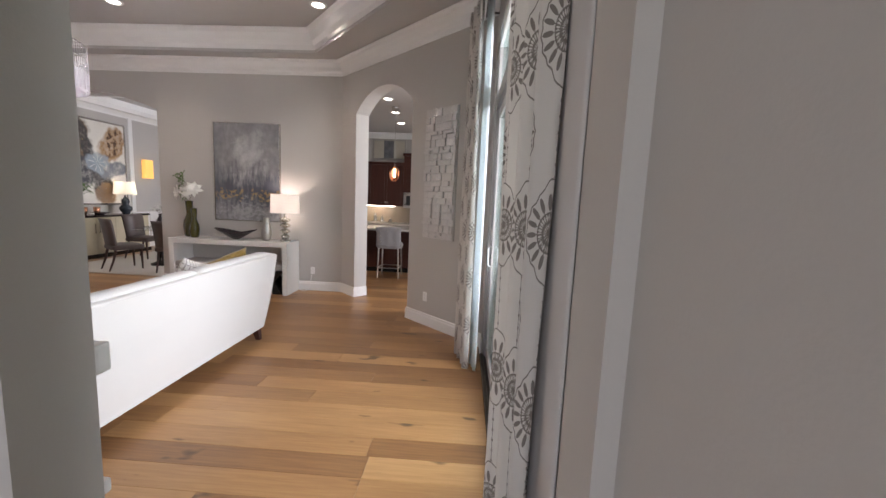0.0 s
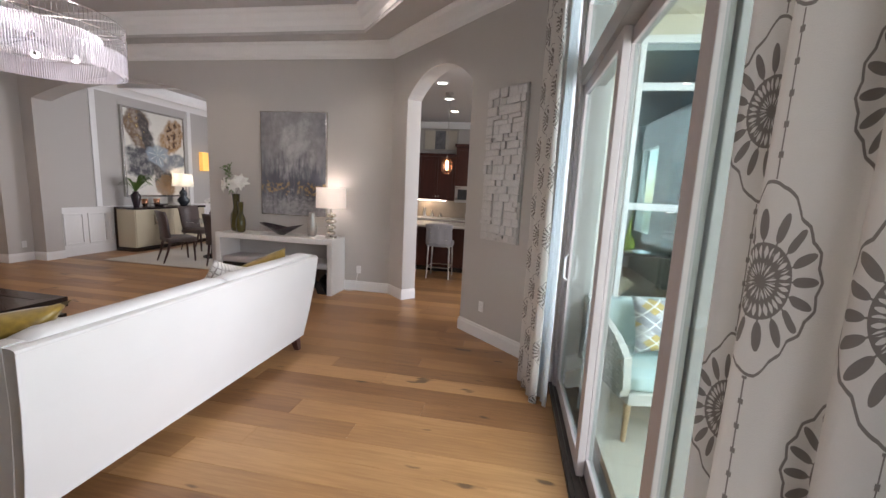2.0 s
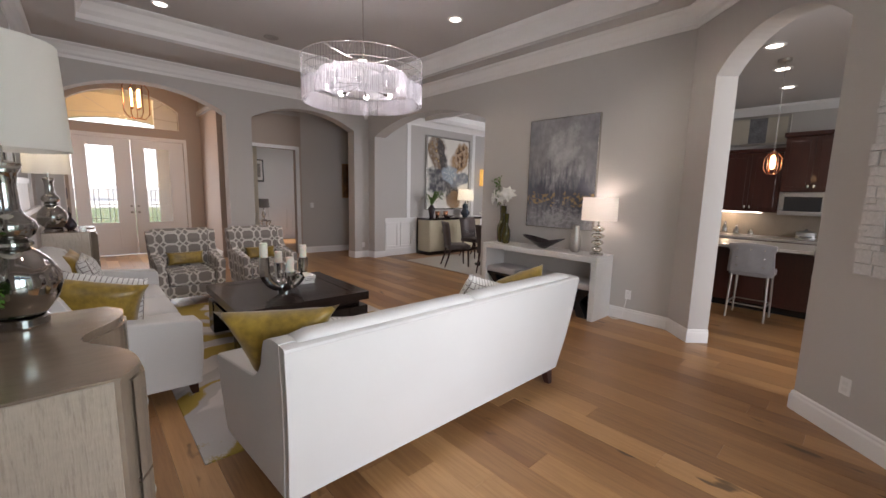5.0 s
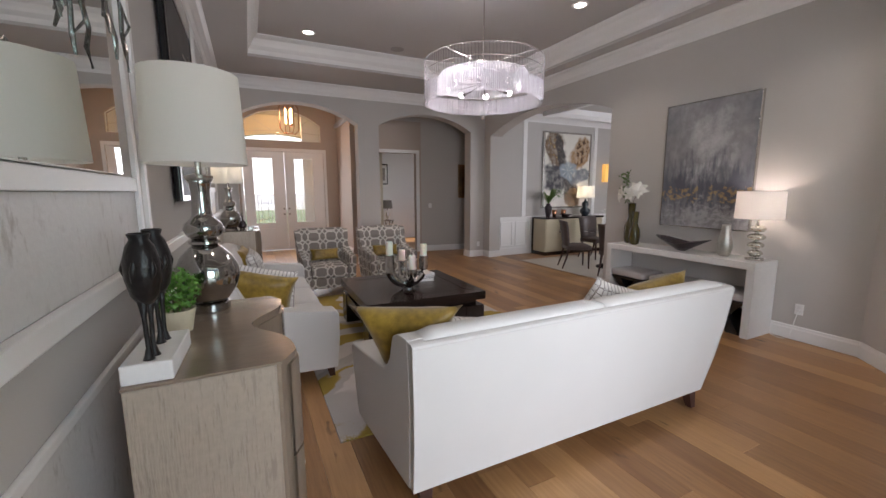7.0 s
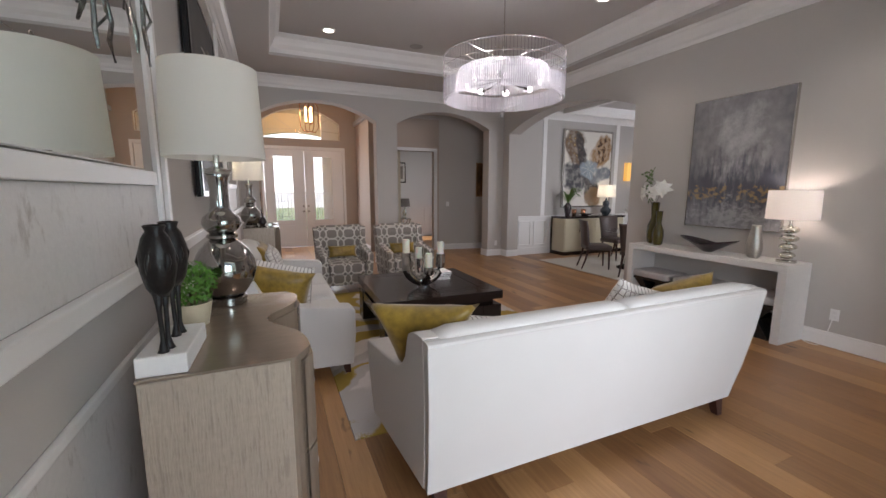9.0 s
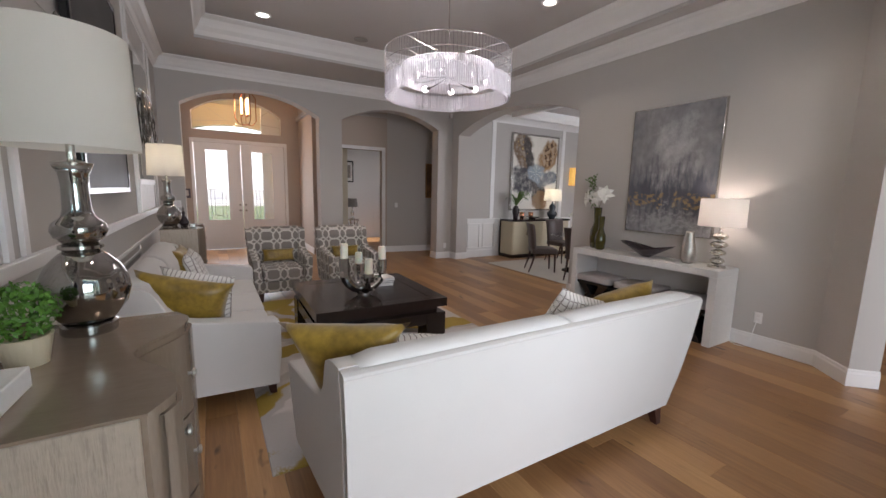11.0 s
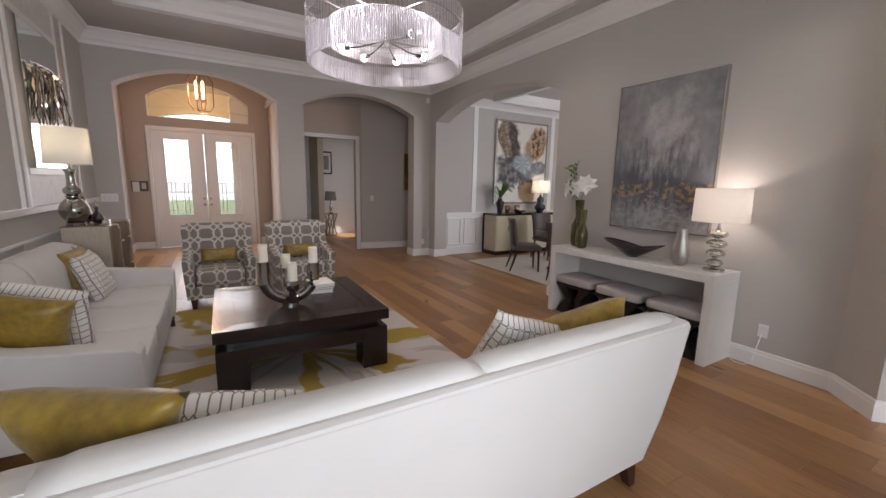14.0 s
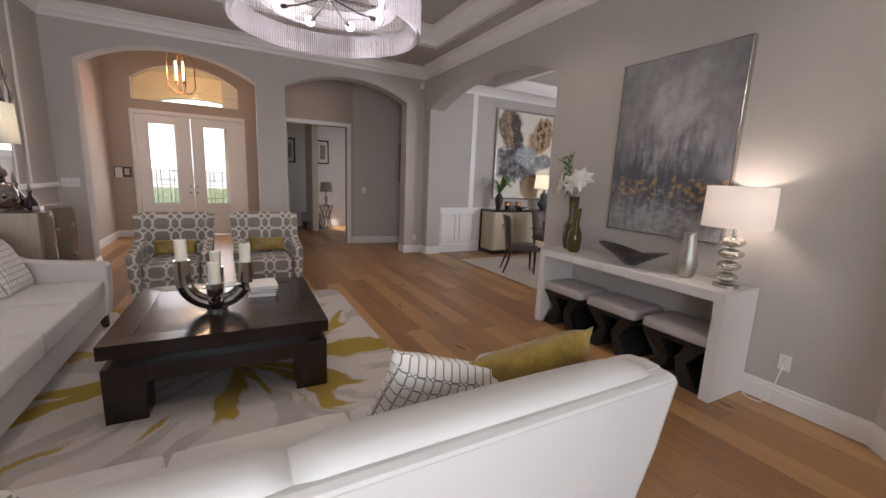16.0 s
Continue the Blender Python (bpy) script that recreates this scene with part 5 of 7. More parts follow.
for bx, bz, w, hh, d, tilt in blocks:
    bm = box(-w / 2, w / 2, -d, -0.025, -hh / 2, hh / 2, 0.003, 1)
    ob = part("block", bm, STONE_ART, ws)
    ob.matrix_local = Matrix.Translation((bx, 0, bz)) @ Euler((radians(tilt * 0.6), 0, radians(rng.uniform(-3, 3)))).to_matrix().to_4x4()
ws.matrix_world = pose(*diag(2.31), 1.86, 0, 0, DA)

# ---- south wall: panelling, mirrors, screen, chests ----
MID = -4.03
for z0, z1, d in ((1.205, 1.265, 0.035), (0.955, 0.985, 0.018)):
    structure("trim_rail", box(XW + 0.01, -0.27, YS, YS + d, z0, z1, 0.006), WHITE)


def wall_strip(x, z0=1.265, z1=3.395, w=0.05):
    structure("trim_strip", box(x - w / 2, x + w / 2, YS, YS + 0.02, z0, z1, 0.004), WHITE)


for s in (-1, 1):
    for d in (1.50, 1.66, 3.02, 3.35):
        wall_strip(MID + s * d)
    x0, x1 = sorted((MID + s * 1.70, MID + s * 2.98))
    structure("trim_ledge", box(x0 + 0.02, x1 - 0.02, YS, YS + 0.022, 1.565, 1.625, 0.004), WHITE)
    structure("trim_ledge", box(x0 + 0.02, x1 - 0.02, YS, YS + 0.022, 3.02, 3.07, 0.004), WHITE)
    structure("wall_paper_panel", box(x0 - 0.006, x1 + 0.006, YS, YS + 0.006, 1.268, 1.563), WALLPAPER)
    structure("wall_paper_panel", box(x0 - 0.006, x1 + 0.006, YS, YS + 0.006, 3.072, 3.393), WALLPAPER)
    structure("wall_paper_panel", box(x0 - 0.3, x1 + 0.3, YS, YS + 0.006, 0.152, 0.953), WALLPAPER)
    a, b = sorted((MID + s * 1.90, MID + s * 2.96))
    mir = thing("mirror", "large plain wall mirror above the chest", "mirror", group="wall mirrors")
    part("glass", box(a, b, YS + 0.008, YS + 0.020, 1.63, 3.01, 0.004, 1), MIRROR, mir)
    tw = thing("twig_sculpture", "twisted silver twigs hanging over the mirror", "wall art", group="twig sculptures")
    rng = random.Random(21)
    for k in range(10):
        x = a + 0.10 + (b - a - 0.20) * k / 9
        y = YS + 0.06
        pts, q = [], Vector((x, y, 2.62 + rng.uniform(-0.05, 0.05)))
        for j in range(9):
            pts.append(q.copy())
            q = q + Vector((rng.uniform(-0.035, 0.035), rng.uniform(-0.01, 0.012), -rng.uniform(0.05, 0.085)))
        bm = tube(pts, [0.011, 0.012, 0.010, 0.011, 0.009, 0.009, 0.008, 0.009, 0.005], 7)
        for j in (2, 5):
            tube([pts[j], pts[j] + Vector((rng.uniform(-0.07, 0.07), 0.01, -0.05)), pts[j] + Vector((rng.uniform(-0.08, 0.08), 0.012, -0.13))], [0.008, 0.006, 0.004], 6, bm)
        part("twig", bm, BRANCH, tw)
    part("bar", tube([(a + 0.05, YS + 0.055, 2.63), ((a + b) / 2, YS + 0.06, 2.66), (b - 0.05, YS + 0.055, 2.62)], 0.013, 8), BRANCH, tw)
    part("hanger", tube([((a + b) / 2, YS + 0.021, 2.66), ((a + b) / 2, YS + 0.06, 2.66)], 0.006, 6), BRANCH, tw)
for s in (-1, 1):
    for a, b in ((0.10, 1.44),):
        x0, x1 = sorted((MID + s * a, MID + s * b))
        for u0, u1, z0, z1 in ((x0, x1, 0.30, 0.325), (x0, x1, 0.87, 0.895), (x0, x0 + 0.025, 0.326, 0.869), (x1 - 0.025, x1, 0.326, 0.869)):
            structure("trim_panel", box(u0, u1, YS, YS + 0.014, z0, z1, 0.003), WHITE)

tv = thing("wall_screen", "large dark framed screen hung on the panelled wall", "screen", MID, YS, 2.25)
part("mount", box(-0.3, 0.3, 0, 0.02, -0.3, 0.3), BLACK, tv)
part("case", box(-0.70, 0.70, 0.02, 0.055, -0.75, 0.75, 0.006), BLACK, tv)
part("display", box(-0.66, 0.66, 0.055, 0.058, -0.71, 0.71), SCREEN, tv)
for a, b, c, d in ((-0.70, -0.66, -0.75, 0.75), (0.66, 0.70, -0.75, 0.75), (-0.66, 0.66, 0.71, 0.75), (-0.66, 0.66, -0.75, -0.71)):
    part("bezel", box(a, b, 0.055, 0.064, c, d, 0.002, 1), BLACK, tv)


def chest_outline(half, back, front, dip, grow=0.0):
    pts = [(half + grow, back), (half + grow, front - 0.06)]
    n = 28
    for i in range(n + 1):
        x = half + grow - 2 * (half + grow) * i / n
        u = x / half
        y = front - dip * math.exp(-((u / 0.36) ** 2)) - 0.05 * max(0, abs(u) - 0.8) / 0.2 + grow
        pts.append((x, y))
    pts += [(-half - grow, front - 0.06), (-half - grow, back)]
    return pts


def chest(x):
    c = thing("chest", "champagne leaf chest with a wavy serpentine front", "chest", x, YS, 0, group="matching chests")
    out = chest_outline(0.41, 0.135, 0.57, 0.13)
    part("body", prism(out, 0.06, 1.045), CHEST_TOP, c)
    part("plinth", prism(chest_outline(0.38, 0.15, 0.54, 0.13), 0.0, 0.06), BLACK, c)
    for s in (-1, 1):
        a, b = sorted((s * 0.41, s * 0.422))
        part("side_panel", box(a, b, 0.135, 0.508, 0.02, 1.046, 0.002, 1), CHEST_END, c, "rough streaked silver side")
    part("top", prism(chest_outline(0.421, 0.132, 0.574, 0.13), 1.047, 1.055), CHEST_TOP, c)
    for k in range(3):
        z0, z1 = 0.09 + 0.315 * k, 0.395 + 0.315 * k
        strip = [p for p in out[2:-2]]
        for half_no, seg in enumerate((strip[1:14], strip[15:28])):
            bm = bmesh.new()
            lo = [[bm.verts.new((px, py + o, zz)) for px, py in seg] for o, zz in ((0.001, z0), (0.012, z0), (0.012, z1), (0.001, z1))]
            for r in range(4):
                r0, r1 = lo[r], lo[(r + 1) % 4]
                for i in range(len(seg) - 1):
                    bm.faces.new((r0[i], r0[i + 1], r1[i + 1], r1[i]))
            d = part("drawer", bm, CHEST_TOP, c)
            px, py = seg[6]
            knob = bent(lathe([(0.006, 0), (0.006, 0.012), (0.016, 0.018), (0.016, 0.026), (0.0, 0.03)], 14), pose(px, py + 0.012, (z0 + z1) / 2, -90))
            part("knob", knob, DULL_SILVER, d)
    return c


chest(-1.765), chest(2 * MID + 1.765)


def gourd_lamp(x, y, z, label, watts):
    t = thing("table_lamp", label, "table lamp", x, y, z, group="mercury glass lamps")
    part("foot", lathe([(0.075, 0), (0.078, 0.006), (0.078, 0.032), (0.07, 0.038)], 40), SMOKE_CHROME, t, smooth=False)
    part("body", lathe([(0.068, 0.038), (0.085, 0.06), (0.112, 0.10), (0.125, 0.15), (0.120, 0.19), (0.098, 0.235), (0.066, 0.27), (0.048, 0.285)], 48), SMOKE_CHROME, t, smooth=True)
    part("ring", lathe([(0.048, 0.285), (0.060, 0.292), (0.060, 0.302), (0.046, 0.310)], 40), SMOKE_CHROME, t)
    part("body", lathe([(0.046, 0.310), (0.066, 0.328), (0.076, 0.352), (0.070, 0.376), (0.045, 0.398), (0.038, 0.42), (0.035, 0.50), (0.040, 0.54), (0.052, 0.565)], 48), SMOKE_CHROME, t, smooth=True)
    part("collar", lathe([(0.052, 0.565), (0.054, 0.574), (0.030, 0.580), (0.012, 0.585), (0.012, 0.64)], 32), SILVER, t)
    bm = lathe([(0.188, 0.62), (0.174, 0.975)], 56)
    for f in [f for f in bm.faces if len(f.verts) > 4]:
        bm.faces.remove(f)
    part("shade", bm, SHADE, t, "cream drum shade", smooth=True)
    part("spider", tube([(-0.17, 0, 1.0), (0, 0, 1.0), (0.17, 0, 1.0)], 0.002, 5), SILVER, t)
    part("finial", lathe([(0.003, 0.64), (0.003, 1.01), (0.011, 1.02), (0.0, 1.04)], 12), SILVER, t)
    part("bulb", bent(lathe([(0.0, 0.0), (0.028, 0.03), (0.03, 0.06), (0.0, 0.10)], 12), pose(0.04, 0, 0.74)), LED if watts else PAPER, t)
    if watts:
        point_lamp("chest_lamp_light", x, y, z + 0.84, watts, (1.0, 0.80, 0.52), 0.03)


gourd_lamp(-2.06, 0.885, 1.055, "mercury glass gourd lamp with white drum shade, unlit", 0)
gourd_lamp(-6.02, 0.83, 1.055, "mercury glass gourd lamp with glowing cream shade", 0.5)

# figure of a standing bird-like bronze on a white plinth
fig = tagged(part("plinth_block", box(-0.135, 0.135, -0.060, 0.060, 0, 0.055, 0.003, 1), RATTAN_GREY), "white rectangular plinth under the dark figures", "plinth")
fig.matrix_world = pose(-1.495, 0.795, 1.055, 0, 0, -2)


def legged_figure(x, y, s):
    bm = lathe([(0.030, 0.185), (0.052, 0.215), (0.066, 0.27), (0.066, 0.33), (0.050, 0.375), (0.034, 0.395), (0.042, 0.412), (0.038, 0.415), (0.02, 0.39)], 24)
    bent(bm, Matrix.Diagonal((0.9, 0.75, 1, 1)))
    for dx, dy in ((0.014, -0.012), (-0.014, 0.012)):
        tube([(dx, dy, 0.0), (dx, dy, 0.01), (dx * 0.8, dy * 0.8, 0.04), (dx * 0.8, dy, 0.14), (dx, dy, 0.21)], [0.018, 0.013, 0.0075, 0.0075, 0.017], 10, bm)
    for k in range(5):
        a = k * 1.3
        tube([(0.04 * math.cos(a), 0.034 * math.sin(a), 0.23), (0.062 * math.cos(a + 0.3), 0.05 * math.sin(a + 0.3), 0.30), (0.04 * math.cos(a + 0.5), 0.034 * math.sin(a + 0.5), 0.37)], [0.006, 0.010, 0.004], 6, bm)
    bent(bm, Matrix.Scale(s, 4))
    ob = tagged(part("figurine", bm, mat("dark_bronze", (0.022, 0.020, 0.020), 0.35, 0.5, vary=0.3, scale=20, fine=60, bump=0.3), smooth=True), "dark bronze urn-bodied figurine on thin legs", "figurine", "bronze figurines")
    ob.matrix_world = pose(x, y, 1.11, 0, 0, 25)


legged_figure(-1.405, 0.797, 0.83), legged_figure(-1.535, 0.802, 0.83)

pl = thing("potted_plant", "small boxwood ball in a pale clay pot", "plant", -1.80, 0.802, 1.055)
part("pot", lathe([(0.045, 0), (0.06, 0.08), (0.062, 0.085), (0.054, 0.085), (0.05, 0.06)], 24), CREAM, pl)
rng = random.Random(8)
bm = bmesh.new()
for _ in range(900):
    d = Vector((rng.gauss(0, 1), rng.gauss(0, 1), rng.gauss(0, 1))).normalized()
    p = Vector((0, 0, 0.155)) + d * rng.uniform(0.045, 0.080) * Vector((1, 1, 0.85)).length / 1.65
    q = d.to_track_quat("Z", "Y").to_matrix() @ Euler((rng.uniform(-0.8, 0.8), rng.uniform(-0.8, 0.8), rng.uniform(0, 6))).to_matrix()
    bm.faces.new([bm.verts.new(p + q @ Vector(c) * rng.uniform(0.013, 0.02)) for c in ((-0.5, 0, 0), (0, -0.3, 0.2), (0.6, 0, 0.5), (0, 0.3, 0.2))])
part("foliage", bm, BOXWOOD, pl)
bm = tube([(0, 0, 0.07), (0, 0, 0.12)], 0.012, 8)
part("stem", bm, STEM, pl)
for x, y, s in ((-6.30, 0.84, 1.0), (-6.24, 0.96, 0.72)):
    dv = thing("bottle", "dark smoked glass bottle with tall silver stopper", "bottle", x, y, 1.055, group="smoked bottles")
    part("body", lathe([(0.04 * s, 0), (0.075 * s, 0.04 * s), (0.08 * s, 0.08 * s), (0.05 * s, 0.15 * s), (0.02 * s, 0.19 * s), (0.03 * s, 0.26 * s), (0.0, 0.26 * s)], 28), SMOKE_CHROME if s > 0.9 else SLATE, dv, smooth=True)
    part("stopper", lathe([(0.012 * s, 0.26 * s), (0.02 * s, 0.29 * s), (0.004, 0.36 * s), (0.0, 0.37 * s)], 16), SILVER, dv)
bx = tagged(part("trinket_box", box(-0.04, 0.04, -0.03, 0.03, 0, 0.05, 0.006), SILVER), "small silver trinket box on the chest", "box")
bx.matrix_world = pose(-6.08, 1.06, 1.055)

# ---- chandelier ----
ch = thing("chandelier", "round chandelier with rings of hanging glass rods", "chandelier", -3.80, 3.35, 0)
part("canopy", lathe([(0.07, HT - 0.03), (0.075, HT - 0.012), (0.075, HT)], 32), SILVER, ch)
part("stem", tube([(0, 0, 2.86), (0, 0, HT - 0.02)], 0.007, 8), SILVER, ch)
for z, r in ((2.885, 0.615), (2.77, 0.612), (2.765, 0.44)):
    ring = [(r * math.cos(6.2831853 * k / 64), r * math.sin(6.2831853 * k / 64), z) for k in range(65)]
    part("hoop", tube(ring, 0.0035, 6), SILVER, ch)
for k in range(4):
    a = 0.4 + k * 1.5707963
    part("spoke", tube([(0, 0, 2.87), (0.615 * math.cos(a), 0.615 * math.sin(a), 2.885)], 0.0028, 6), SILVER, ch)
    part("hanger_rod", tube([(0.44 * math.cos(a), 0.44 * math.sin(a), 2.765), (0.612 * math.cos(a), 0.612 * math.sin(a), 2.77)], 0.004, 6), SILVER, ch)
upper, lower = bmesh.new(), bmesh.new()
for bm, n, r, z0, z1, w in ((upper, 120, 0.615, 2.68, 2.884, 0.0022), (upper, 200, 0.615, 2.475, 2.70, 0.0024), (lower, 250, 0.612, 2.47, 2.645, 0.0040), (lower, 230, 0.585, 2.465, 2.63, 0.0040), (lower, 190, 0.45, 2.625, 2.765, 0.0040)):
    for k in range(n):
        a = 6.2831853 * k / n
        tube([(r * math.cos(a), r * math.sin(a), z0), (r * math.cos(a), r * math.sin(a), z1)], w, 5, bm)
tagged(part("rod_fringe", upper, ROD_CLEAR, ch, "clear slender glass rods"), kind="stuff")
tagged(part("rod_fringe", lower, ROD, ch, "frosted glass rods"), kind="stuff")
for k in range(8):
    a = 6.2831853 * k / 8 + 0.15
    x, y = 0.37 * math.cos(a), 0.37 * math.sin(a)
    arm = part("arm", tube([(0, 0, 2.68), (x * 0.6, y * 0.6, 2.635), (x * 0.93, y * 0.93, 2.63)], 0.006, 6), BRONZE, ch)
    part("socket", tube([(x * 0.80, y * 0.80, 2.63), (x * 0.93, y * 0.93, 2.63)], 0.015, 10), BRONZE, arm)
    ball = [(0.032 * math.sin(q * 0.3141593), -0.032 * math.cos(q * 0.3141593)) for q in range(11)]
    part("bulb", bent(lathe(ball, 16), pose(x * 1.02, y * 1.02, 2.63)), BULB, arm, smooth=True)
    cap = [(0.0335 * math.sin(q * 0.2), 0.0335 * math.cos(q * 0.2)) for q in range(7)]
    tilt = Matrix.Translation((x * 1.02, y * 1.02, 2.63)) @ Vector((x, y, -0.12)).to_track_quat("Z", "Y").to_matrix().to_4x4()
    part("mirror_cap", bent(lathe(cap[::-1], 16), tilt), NICKEL, arm, "mirrored bulb tip", smooth=True)
    if k % 2 == 0:
        b = a + 0.3927
        point_lamp("chandelier_light", -3.80 + 0.30 * math.cos(b), 3.35 + 0.30 * math.sin(b), 2.69, 3.9, (1.0, 0.95, 0.97), 0.04)
part("centre_column", tube([(0, 0, 2.68), (0, 0, 2.87)], 0.010, 10), SILVER, ch)


# ---- recessed lights and ceiling fittings ----
def downlight(x, y, z, watts, color=(1.0, 0.88, 0.74)):
    d = thing("recessed_light", "round white recessed ceiling light, lit", "ceiling light", x, y, z, group="recessed lights")
    part("trim_ring", lathe([(0.105, 0.0), (0.105, -0.006), (0.08, -0.012), (0.072, -0.004), (0.072, 0.0)], 32), WHITE, d)
    part("lens", lathe([(0.071, -0.002), (0.071, -0.005)], 28), LED, d)
    if watts:
        lamp = new("downlight", bpy.data.lights.new("downlight", "SPOT"))
        lamp.data.energy, lamp.data.color, lamp.data.spot_size, lamp.data.spot_blend, lamp.data.shadow_soft_size = watts, color, radians(115), 0.6, 0.06
        lamp.location = (x, y, z - 0.03)


for x in (-6.55, -4.16, -1.51):
    for y in (2.02, 5.0):
        downlight(x, y, HT, 19)
for x, y in ((-0.98, 6.82), (-1.04, 7.87), (-1.11, 8.97)):
    downlight(x, y, 3.25, 9)
sp = thing("ceiling_speaker", "round flush grey ceiling speaker grille", "speaker", -6.65, 3.44, HT)
part("grille", lathe([(0.11, 0), (0.11, -0.006), (0.10, -0.010), (0.0, -0.010)], 32), mat("speaker_grille", (0.35, 0.33, 0.32), 0.7, vary=0.2, fine=300), sp)
kv = thing("smoke_detector", "nickel smoke detector on the kitchen ceiling", "detector", -0.965, 7.44, 3.25)
part("body", lathe([(0.07, 0), (0.07, -0.03), (0.05, -0.045), (0.0, -0.045)], 24), DULL_SILVER, kv)

# ---- foyer ----
fd = thing("door_2", "double front door with leaded privacy glass", "door", kind="structure")
for a, b, c, d in ((0.90, 0.965, 0, 2.70), (2.985, 3.05, 0, 2.70), (0.965, 2.985, 2.615, 2.70)):
    part("casing", box(FX - 0.02, FX + 0.03, a, b, c, d, 0.005), WHITE, fd)
LEAD = mat("lead_came", (0.50, 0.49, 0.48), 0.4, 0.6)
for y0, y1, g0, g1 in ((0.975, 1.965, 1.185, 1.69), (1.975, 2.975, 2.19, 2.71)):
    leaf = part("leaf", box(FX - 0.05, FX - 0.005, y0, g0, 0.012, 2.61, 0.003), WHITE, fd)
    part("stile", box(FX - 0.05, FX - 0.005, g1, y1, 0.012, 2.61, 0.003), WHITE, leaf)
    part("rail", box(FX - 0.05, FX - 0.005, g0, g1, 2.46, 2.61, 0.003), WHITE, leaf)
    part("rail", box(FX - 0.05, FX - 0.005, g0, g1, 0.012, 0.72, 0.003), WHITE, leaf)
    for u0, u1, w0, w1 in ((g0, g1, 0.10, 0.13), (g0, g1, 0.57, 0.60), (g0, g0 + 0.03, 0.131, 0.569), (g1 - 0.03, g1, 0.131, 0.569)):
        part("panel_moulding", box(FX - 0.005, FX + 0.006, u0, u1, w0, w1, 0.002, 1), WHITE, leaf)
    for u0, u1, w0, w1 in ((g0, g1, 0.72, 0.745), (g0, g1, 2.435, 2.46), (g0, g0 + 0.025, 0.746, 2.434), (g1 - 0.025, g1, 0.746, 2.434)):
        part("glazing_bead", box(FX - 0.004, FX + 0.010, u0, u1, w0, w1, 0.002, 1), WHITE, leaf)
    part("pane", box(FX - 0.03, FX - 0.022, g0, g1, 0.72, 2.46), PRIVACY, leaf).visible_shadow = False
    bm = bmesh.new()
    for u in (0.18, 0.34, 0.66, 0.82):
        y = g0 + (g1 - g0) * u
        tube([(FX - 0.018, y, 0.74), (FX - 0.018, y, 2.44)], 0.006, 5, bm)
    for zz in (0.85, 1.15, 1.6, 2.05, 2.33):
        tube([(FX - 0.017, g0, zz), (FX - 0.017, g1, zz)], 0.006, 5, bm)
    part("came", bm, LEAD, leaf)
    kx = y1 - 0.06 if y0 < 1.5 else y0 + 0.06
    kb = bent(lathe([(0.012, 0), (0.012, 0.03), (0.028, 0.045), (0.028, 0.06), (0.0, 0.07)], 16), pose(FX - 0.006, kx, 0.98, 0, 90))
    part("knob", kb, DULL_SILVER, leaf)
    part("deadbolt", bent(lathe([(0.025, 0), (0.025, 0.012), (0.0, 0.016)], 16), pose(FX - 0.006, kx, 1.12, 0, 90)), DULL_SILVER, leaf)
fan = thing("window_2", "arched fanlight window above the front door", "window", kind="structure")
pts = []
half, cr, spr = 0.99, 3.69, 3.33
rad = (half ** 2 + (cr - spr) ** 2) / (2 * (cr - spr))
for k in range(21):
    y = -half + 2 * half * k / 20
    pts.append((y + 1.945, cr - rad + math.sqrt(rad * rad - y * y)))
outline = [(0.955, 2.90)] + pts + [(2.935, 2.90)]
bm = bmesh.new()
vs = [bm.verts.new((FX - 0.10, y, z)) for y, z in outline]
bm.faces.new(vs)
part("pane", bm, CLEAR, fan).visible_shadow = False
bm = bmesh.new()
tube([(FX - 0.09, y, z) for y, z in outline + [outline[0]]], 0.022, 6, bm)
part("window_frame", bm, WHITE, fan)
bm = bmesh.new()
for y, z in ((1.25, 3.46), (1.945, 3.68), (2.64, 3.46)):
    tube([(FX - 0.09, 1.945 + (y - 1.945) * 0.35, 3.16), (FX - 0.09, y, z)], 0.006, 5, bm)
tube([(FX - 0.09, 0.96, 3.10), (FX - 0.09, 1.70, 3.16), (FX - 0.09, 2.19, 3.16), (FX - 0.09, 2.93, 3.10)], 0.006, 5, bm)
part("came", bm, LEAD, fan)

lan = thing("pendant_lantern", "copper open-frame pendant lantern with amber bulbs", "pendant light", -9.87, 2.0, 0)
part("canopy", lathe([(0.06, 3.97), (0.06, 4.0)], 20), COPPER, lan)
part("chain", tube([(0, 0, 3.54), (0, 0, 3.98)], 0.006, 6), COPPER, lan)
for rz in (20, 110):
    fr = [(0.22, 0, 3.44), (0.22, 0, 2.98), (0.14, 0, 2.87), (-0.14, 0, 2.87), (-0.22, 0, 2.98), (-0.22, 0, 3.44), (-0.14, 0, 3.54), (0.14, 0, 3.54), (0.22, 0, 3.44)]
    part("frame", bent(tube(fr, 0.010, 6), pose(0, 0, 0, 0, 0, rz)), COPPER, lan)
for k in range(3):
    a = 0.6 + k * 2.0943951
    x, y = 0.075 * math.cos(a), 0.075 * math.sin(a)
    part("bulb_tube", lathe([(0.016, 3.08), (0.018, 3.10), (0.018, 3.40), (0.0, 3.42)], 12, cx=x, cy=y), FILAMENT, lan)
    part("holder", lathe([(0.02, 3.04), (0.02, 3.08)], 12, cx=x, cy=y), COPPER, lan)
part("hub", tube([(-0.11, 0, 3.04), (0.11, 0, 3.04)], 0.008, 6), COPPER, lan)
part("hub_post", tube([(0, 0, 2.87), (0, 0, 3.54)], 0.006, 6), COPPER, lan)
point_lamp("lantern_light", -9.87, 2.0, 3.25, 12, (1.0, 0.62, 0.36), 0.12)
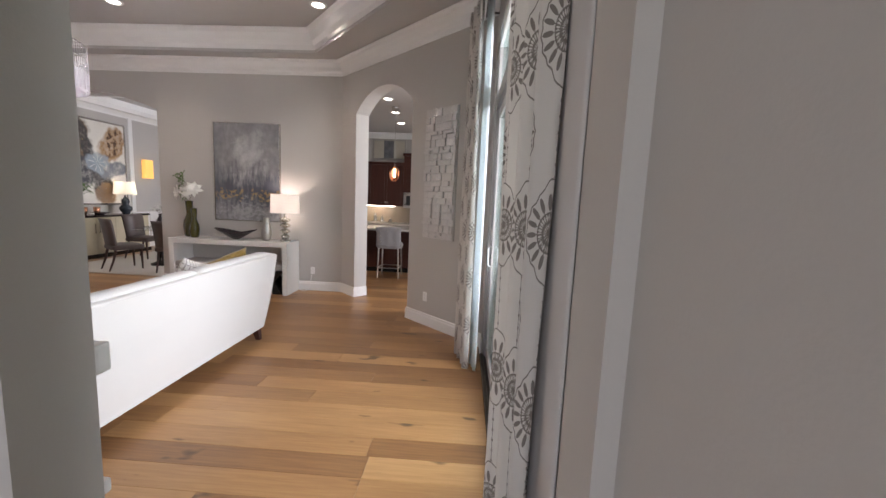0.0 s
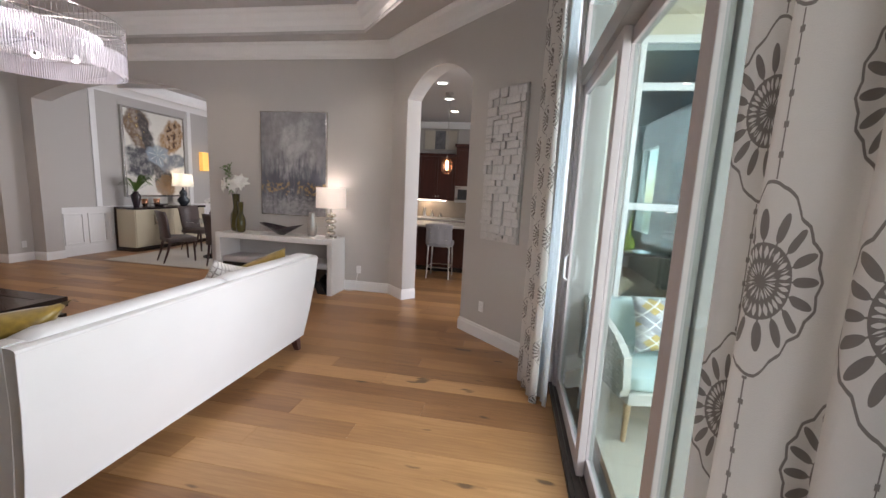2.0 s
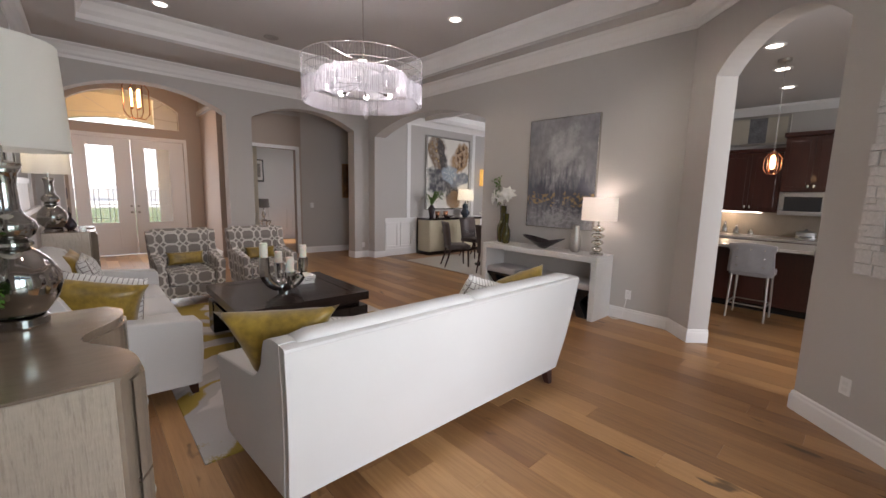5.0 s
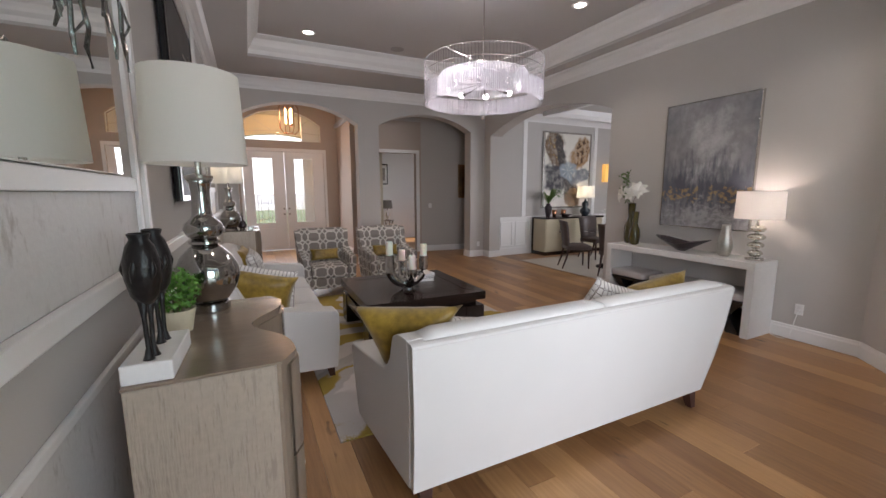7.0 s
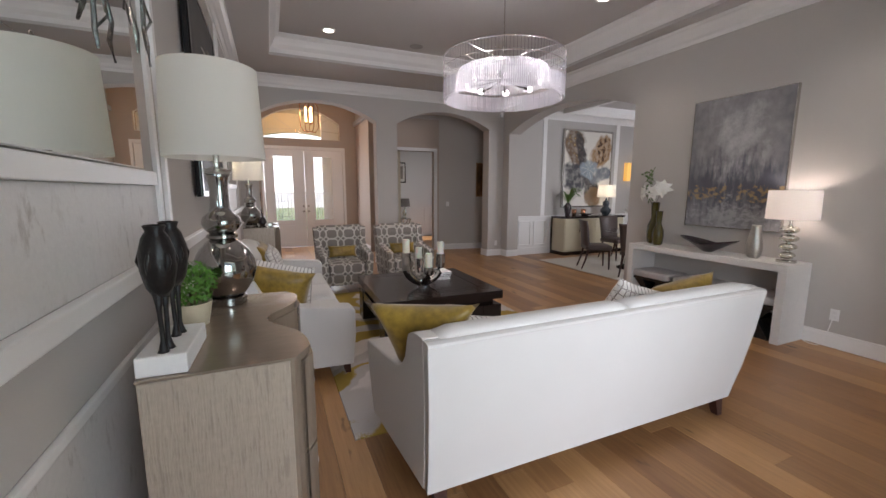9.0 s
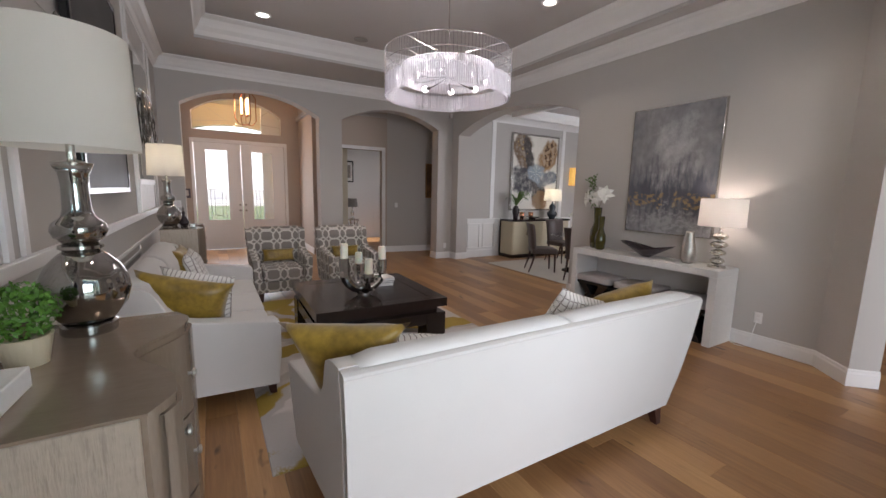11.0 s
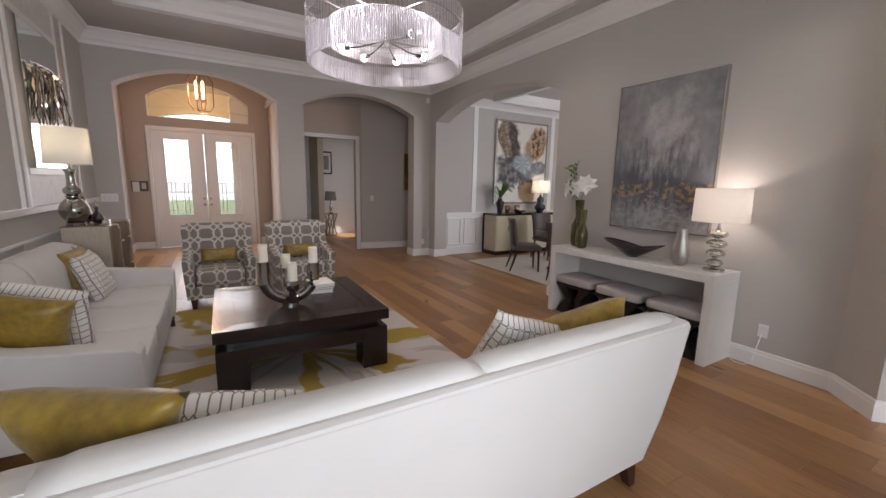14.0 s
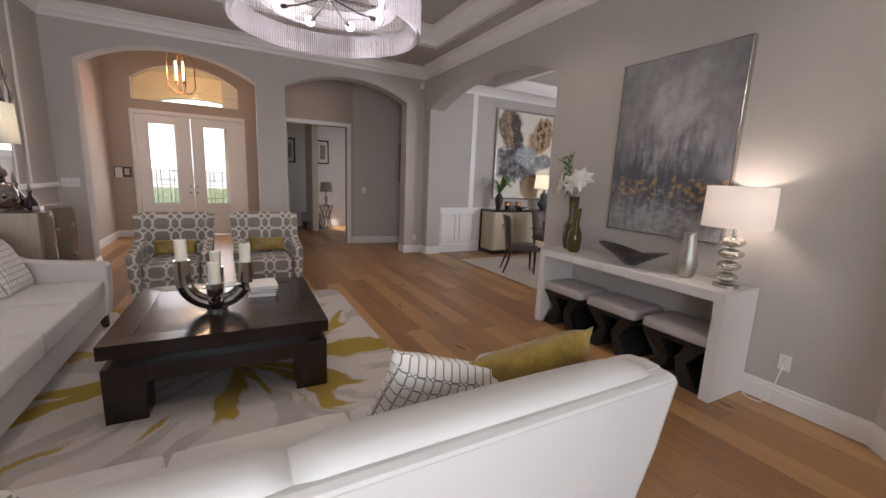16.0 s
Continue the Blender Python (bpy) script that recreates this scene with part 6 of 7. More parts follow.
point_lamp("porch_light", -13.0, 1.95, 3.75, 34, (1.0, 0.60, 0.30), 0.1)
pf = thing("porch_light_fitting", "amber flush porch ceiling light", "ceiling light", -13.0, 1.95, 4.05)
part("globe", lathe([(0.12, 0), (0.12, -0.04), (0.08, -0.09), (0.0, -0.10)], 20), FILAMENT, pf)
al = thing("alarm_panel", "white alarm keypad on a dark backplate", "keypad")
part("backplate", box(FX, FX + 0.012, 0.56, 0.86, 1.28, 1.50, 0.004), mat("keypad_plate", (0.06, 0.05, 0.07), 0.4), al)
part("keypad", box(FX + 0.012, FX + 0.03, 0.58, 0.70, 1.27, 1.48, 0.006), WHITE, al)
part("display", box(FX + 0.012, FX + 0.02, 0.74, 0.82, 1.33, 1.46, 0.003), GRANITE, al)

# ---- vestibule and study ----
vd = thing("door_3", "white panelled study door standing open", "door", kind="structure")
for a, b, c, d in ((3.63, 3.71, 0, 2.60), (4.96, 5.045, 0, 2.60), (3.71, 4.96, 2.52, 2.60)):
    part("casing", box(-9.6, -9.575, a, b, c, d, 0.004), WHITE, vd)
leaf = part("leaf", box(-10.92, -9.76, 3.735, 3.775, 0.012, 2.50, 0.003), WHITE, vd)
for z0, z1 in ((0.20, 0.95), (1.10, 1.75), (1.88, 2.36)):
    for x0 in (-10.80, -10.28):
        part("door_panel", box(x0, x0 + 0.42, 3.775, 3.785, z0, z1, 0.006), WHITE, leaf)
part("knob", bent(lathe([(0.012, 0), (0.012, 0.03), (0.028, 0.045), (0.0, 0.065)], 14), pose(-10.85, 3.775, 1.0, -90)), DULL_SILVER, leaf)
for z in (0.3, 1.25, 2.2):
    part("hinge", tube([(-9.755, 3.78, z), (-9.755, 3.78, z + 0.1)], 0.008, 6), DULL_SILVER, leaf)
for y in (4.15, 5.07):
    fr = thing("picture_frame", "black-framed picture with white mat on the study wall", "picture frame", -12.775, y, 2.13, group="study pictures")
    part("frame", box(0, 0.03, -0.17, 0.17, -0.33, 0.33, 0.004), BLACK, fr)
    part("mat", box(0.03, 0.033, -0.135, 0.135, -0.295, 0.295), PAPER, fr)
    part("print", box(0.033, 0.035, -0.075, 0.075, -0.20, 0.20), mat("sepia_print", (0.30, 0.27, 0.25), 0.7, vary=0.5, scale=7), fr)
tb = thing("pedestal_table", "silver openwork drum side table in the study", "side table", -12.35, 5.07, 0)
part("top", lathe([(0.20, 0.62), (0.20, 0.65)], 28), SILVER, tb)
part("foot", lathe([(0.17, 0), (0.17, 0.03)], 28), SILVER, tb)
for k in range(8):
    a, a2 = k * 0.7853982, k * 0.7853982 + 0.9
    part("strut", tube([(0.16 * math.cos(a), 0.16 * math.sin(a), 0.03), (0.09 * math.cos(a + 0.45), 0.09 * math.sin(a + 0.45), 0.33), (0.19 * math.cos(a2), 0.19 * math.sin(a2), 0.62)], 0.014, 6), SILVER, tb)
sl = thing("table_lamp", "small silver table lamp with grey shade in the study", "table lamp", -12.35, 5.07, 0.65)
part("base", lathe([(0.07, 0), (0.07, 0.02), (0.02, 0.04), (0.04, 0.10), (0.06, 0.18), (0.03, 0.26), (0.012, 0.30), (0.012, 0.40)], 24), SILVER, sl, smooth=True)
part("shade", lathe([(0.17, 0.38), (0.14, 0.64)], 28), mat("grey_lamp_shade", (0.22, 0.20, 0.19), 0.9), sl)
ot = thing("ottoman", "grey upholstered ottoman on dark legs in the study", "ottoman", -12.1, 4.62, 0)
part("seat", cushion(-0.24, 0.24, -0.24, 0.24, 0.22, 0.46, 0.03, 0.01), TUFT, ot, smooth=True)
for x in (-0.18, 0.18):
    for y in (-0.18, 0.18):
        part("leg", lathe([(0.012, 0), (0.022, 0.225)], 10, cx=x, cy=y), LEG, ot)
vp = thing("painting", "narrow dark brown and gold painting in the vestibule", "painting", 0, 0, 0)
part("canvas", box(-0.28, 0.28, -0.03, -0.005, -0.42, 0.42), mat("brown_gold_canvas", (0.28, 0.15, 0.06), 0.6, second=(0.04, 0.025, 0.02), scale=3, fine=8, bump=0.1), vp)
for a, b, c, d in ((-0.30, -0.28, -0.44, 0.44), (0.28, 0.30, -0.44, 0.44), (-0.28, 0.28, 0.42, 0.44), (-0.28, 0.28, -0.44, -0.42)):
    part("frame", box(a, b, -0.04, 0, c, d), mat("gilt_frame", (0.35, 0.20, 0.09), 0.4, 0.5), vp)
vp.matrix_world = pose(-9.6 + 0.4 * (6.42 - 5.1) / 3.4, 6.42, 1.83, 0, 0, 90 - 6.7)
sw = thing("light_switch", "white rocker switch beside the study door", "switch")
part("plate", box(-9.535, -9.527, 5.28, 5.36, 1.14, 1.26, 0.002), WHITE, sw)
part("mount", box(-9.585, -9.535, 5.29, 5.35, 1.15, 1.25), WHITE, sw)

# ---- dining room ----
cr = thing("credenza", "cream lacquer credenza framed in dark espresso wood", "credenza", -8.0, 7.45, 0)
CL = 1.95
part("base_frame", box(0, 0.50, 0, CL, 0, 0.085, 0.004), DARK_WOOD, cr)
part("carcass", box(0.02, 0.47, 0.03, CL - 0.03, 0.085, 0.885), CREAM, cr)
part("top", box(0, 0.50, 0, CL, 0.885, 0.93, 0.004), DARK_WOOD, cr)
part("back_post", box(0, 0.03, 0, 0.03, 0.085, 0.885), DARK_WOOD, cr)
part("corner_post", box(0.47, 0.50, 0, 0.012, 0.085, 0.885), CREAM, cr)
for k in range(4):
    y0 = 0.04 + (CL - 0.08) * k / 4
    d = part("door", box(0.47, 0.49, y0 + 0.003, y0 + (CL - 0.08) / 4 - 0.003, 0.095, 0.875, 0.003), CREAM, cr)
    yk = y0 + ((CL - 0.08) / 4 - 0.05 if k % 2 == 0 else 0.05)
    part("handle", tube([(0.49, yk, 0.55), (0.515, yk, 0.55), (0.515, yk, 0.75), (0.49, yk, 0.75)], 0.007, 6), SILVER, d)
bp = thing("painting", "large blossom painting in brown, gold and slate", "painting", -8.02, 8.54, 2.09)
part("canvas", box(-0.02, 0.022, -0.76, 0.76, -0.92, 0.92), ART_BLOSSOM, bp)
for a, b, c, d in ((-0.80, -0.76, -0.96, 0.96), (0.76, 0.80, -0.96, 0.96), (-0.76, 0.76, 0.92, 0.96), (-0.76, 0.76, -0.96, -0.92)):
    part("frame", box(-0.028, 0.035, a, b, c, d, 0.003), SILVER, bp)
pv = thing("vase", "dark brown vase with arching palm leaves", "vase", -7.74, 7.73, 0.93)
part("body", lathe([(0.05, 0), (0.055, 0.02), (0.09, 0.20), (0.085, 0.26), (0.05, 0.30), (0.055, 0.33), (0.045, 0.33), (0.0, 0.05)], 24), SLATE, pv, smooth=True)
bm = bmesh.new()
rng = random.Random(5)
for k in range(16):
    a, ln, up = rng.uniform(0, 6.28), rng.uniform(0.30, 0.52), rng.uniform(0.20, 0.42)
    prev = None
    for j in range(7):
        u = j / 6
        c = Vector((math.cos(a) * ln * u, math.sin(a) * ln * u, 0.31 + up * math.sin(u * 2.2) - 0.05 * u * u))
        w = Vector((-math.sin(a), math.cos(a), 0)) * 0.028 * math.sin(0.25 + u * 2.7)
        cur = (bm.verts.new(c - w), bm.verts.new(c + w))
        if prev:
            bm.faces.new((prev[0], prev[1], cur[1], cur[0]))
        prev = cur
part("palm_leaves", bm, LEAF, pv)
db = tagged(part("bowl", lathe([(0.05, 0), (0.06, 0.01), (0.19, 0.055), (0.18, 0.055), (0.0, 0.02)], 28), SLATE, smooth=True), "shallow dark bowl on the credenza", "bowl")
db.matrix_world = pose(-7.72, 8.30, 0.93)
for y, z in ((8.06, 0.93), (8.36, 0.93)):
    cp = tagged(part("cup", lathe([(0.04, 0), (0.06, 0.06), (0.065, 0.16), (0.055, 0.16), (0.0, 0.02)], 20), COPPER, smooth=True), "brown copper beaker on the credenza", "cup", "copper beakers")
    cp.matrix_world = pose(-7.88, y, z)
dl = thing("table_lamp", "dark double-gourd lamp with glowing cream shade", "table lamp", -7.72, 8.95, 0.93)
part("body", lathe([(0.07, 0), (0.075, 0.02), (0.13, 0.09), (0.13, 0.15), (0.06, 0.22), (0.085, 0.28), (0.08, 0.33), (0.03, 0.38), (0.015, 0.44)], 28), mat("slate_ceramic", (0.035, 0.045, 0.055), 0.2, coat=0.3), dl, smooth=True)
bm = lathe([(0.23, 0.46), (0.20, 0.76)], 36)
for f in [f for f in bm.faces if len(f.verts) > 4]:
    bm.faces.remove(f)
part("shade", bm, SHADE, dl, "glowing cream shade", smooth=True)
part("stem", tube([(0, 0, 0.44), (0, 0, 0.70)], 0.006, 6), SILVER, dl)
part("bulb", bent(lathe([(0.0, 0.0), (0.028, 0.03), (0.03, 0.06), (0.0, 0.10)], 12), pose(0, 0, 0.53)), LED, dl)
point_lamp("dining_lamp_light", -7.72, 8.95, 1.57, 2.0, (1.0, 0.83, 0.6), 0.03)
sc = thing("wall_sconce", "gold fabric wall sconce, lit", "sconce", -8.05, 9.97, 2.05)
part("plate", box(0, 0.02, -0.06, 0.06, -0.12, 0.12, 0.004), SILVER, sc)
part("shade", box(0.02, 0.13, -0.13, 0.13, -0.24, 0.24, 0.01), glow("amber_shade_glow", (0.95, 0.55, 0.14), 0.35), sc, "glowing amber shade")
dr = tagged(part("dining_rug", box(-7.25, -4.0, 6.56, 10.2, 0, 0.008, 0.003, 1), mat("cream_dining_rug", (0.60, 0.56, 0.50), 0.95, vary=0.05, scale=5, fine=200, bump=0.4)), "plain cream rug under the dining table", "rug")
dt = thing("dining_table", "oval glass-topped dining table on a dark base", "dining table", -5.75, 8.05, 0.008)
bm = lathe([(0.56, 0.735), (0.58, 0.74), (0.58, 0.75), (0.56, 0.755)], 40)
part("tabletop", bent(bm, Matrix.Diagonal((1, 1.7, 1, 1))), CLEAR, dt)
for y in (-0.45, 0.45):
    part("pedestal", lathe([(0.22, 0), (0.22, 0.03), (0.08, 0.08), (0.06, 0.35), (0.10, 0.70), (0.16, 0.735)], 24, cy=y), DARK_WOOD, dt, smooth=True)


def dining_chair():
    t = thing("dining_chair", "brown leather dining chair with ring pull and dark legs", "dining chair", group="dining chairs")
    part("seat", cushion(-0.25, 0.25, -0.25, 0.25, 0.38, 0.48, 0.03, 0.015), BROWN_LEATHER, t, smooth=True)
    bm = bmesh.new()
    rows = []
    for k in range(10):
        u = k / 9
        z = 0.46 + 0.50 * u
        y = -0.23 - 0.06 * u - 0.07 * max(0, u - 0.75)
        w = 0.23 + 0.03 * u
        rows.append([bm.verts.new(v) for v in ((-w, y, z), (-w * 0.5, y - 0.03, z), (0, y - 0.04, z), (w * 0.5, y - 0.03, z), (w, y, z), (w, y + 0.05, z), (0, y + 0.02, z), (-w, y + 0.05, z))])
    for a, b in zip(rows, rows[1:]):
        for i in range(8):
            bm.faces.new((a[i], a[(i + 1) % 8], b[(i + 1) % 8], b[i]))
    bm.faces.new(rows[0]), bm.faces.new(rows[-1])
    bk = part("backrest", bm, BROWN_LEATHER, t, smooth=True)
    ring = [(0.045 * math.cos(k * 0.3927), -0.335, 0.76 + 0.045 * math.sin(k * 0.3927)) for k in range(17)]
    part("ring_pull", tube(ring, 0.006, 6), SILVER, bk)
    for x in (-0.2, 0.2):
        part("leg", tube([(x, 0.2, 0.385), (x, 0.21, 0.0)], [0.024, 0.014], 8), LEG, t)
        part("leg", tube([(x, -0.2, 0.385), (x, -0.24, 0.2), (x, -0.31, 0.0)], [0.024, 0.02, 0.013], 8), LEG, t)
    return t


dc = dining_chair()
dc.matrix_world = pose(-6.06, 7.03, 0.008, 0, 0, -30)
for x, y, r in ((-6.68, 8.25, -90), (-5.1, 7.1, 15), (-4.85, 8.4, 90), (-5.75, 9.4, 180)):
    copy_thing(dc, pose(x, y, 0.008, 0, 0, r))
fv = thing("vase", "slim dark vase with white blooms on the dining table", "vase", -5.9, 7.75, 0.763)
part("body", lathe([(0.05, 0), (0.08, 0.08), (0.06, 0.16), (0.025, 0.22), (0.03, 0.28), (0.0, 0.27)], 20), SLATE, fv, smooth=True)
bm = bmesh.new()
for c in ((0.0, 0, 0.40), (0.06, 0.03, 0.36), (-0.06, -0.03, 0.37)):
    petals(bm, Vector(c), Vector((0.2, -0.5, 0.6)), 0.09, 8, rng)
part("blooms", bm, PETAL, fv)
bm = tube([(0, 0, 0.2), (0, 0, 0.40)], 0.004, 5)
tube([(0, 0, 0.25), (0.06, 0.03, 0.36)], 0.004, 5, bm), tube([(0, 0, 0.25), (-0.06, -0.03, 0.37)], 0.004, 5, bm)
part("stems", bm, STEM, fv)
# Unseen fill lamp added to brighten the dining room's west wall.
lamp_d = area_lamp("dining_window_light", look((-3.3, 9.4, 1.9), (-8, 8.2, 1.4)), 1.6, 1.8, 50, DAY)

# ---- kitchen ----
isl = thing("kitchen_island", "cherry wood island with pale granite top", "kitchen island", 0, 0, 0)
part("body", box(-2.2, 1.6, 8.05, 8.75, 0.10, 0.90, 0.004), CHERRY, isl)
part("toe_kick", box(-2.15, 1.55, 8.10, 8.70, 0, 0.10), BLACK, isl)
for k in range(6):
    x = -2.15 + 0.62 * k
    part("end_panel", box(x, x + 0.58, 8.035, 8.05, 0.14, 0.86, 0.004), CHERRY, isl)
part("countertop", box(-2.3, 1.7, 7.78, 8.85, 0.90, 0.94, 0.006), GRANITE, isl)
fc = thing("faucet", "chrome gooseneck kitchen faucet on the island", "faucet", -0.42, 8.5, 0.94)
part("spout", tube([(0, 0, 0), (0, 0, 0.30)] + [(0.09 * (1 - math.cos(k * 0.35)), -0.02, 0.30 + 0.10 * math.sin(k * 0.35)) for k in range(1, 10)], 0.013, 8), STEEL, fc)
part("base", lathe([(0.03, 0), (0.03, 0.03)], 16), STEEL, fc)


def bar_stool(x, y):
    t = thing("bar_stool", "grey tufted velvet counter stool with metal legs", "bar stool", x, y, 0, group="counter stools")
    part("seat", cushion(-0.23, 0.23, -0.22, 0.22, 0.58, 0.68, 0.03, 0.015), TUFT, t, smooth=True)
    bm = bmesh.new()
    n = 12
    g = [[None] * (n + 1) for _ in range(n + 1)]
    b2 = [[None] * (n + 1) for _ in range(n + 1)]
    for i in range(n + 1):
        for j in range(n + 1):
            u, v = 2 * i / n - 1, j / n
            w = 0.245 - 0.02 * v + (0.02 if v > 0.8 else 0)
            dent = 0.012 * math.cos(u * 9.4 + (3.1416 if int(v * 5) % 2 else 0)) * math.cos(v * 12)
            y0 = -0.22 - 0.05 * v + 0.05 * u * u
            g[i][j] = bm.verts.new((u * w, y0 - dent - 0.03, 0.62 + 0.40 * v - 0.02 * u * u * v))
            b2[i][j] = bm.verts.new((u * w, y0 + 0.03, 0.62 + 0.40 * v - 0.02 * u * u * v))
    for i in range(n):
        for j in range(n):
            bm.faces.new((g[i][j], g[i + 1][j], g[i + 1][j + 1], g[i][j + 1]))
            bm.faces.new((b2[i][j], b2[i][j + 1], b2[i + 1][j + 1], b2[i + 1][j]))
    for i in range(n):
        bm.faces.new((g[i][0], b2[i][0], b2[i + 1][0], g[i + 1][0])), bm.faces.new((g[i][n], g[i + 1][n], b2[i + 1][n], b2[i][n]))
        bm.faces.new((g[0][i], g[0][i + 1], b2[0][i + 1], b2[0][i])), bm.faces.new((g[n][i], b2[n][i], b2[n][i + 1], g[n][i + 1]))
    bk = part("backrest", bm, TUFT, t, "button-tufted grey back", smooth=True)
    for k in range(3):
        for r in range(3):
            part("button", bent(lathe([(0.011, 0), (0.008, 0.006), (0.0, 0.008)], 8), pose(-0.14 + 0.14 * k, -0.262 - 0.015 * r, 0.72 + 0.11 * r, 90)), SILVER, bk)
    for x0 in (-0.19, 0.19):
        for y0 in (-0.19, 0.19):
            part("leg", tube([(x0, y0, 0.585), (x0 * 1.08, y0 * 1.08, 0)], [0.016, 0.012], 8), DULL_SILVER, t)
    for a, b in (((-0.2, -0.2), (0.2, -0.2)), ((-0.2, 0.2), (0.2, 0.2)), ((-0.2, -0.2), (-0.2, 0.2)), ((0.2, -0.2), (0.2, 0.2))):
        part("foot_rail", tube([(*a, 0.20), (*b, 0.20)], 0.009, 6), DULL_SILVER, t)


bar_stool(-1.03, 7.62), bar_stool(-0.20, 7.62)


def cabinet(name, label, x0, x1, y0, y1, z0, z1, doors):
    c = thing(name, label, "cabinet", group="cherry kitchen cabinets")
    part("body", box(x0, x1, y0, y1, z0, z1), CHERRY, c)
    if z0 > 1:
        part("cornice", box(x0 - 0.03, x1 + 0.03, y0 - 0.05, y1, z1, z1 + 0.07, 0.012), CHERRY, c)
    w = (x1 - x0) / doors
    for k in range(doors):
        a, b = x0 + w * k + 0.006, x0 + w * (k + 1) - 0.006
        d = part("door", box(a, b, y0 - 0.02, y0, z0 + 0.01, z1 - 0.01, 0.003), CHERRY, c)
        part("raised_panel", box(a + 0.06, b - 0.06, y0 - 0.028, y0 - 0.02, z0 + 0.08, z1 - 0.08, 0.006), CHERRY, d)
        kx = b - 0.03 if k % 2 == 0 else a + 0.03
        kz = z0 + 0.09 if z0 > 1 else z1 - 0.09
        part("knob", box(kx - 0.012, kx + 0.012, y0 - 0.045, y0 - 0.02, kz - 0.028, kz + 0.028, 0.004), SILVER, d)
    return c


cabinet("upper_cabinet", "cherry wood upper cabinet with silver knobs", -2.85, -2.02, 10.0, 10.35, 1.36, 2.40, 2)
cabinet("upper_cabinet", "cherry wood upper cabinet with silver knobs", -2.02, -1.17, 10.0, 10.35, 1.36, 2.40, 2)
cabinet("upper_cabinet", "raised cherry cabinet above the microwave", -1.15, -0.39, 9.85, 10.35, 1.72, 2.62, 2)
cabinet("upper_cabinet", "cherry wood upper cabinet with silver knobs", -0.36, 0.50, 10.0, 10.35, 1.36, 2.40, 2)
for x in (-2.85, -2.0, -1.15, -0.36, 0.49):
    cabinet("base_cabinet", "cherry wood base cabinet with silver knobs", x, x + 0.78, 9.75, 10.35, 0.0, 0.88, 2)
wt = tagged(part("worktop", box(-2.9, 1.4, 9.70, 10.35, 0.885, 0.925, 0.004), GRANITE), "pale granite worktop along the kitchen wall", "worktop")
structure("wall_backsplash", box(-2.88, 1.5, 10.335, 10.349, 0.93, 1.36), BACKSPLASH)
mw = thing("microwave", "stainless over-range microwave with dark window", "microwave", 0, 0, 0)
part("body", box(-1.15, -0.39, 9.90, 10.33, 1.33, 1.718, 0.004), STEEL, mw)
part("door", box(-1.14, -0.55, 9.885, 9.90, 1.34, 1.71, 0.003), STEEL, mw)
part("window", box(-1.08, -0.61, 9.882, 9.885, 1.40, 1.64), SCREEN, mw)
part("handle", tube([(-0.57, 9.87, 1.38), (-0.57, 9.86, 1.40), (-0.57, 9.86, 1.66), (-0.57, 9.87, 1.68)], 0.008, 6), STEEL, mw)
rg = thing("cooktop_pot", "steel pot on the kitchen worktop", "pot", -0.75, 9.98, 0.925)
part("body", lathe([(0.10, 0), (0.13, 0.02), (0.13, 0.13), (0.0, 0.16)], 24), STEEL, rg, smooth=False)
part("lid_knob", lathe([(0.012, 0.15), (0.02, 0.18), (0.0, 0.185)], 12), BLACK, rg)
for x, h in ((-1.9, 0.24), (-1.72, 0.18), (-1.5, 0.12)):
    j = tagged(part("jar", lathe([(0.04, 0), (0.045, 0.02), (0.045, h * 0.6), (0.02, h * 0.75), (0.02, h), (0.0, h)], 18), SILVER, smooth=True), "silver bottle on the kitchen worktop", "jar", "worktop jars")
    j.matrix_world = pose(x, 10.05, 0.925)
kp = thing("picture_frame", "framed abstract print above the kitchen cabinets", "picture frame", -1.62, 10.33, 2.82)
part("frame", box(-0.44, 0.44, -0.03, 0.015, -0.26, 0.26, 0.004), DULL_SILVER, kp)
part("print", box(-0.40, 0.40, -0.034, -0.03, -0.22, 0.22), mat("pale_print", (0.50, 0.46, 0.38), 0.7, vary=0.1), kp)
part("dark_field", box(-0.14, 0.12, -0.038, -0.034, -0.22, 0.22), mat("slate_print", (0.16, 0.16, 0.17), 0.7, vary=0.5, scale=9), kp)
kn = thing("pendant_light", "copper cage pendant with amber glass in the kitchen", "pendant light", -0.945, 7.40, 0)
part("cord", tube([(0, 0, 2.16), (0, 0, 3.25)], 0.004, 6), DULL_SILVER, kn)
part("cap", lathe([(0.03, 2.13), (0.02, 2.17)], 14), COPPER, kn)
for k in range(3):
    fr = [(0.045, 0, 2.14), (0.085, 0, 2.08), (0.085, 0, 1.95), (0.045, 0, 1.89), (-0.045, 0, 1.89), (-0.085, 0, 1.95), (-0.085, 0, 2.08), (-0.045, 0, 2.14)]
    part("cage", bent(tube(fr, 0.006, 6), pose(0, 0, 0, 0, 0, 60 * k)), COPPER, kn)
part("bulb", lathe([(0.012, 1.95), (0.026, 1.98), (0.026, 2.08), (0.012, 2.12)], 12), FILAMENT, kn)
point_lamp("pendant_glow", -0.945, 7.40, 2.02, 1, (1.0, 0.6, 0.3), 0.05)
point_lamp("under_cabinet_light", -1.9, 10.15, 1.33, 1.8, (1.0, 0.72, 0.42), 0.03)
uc = tagged(part("under_cabinet_strip", box(-2.3, -1.4, 10.10, 10.16, 1.345, 1.36), LED), "slim lit strip under the upper cabinet", "light strip")


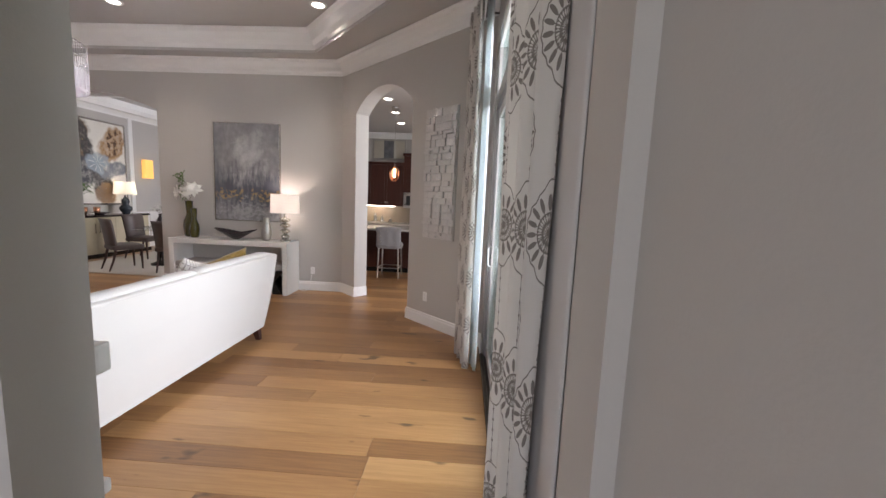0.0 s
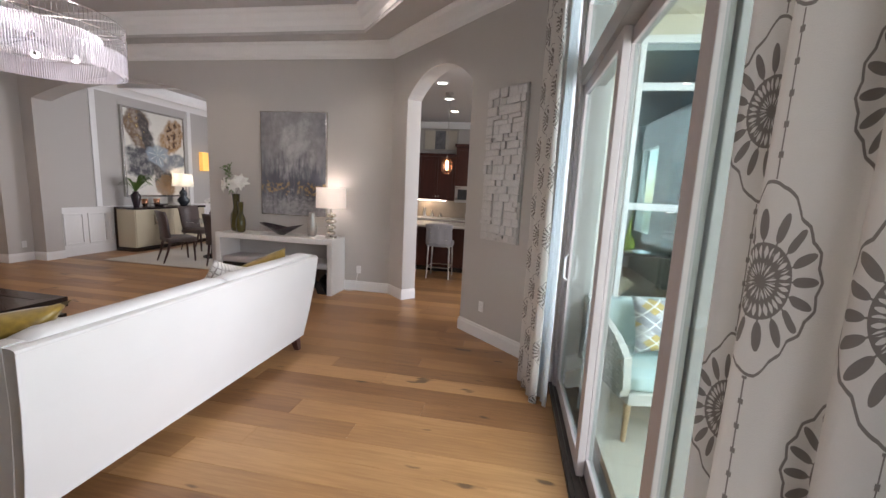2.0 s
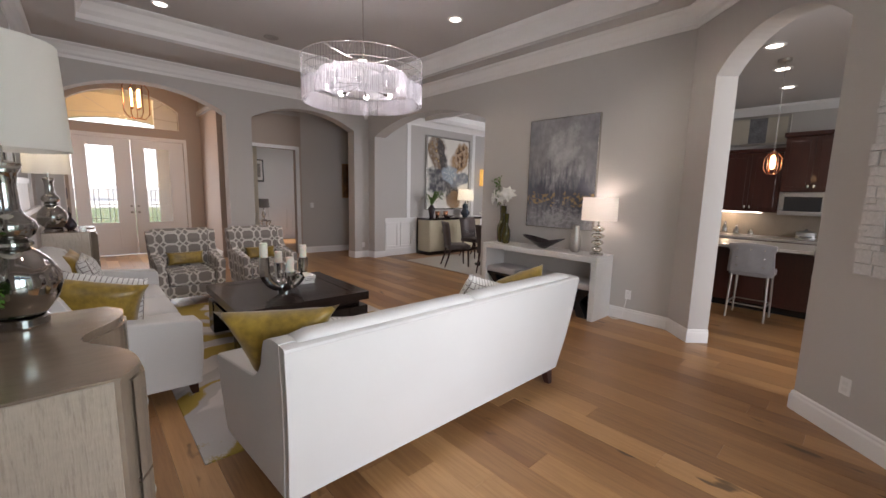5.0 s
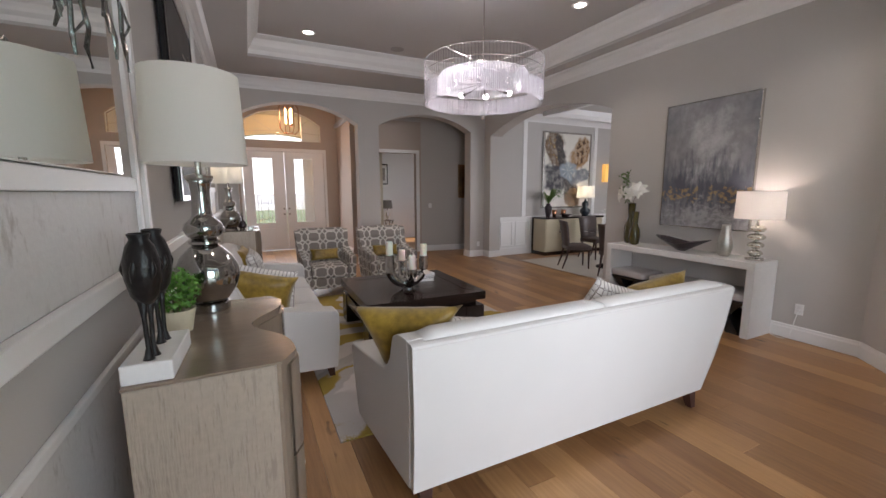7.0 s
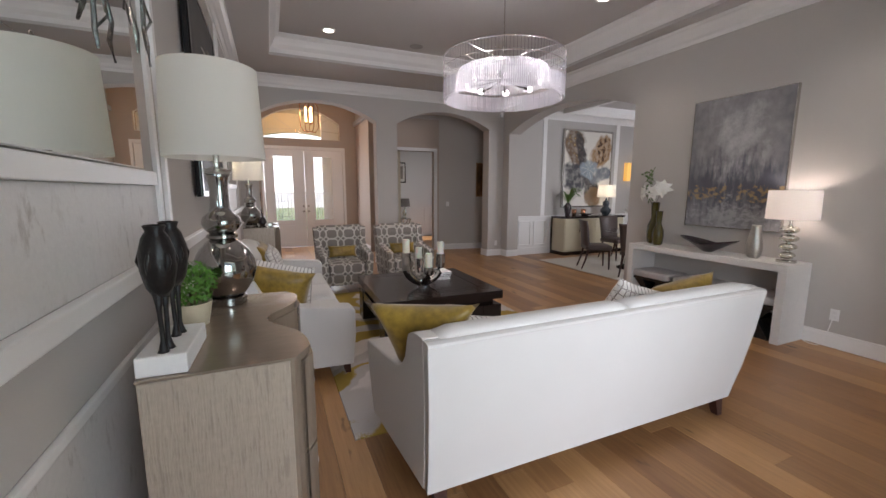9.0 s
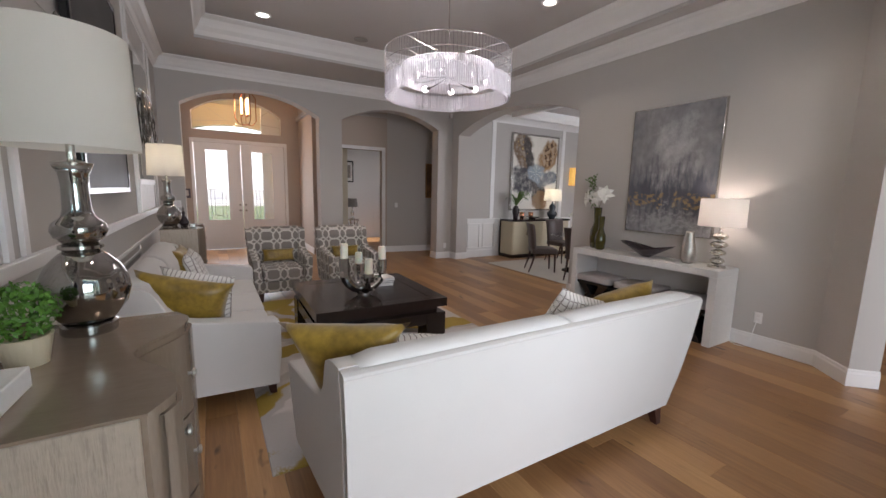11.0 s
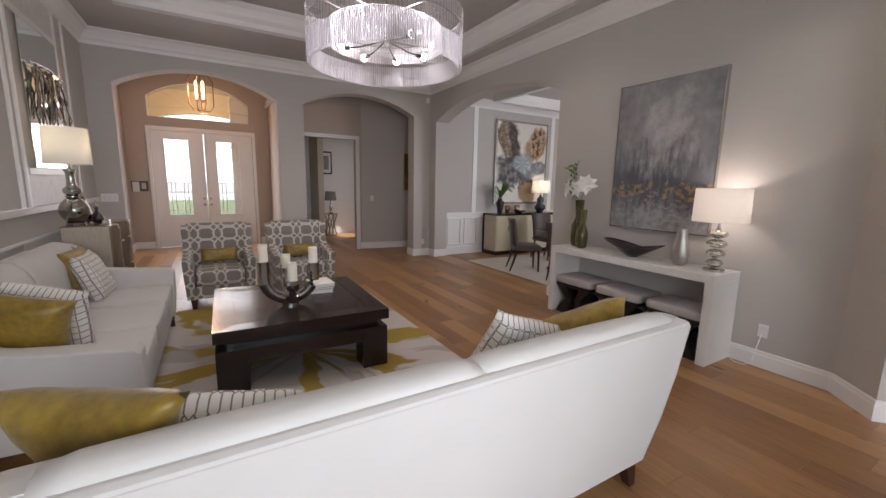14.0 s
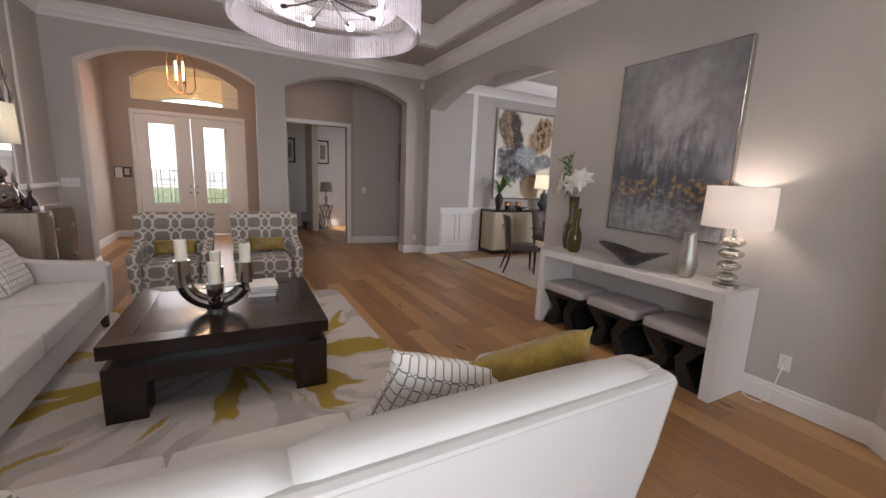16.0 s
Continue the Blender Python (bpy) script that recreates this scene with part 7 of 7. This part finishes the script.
# ---- lanai chairs ----
def ogee_cloth():
    """Diamonds in grey, lilac and ochre with white outlines."""
    m = mat("ogee_outdoor_cloth", (0.55, 0.54, 0.55), 0.9, vary=0.04, fine=300, bump=0.1)
    (u, v, _), _s = axes(m, "UV")
    a, b = u / 0.17 + v / 0.13, u / 0.17 - v / 0.13
    over(m, (0.34, 0.34, 0.37), (a * 0.5).wrap(1.0).lt(0.0))
    over(m, (0.52, 0.38, 0.14), (a * 0.5).wrap(1.0).gt(0.0) * (b * 0.5).wrap(1.0).gt(0.0))
    over(m, (0.78, 0.77, 0.74), a.wrap(1.0).abs().gt(0.5 - 0.05).max(b.wrap(1.0).abs().gt(0.5 - 0.05)))
    return m


def wicker_chair(m, label):
    t = thing("wicker_chair", label, "outdoor chair", group="lanai chairs")
    for s in (-1, 1):
        bm = bmesh.new()
        prof = [(-0.36, 0.34), (-0.38, 0.40), (-0.36, 0.60), (-0.20, 0.70), (0.20, 0.82), (0.34, 0.84), (0.36, 0.30)]
        r = [[bm.verts.new((s * (0.36 + o * 0.05), y, z)) for y, z in prof] for o in (0, 1)]
        bm.faces.new(r[0]), bm.faces.new(r[1])
        for i in range(len(prof)):
            jn = (i + 1) % len(prof)
            bm.faces.new((r[0][i], r[0][jn], r[1][jn], r[1][i]))
        side = part("side", bm, WICKER, t)
        bm = bmesh.new()
        for k in range(17):
            z = 0.325 + 0.029 * k
            y0 = -0.365 if z < 0.60 else -0.36 + (z - 0.60) * 3.0
            for n in range(int((0.35 - y0) / 0.04)):
                o = 0.007 if (n + k) % 2 else 0.003
                box(min(s * 0.410, s * (0.410 + o)), max(s * 0.410, s * (0.410 + o)), y0 + 0.04 * n + 0.002, y0 + 0.04 * n + 0.038, z, z + 0.023, bm=bm)
        tagged(part("weave", bm, WICKER, side), kind="stuff")
    part("seat_frame", box(-0.36, 0.36, -0.37, 0.34, 0.28, 0.36, 0.01), WICKER, t)
    part("backrest", box(-0.36, 0.36, 0.28, 0.34, 0.36, 0.84, 0.01), WICKER, t)
    for k in range(6):
        part("weave_band", box(-0.36, 0.36, -0.376, -0.37, 0.285 + 0.0125 * k, 0.293 + 0.0125 * k), WICKER, t)
    part("seat_cushion", cushion(-0.35, 0.35, -0.36, 0.24, 0.36, 0.48, 0.04, 0.02), SEAFOAM, t, smooth=True)
    part("back_cushion", cushion(-0.34, 0.34, 0.14, 0.28, 0.48, 0.86, 0.05, 0.0), SEAFOAM, t, smooth=True)
    for x in (-0.32, 0.32):
        for y in (-0.30, 0.28):
            part("leg", tube([(x, y, 0.29), (x * 1.05, y * 1.08, 0.0)], [0.026, 0.016], 8), TAN_WOOD, t)
    t.matrix_world = m


wicker_chair(pose(1.34, 3.54, -0.02, 0, 0, 12), "white wicker lanai chair with seafoam cushions")
wicker_chair(pose(2.45, 3.30, -0.02, 0, 0, -25), "white wicker lanai chair with seafoam cushions")
OGEE = ogee_cloth()
op = pillow("grey and yellow ogee print outdoor pillow", OGEE, pose(1.37, 3.53, 0.70, -18, 0, 10), 0.44, 0.42, 0.14, "outdoor pillows")
pillow("yellow leaf print outdoor pillow", mat("yellow_leaf_cloth", (0.66, 0.64, 0.52), 0.9, second=(0.55, 0.48, 0.12), scale=6, fine=30), pose(2.51, 3.34, 0.70, -18, 0, -25), 0.42, 0.40, 0.14, "outdoor pillows")
yv = thing("vase", "yellow glass bottle vase inside the nook window", "vase", 1.72, 5.85, 0.94)
part("body", lathe([(0.05, 0), (0.09, 0.05), (0.08, 0.14), (0.025, 0.22), (0.02, 0.38), (0.028, 0.40), (0.0, 0.40)], 24), mat("yellow_glass", (0.55, 0.55, 0.05), 0.15, coat=0.4), yv, smooth=True)
nt = thing("side_table", "dark console table inside the nook window", "side table", 2.0, 5.9, 0)
part("top", box(-0.55, 0.55, -0.18, 0.18, 0.90, 0.94, 0.004), DARK_WOOD, nt)
for x in (-0.5, 0.5):
    for y in (-0.14, 0.14):
        part("leg", box(x - 0.025, x + 0.025, y - 0.025, y + 0.025, 0, 0.90), DARK_WOOD, nt)

# ---- oak planks ----
PW = 0.19


def plank_mesh(length):
    bm = bmesh.new()
    h, w, c = length / 2, PW / 2, 0.0016
    rings = [[bm.verts.new((sx * (h - i), sy * (w - i), z)) for sx, sy in ((-1, -1), (1, -1), (1, 1), (-1, 1))] for i, z in ((0.0004, -0.006), (0.0004, -c), (c, 0.0))]
    for a, b in zip(rings, rings[1:]):
        for k in range(4):
            bm.faces.new((a[k], a[(k + 1) % 4], b[(k + 1) % 4], b[k]))
    bm.faces.new(rings[-1])
    return bm


cache = {}
rng = random.Random(3)
rest = bmesh.new()
count = 0
y = -2.45
while y < 10.3:
    x0, x1 = (-12.75, 0.64) if y < 5.4 else ((-12.75, 3.0) if y < 8.0 else (-8.2, 3.0))
    if y < 0.35:
        x0 = -1.5
    x = x0
    first = True
    while x < x1 - 0.01:
        ln = rng.choice((0.9, 1.3, 1.7, 2.1, 2.4)) * (rng.choice((0.35, 0.6, 0.85)) if first else 1)
        first = False
        if x + ln > x1 - 0.25:
            ln = x1 - x
        ln = round(ln, 2)
        yc, xc = y + PW / 2, x + ln / 2
        if count < 300 and XW - 0.3 < xc < XE and 0.3 < yc < 6.4:
            if ln not in cache:
                ob = part("plank", plank_mesh(ln), OAK, floor)
                cache[ln] = ob.data
            else:
                ob = new("plank", cache[ln])
                ob.parent = floor
            ob.location = (xc, yc, 0)
            count += 1
        else:
            one = plank_mesh(ln)
            me = bpy.data.meshes.new("tmp")
            bmesh.ops.translate(one, vec=(xc, yc, 0), verts=one.verts)
            one.to_mesh(me)
            one.free()
            rest.from_mesh(me)
            bpy.data.meshes.remove(me)
        x += ln
    y += PW
tagged(part("planks", rest, OAK_ISLAND, floor), kind="stuff")
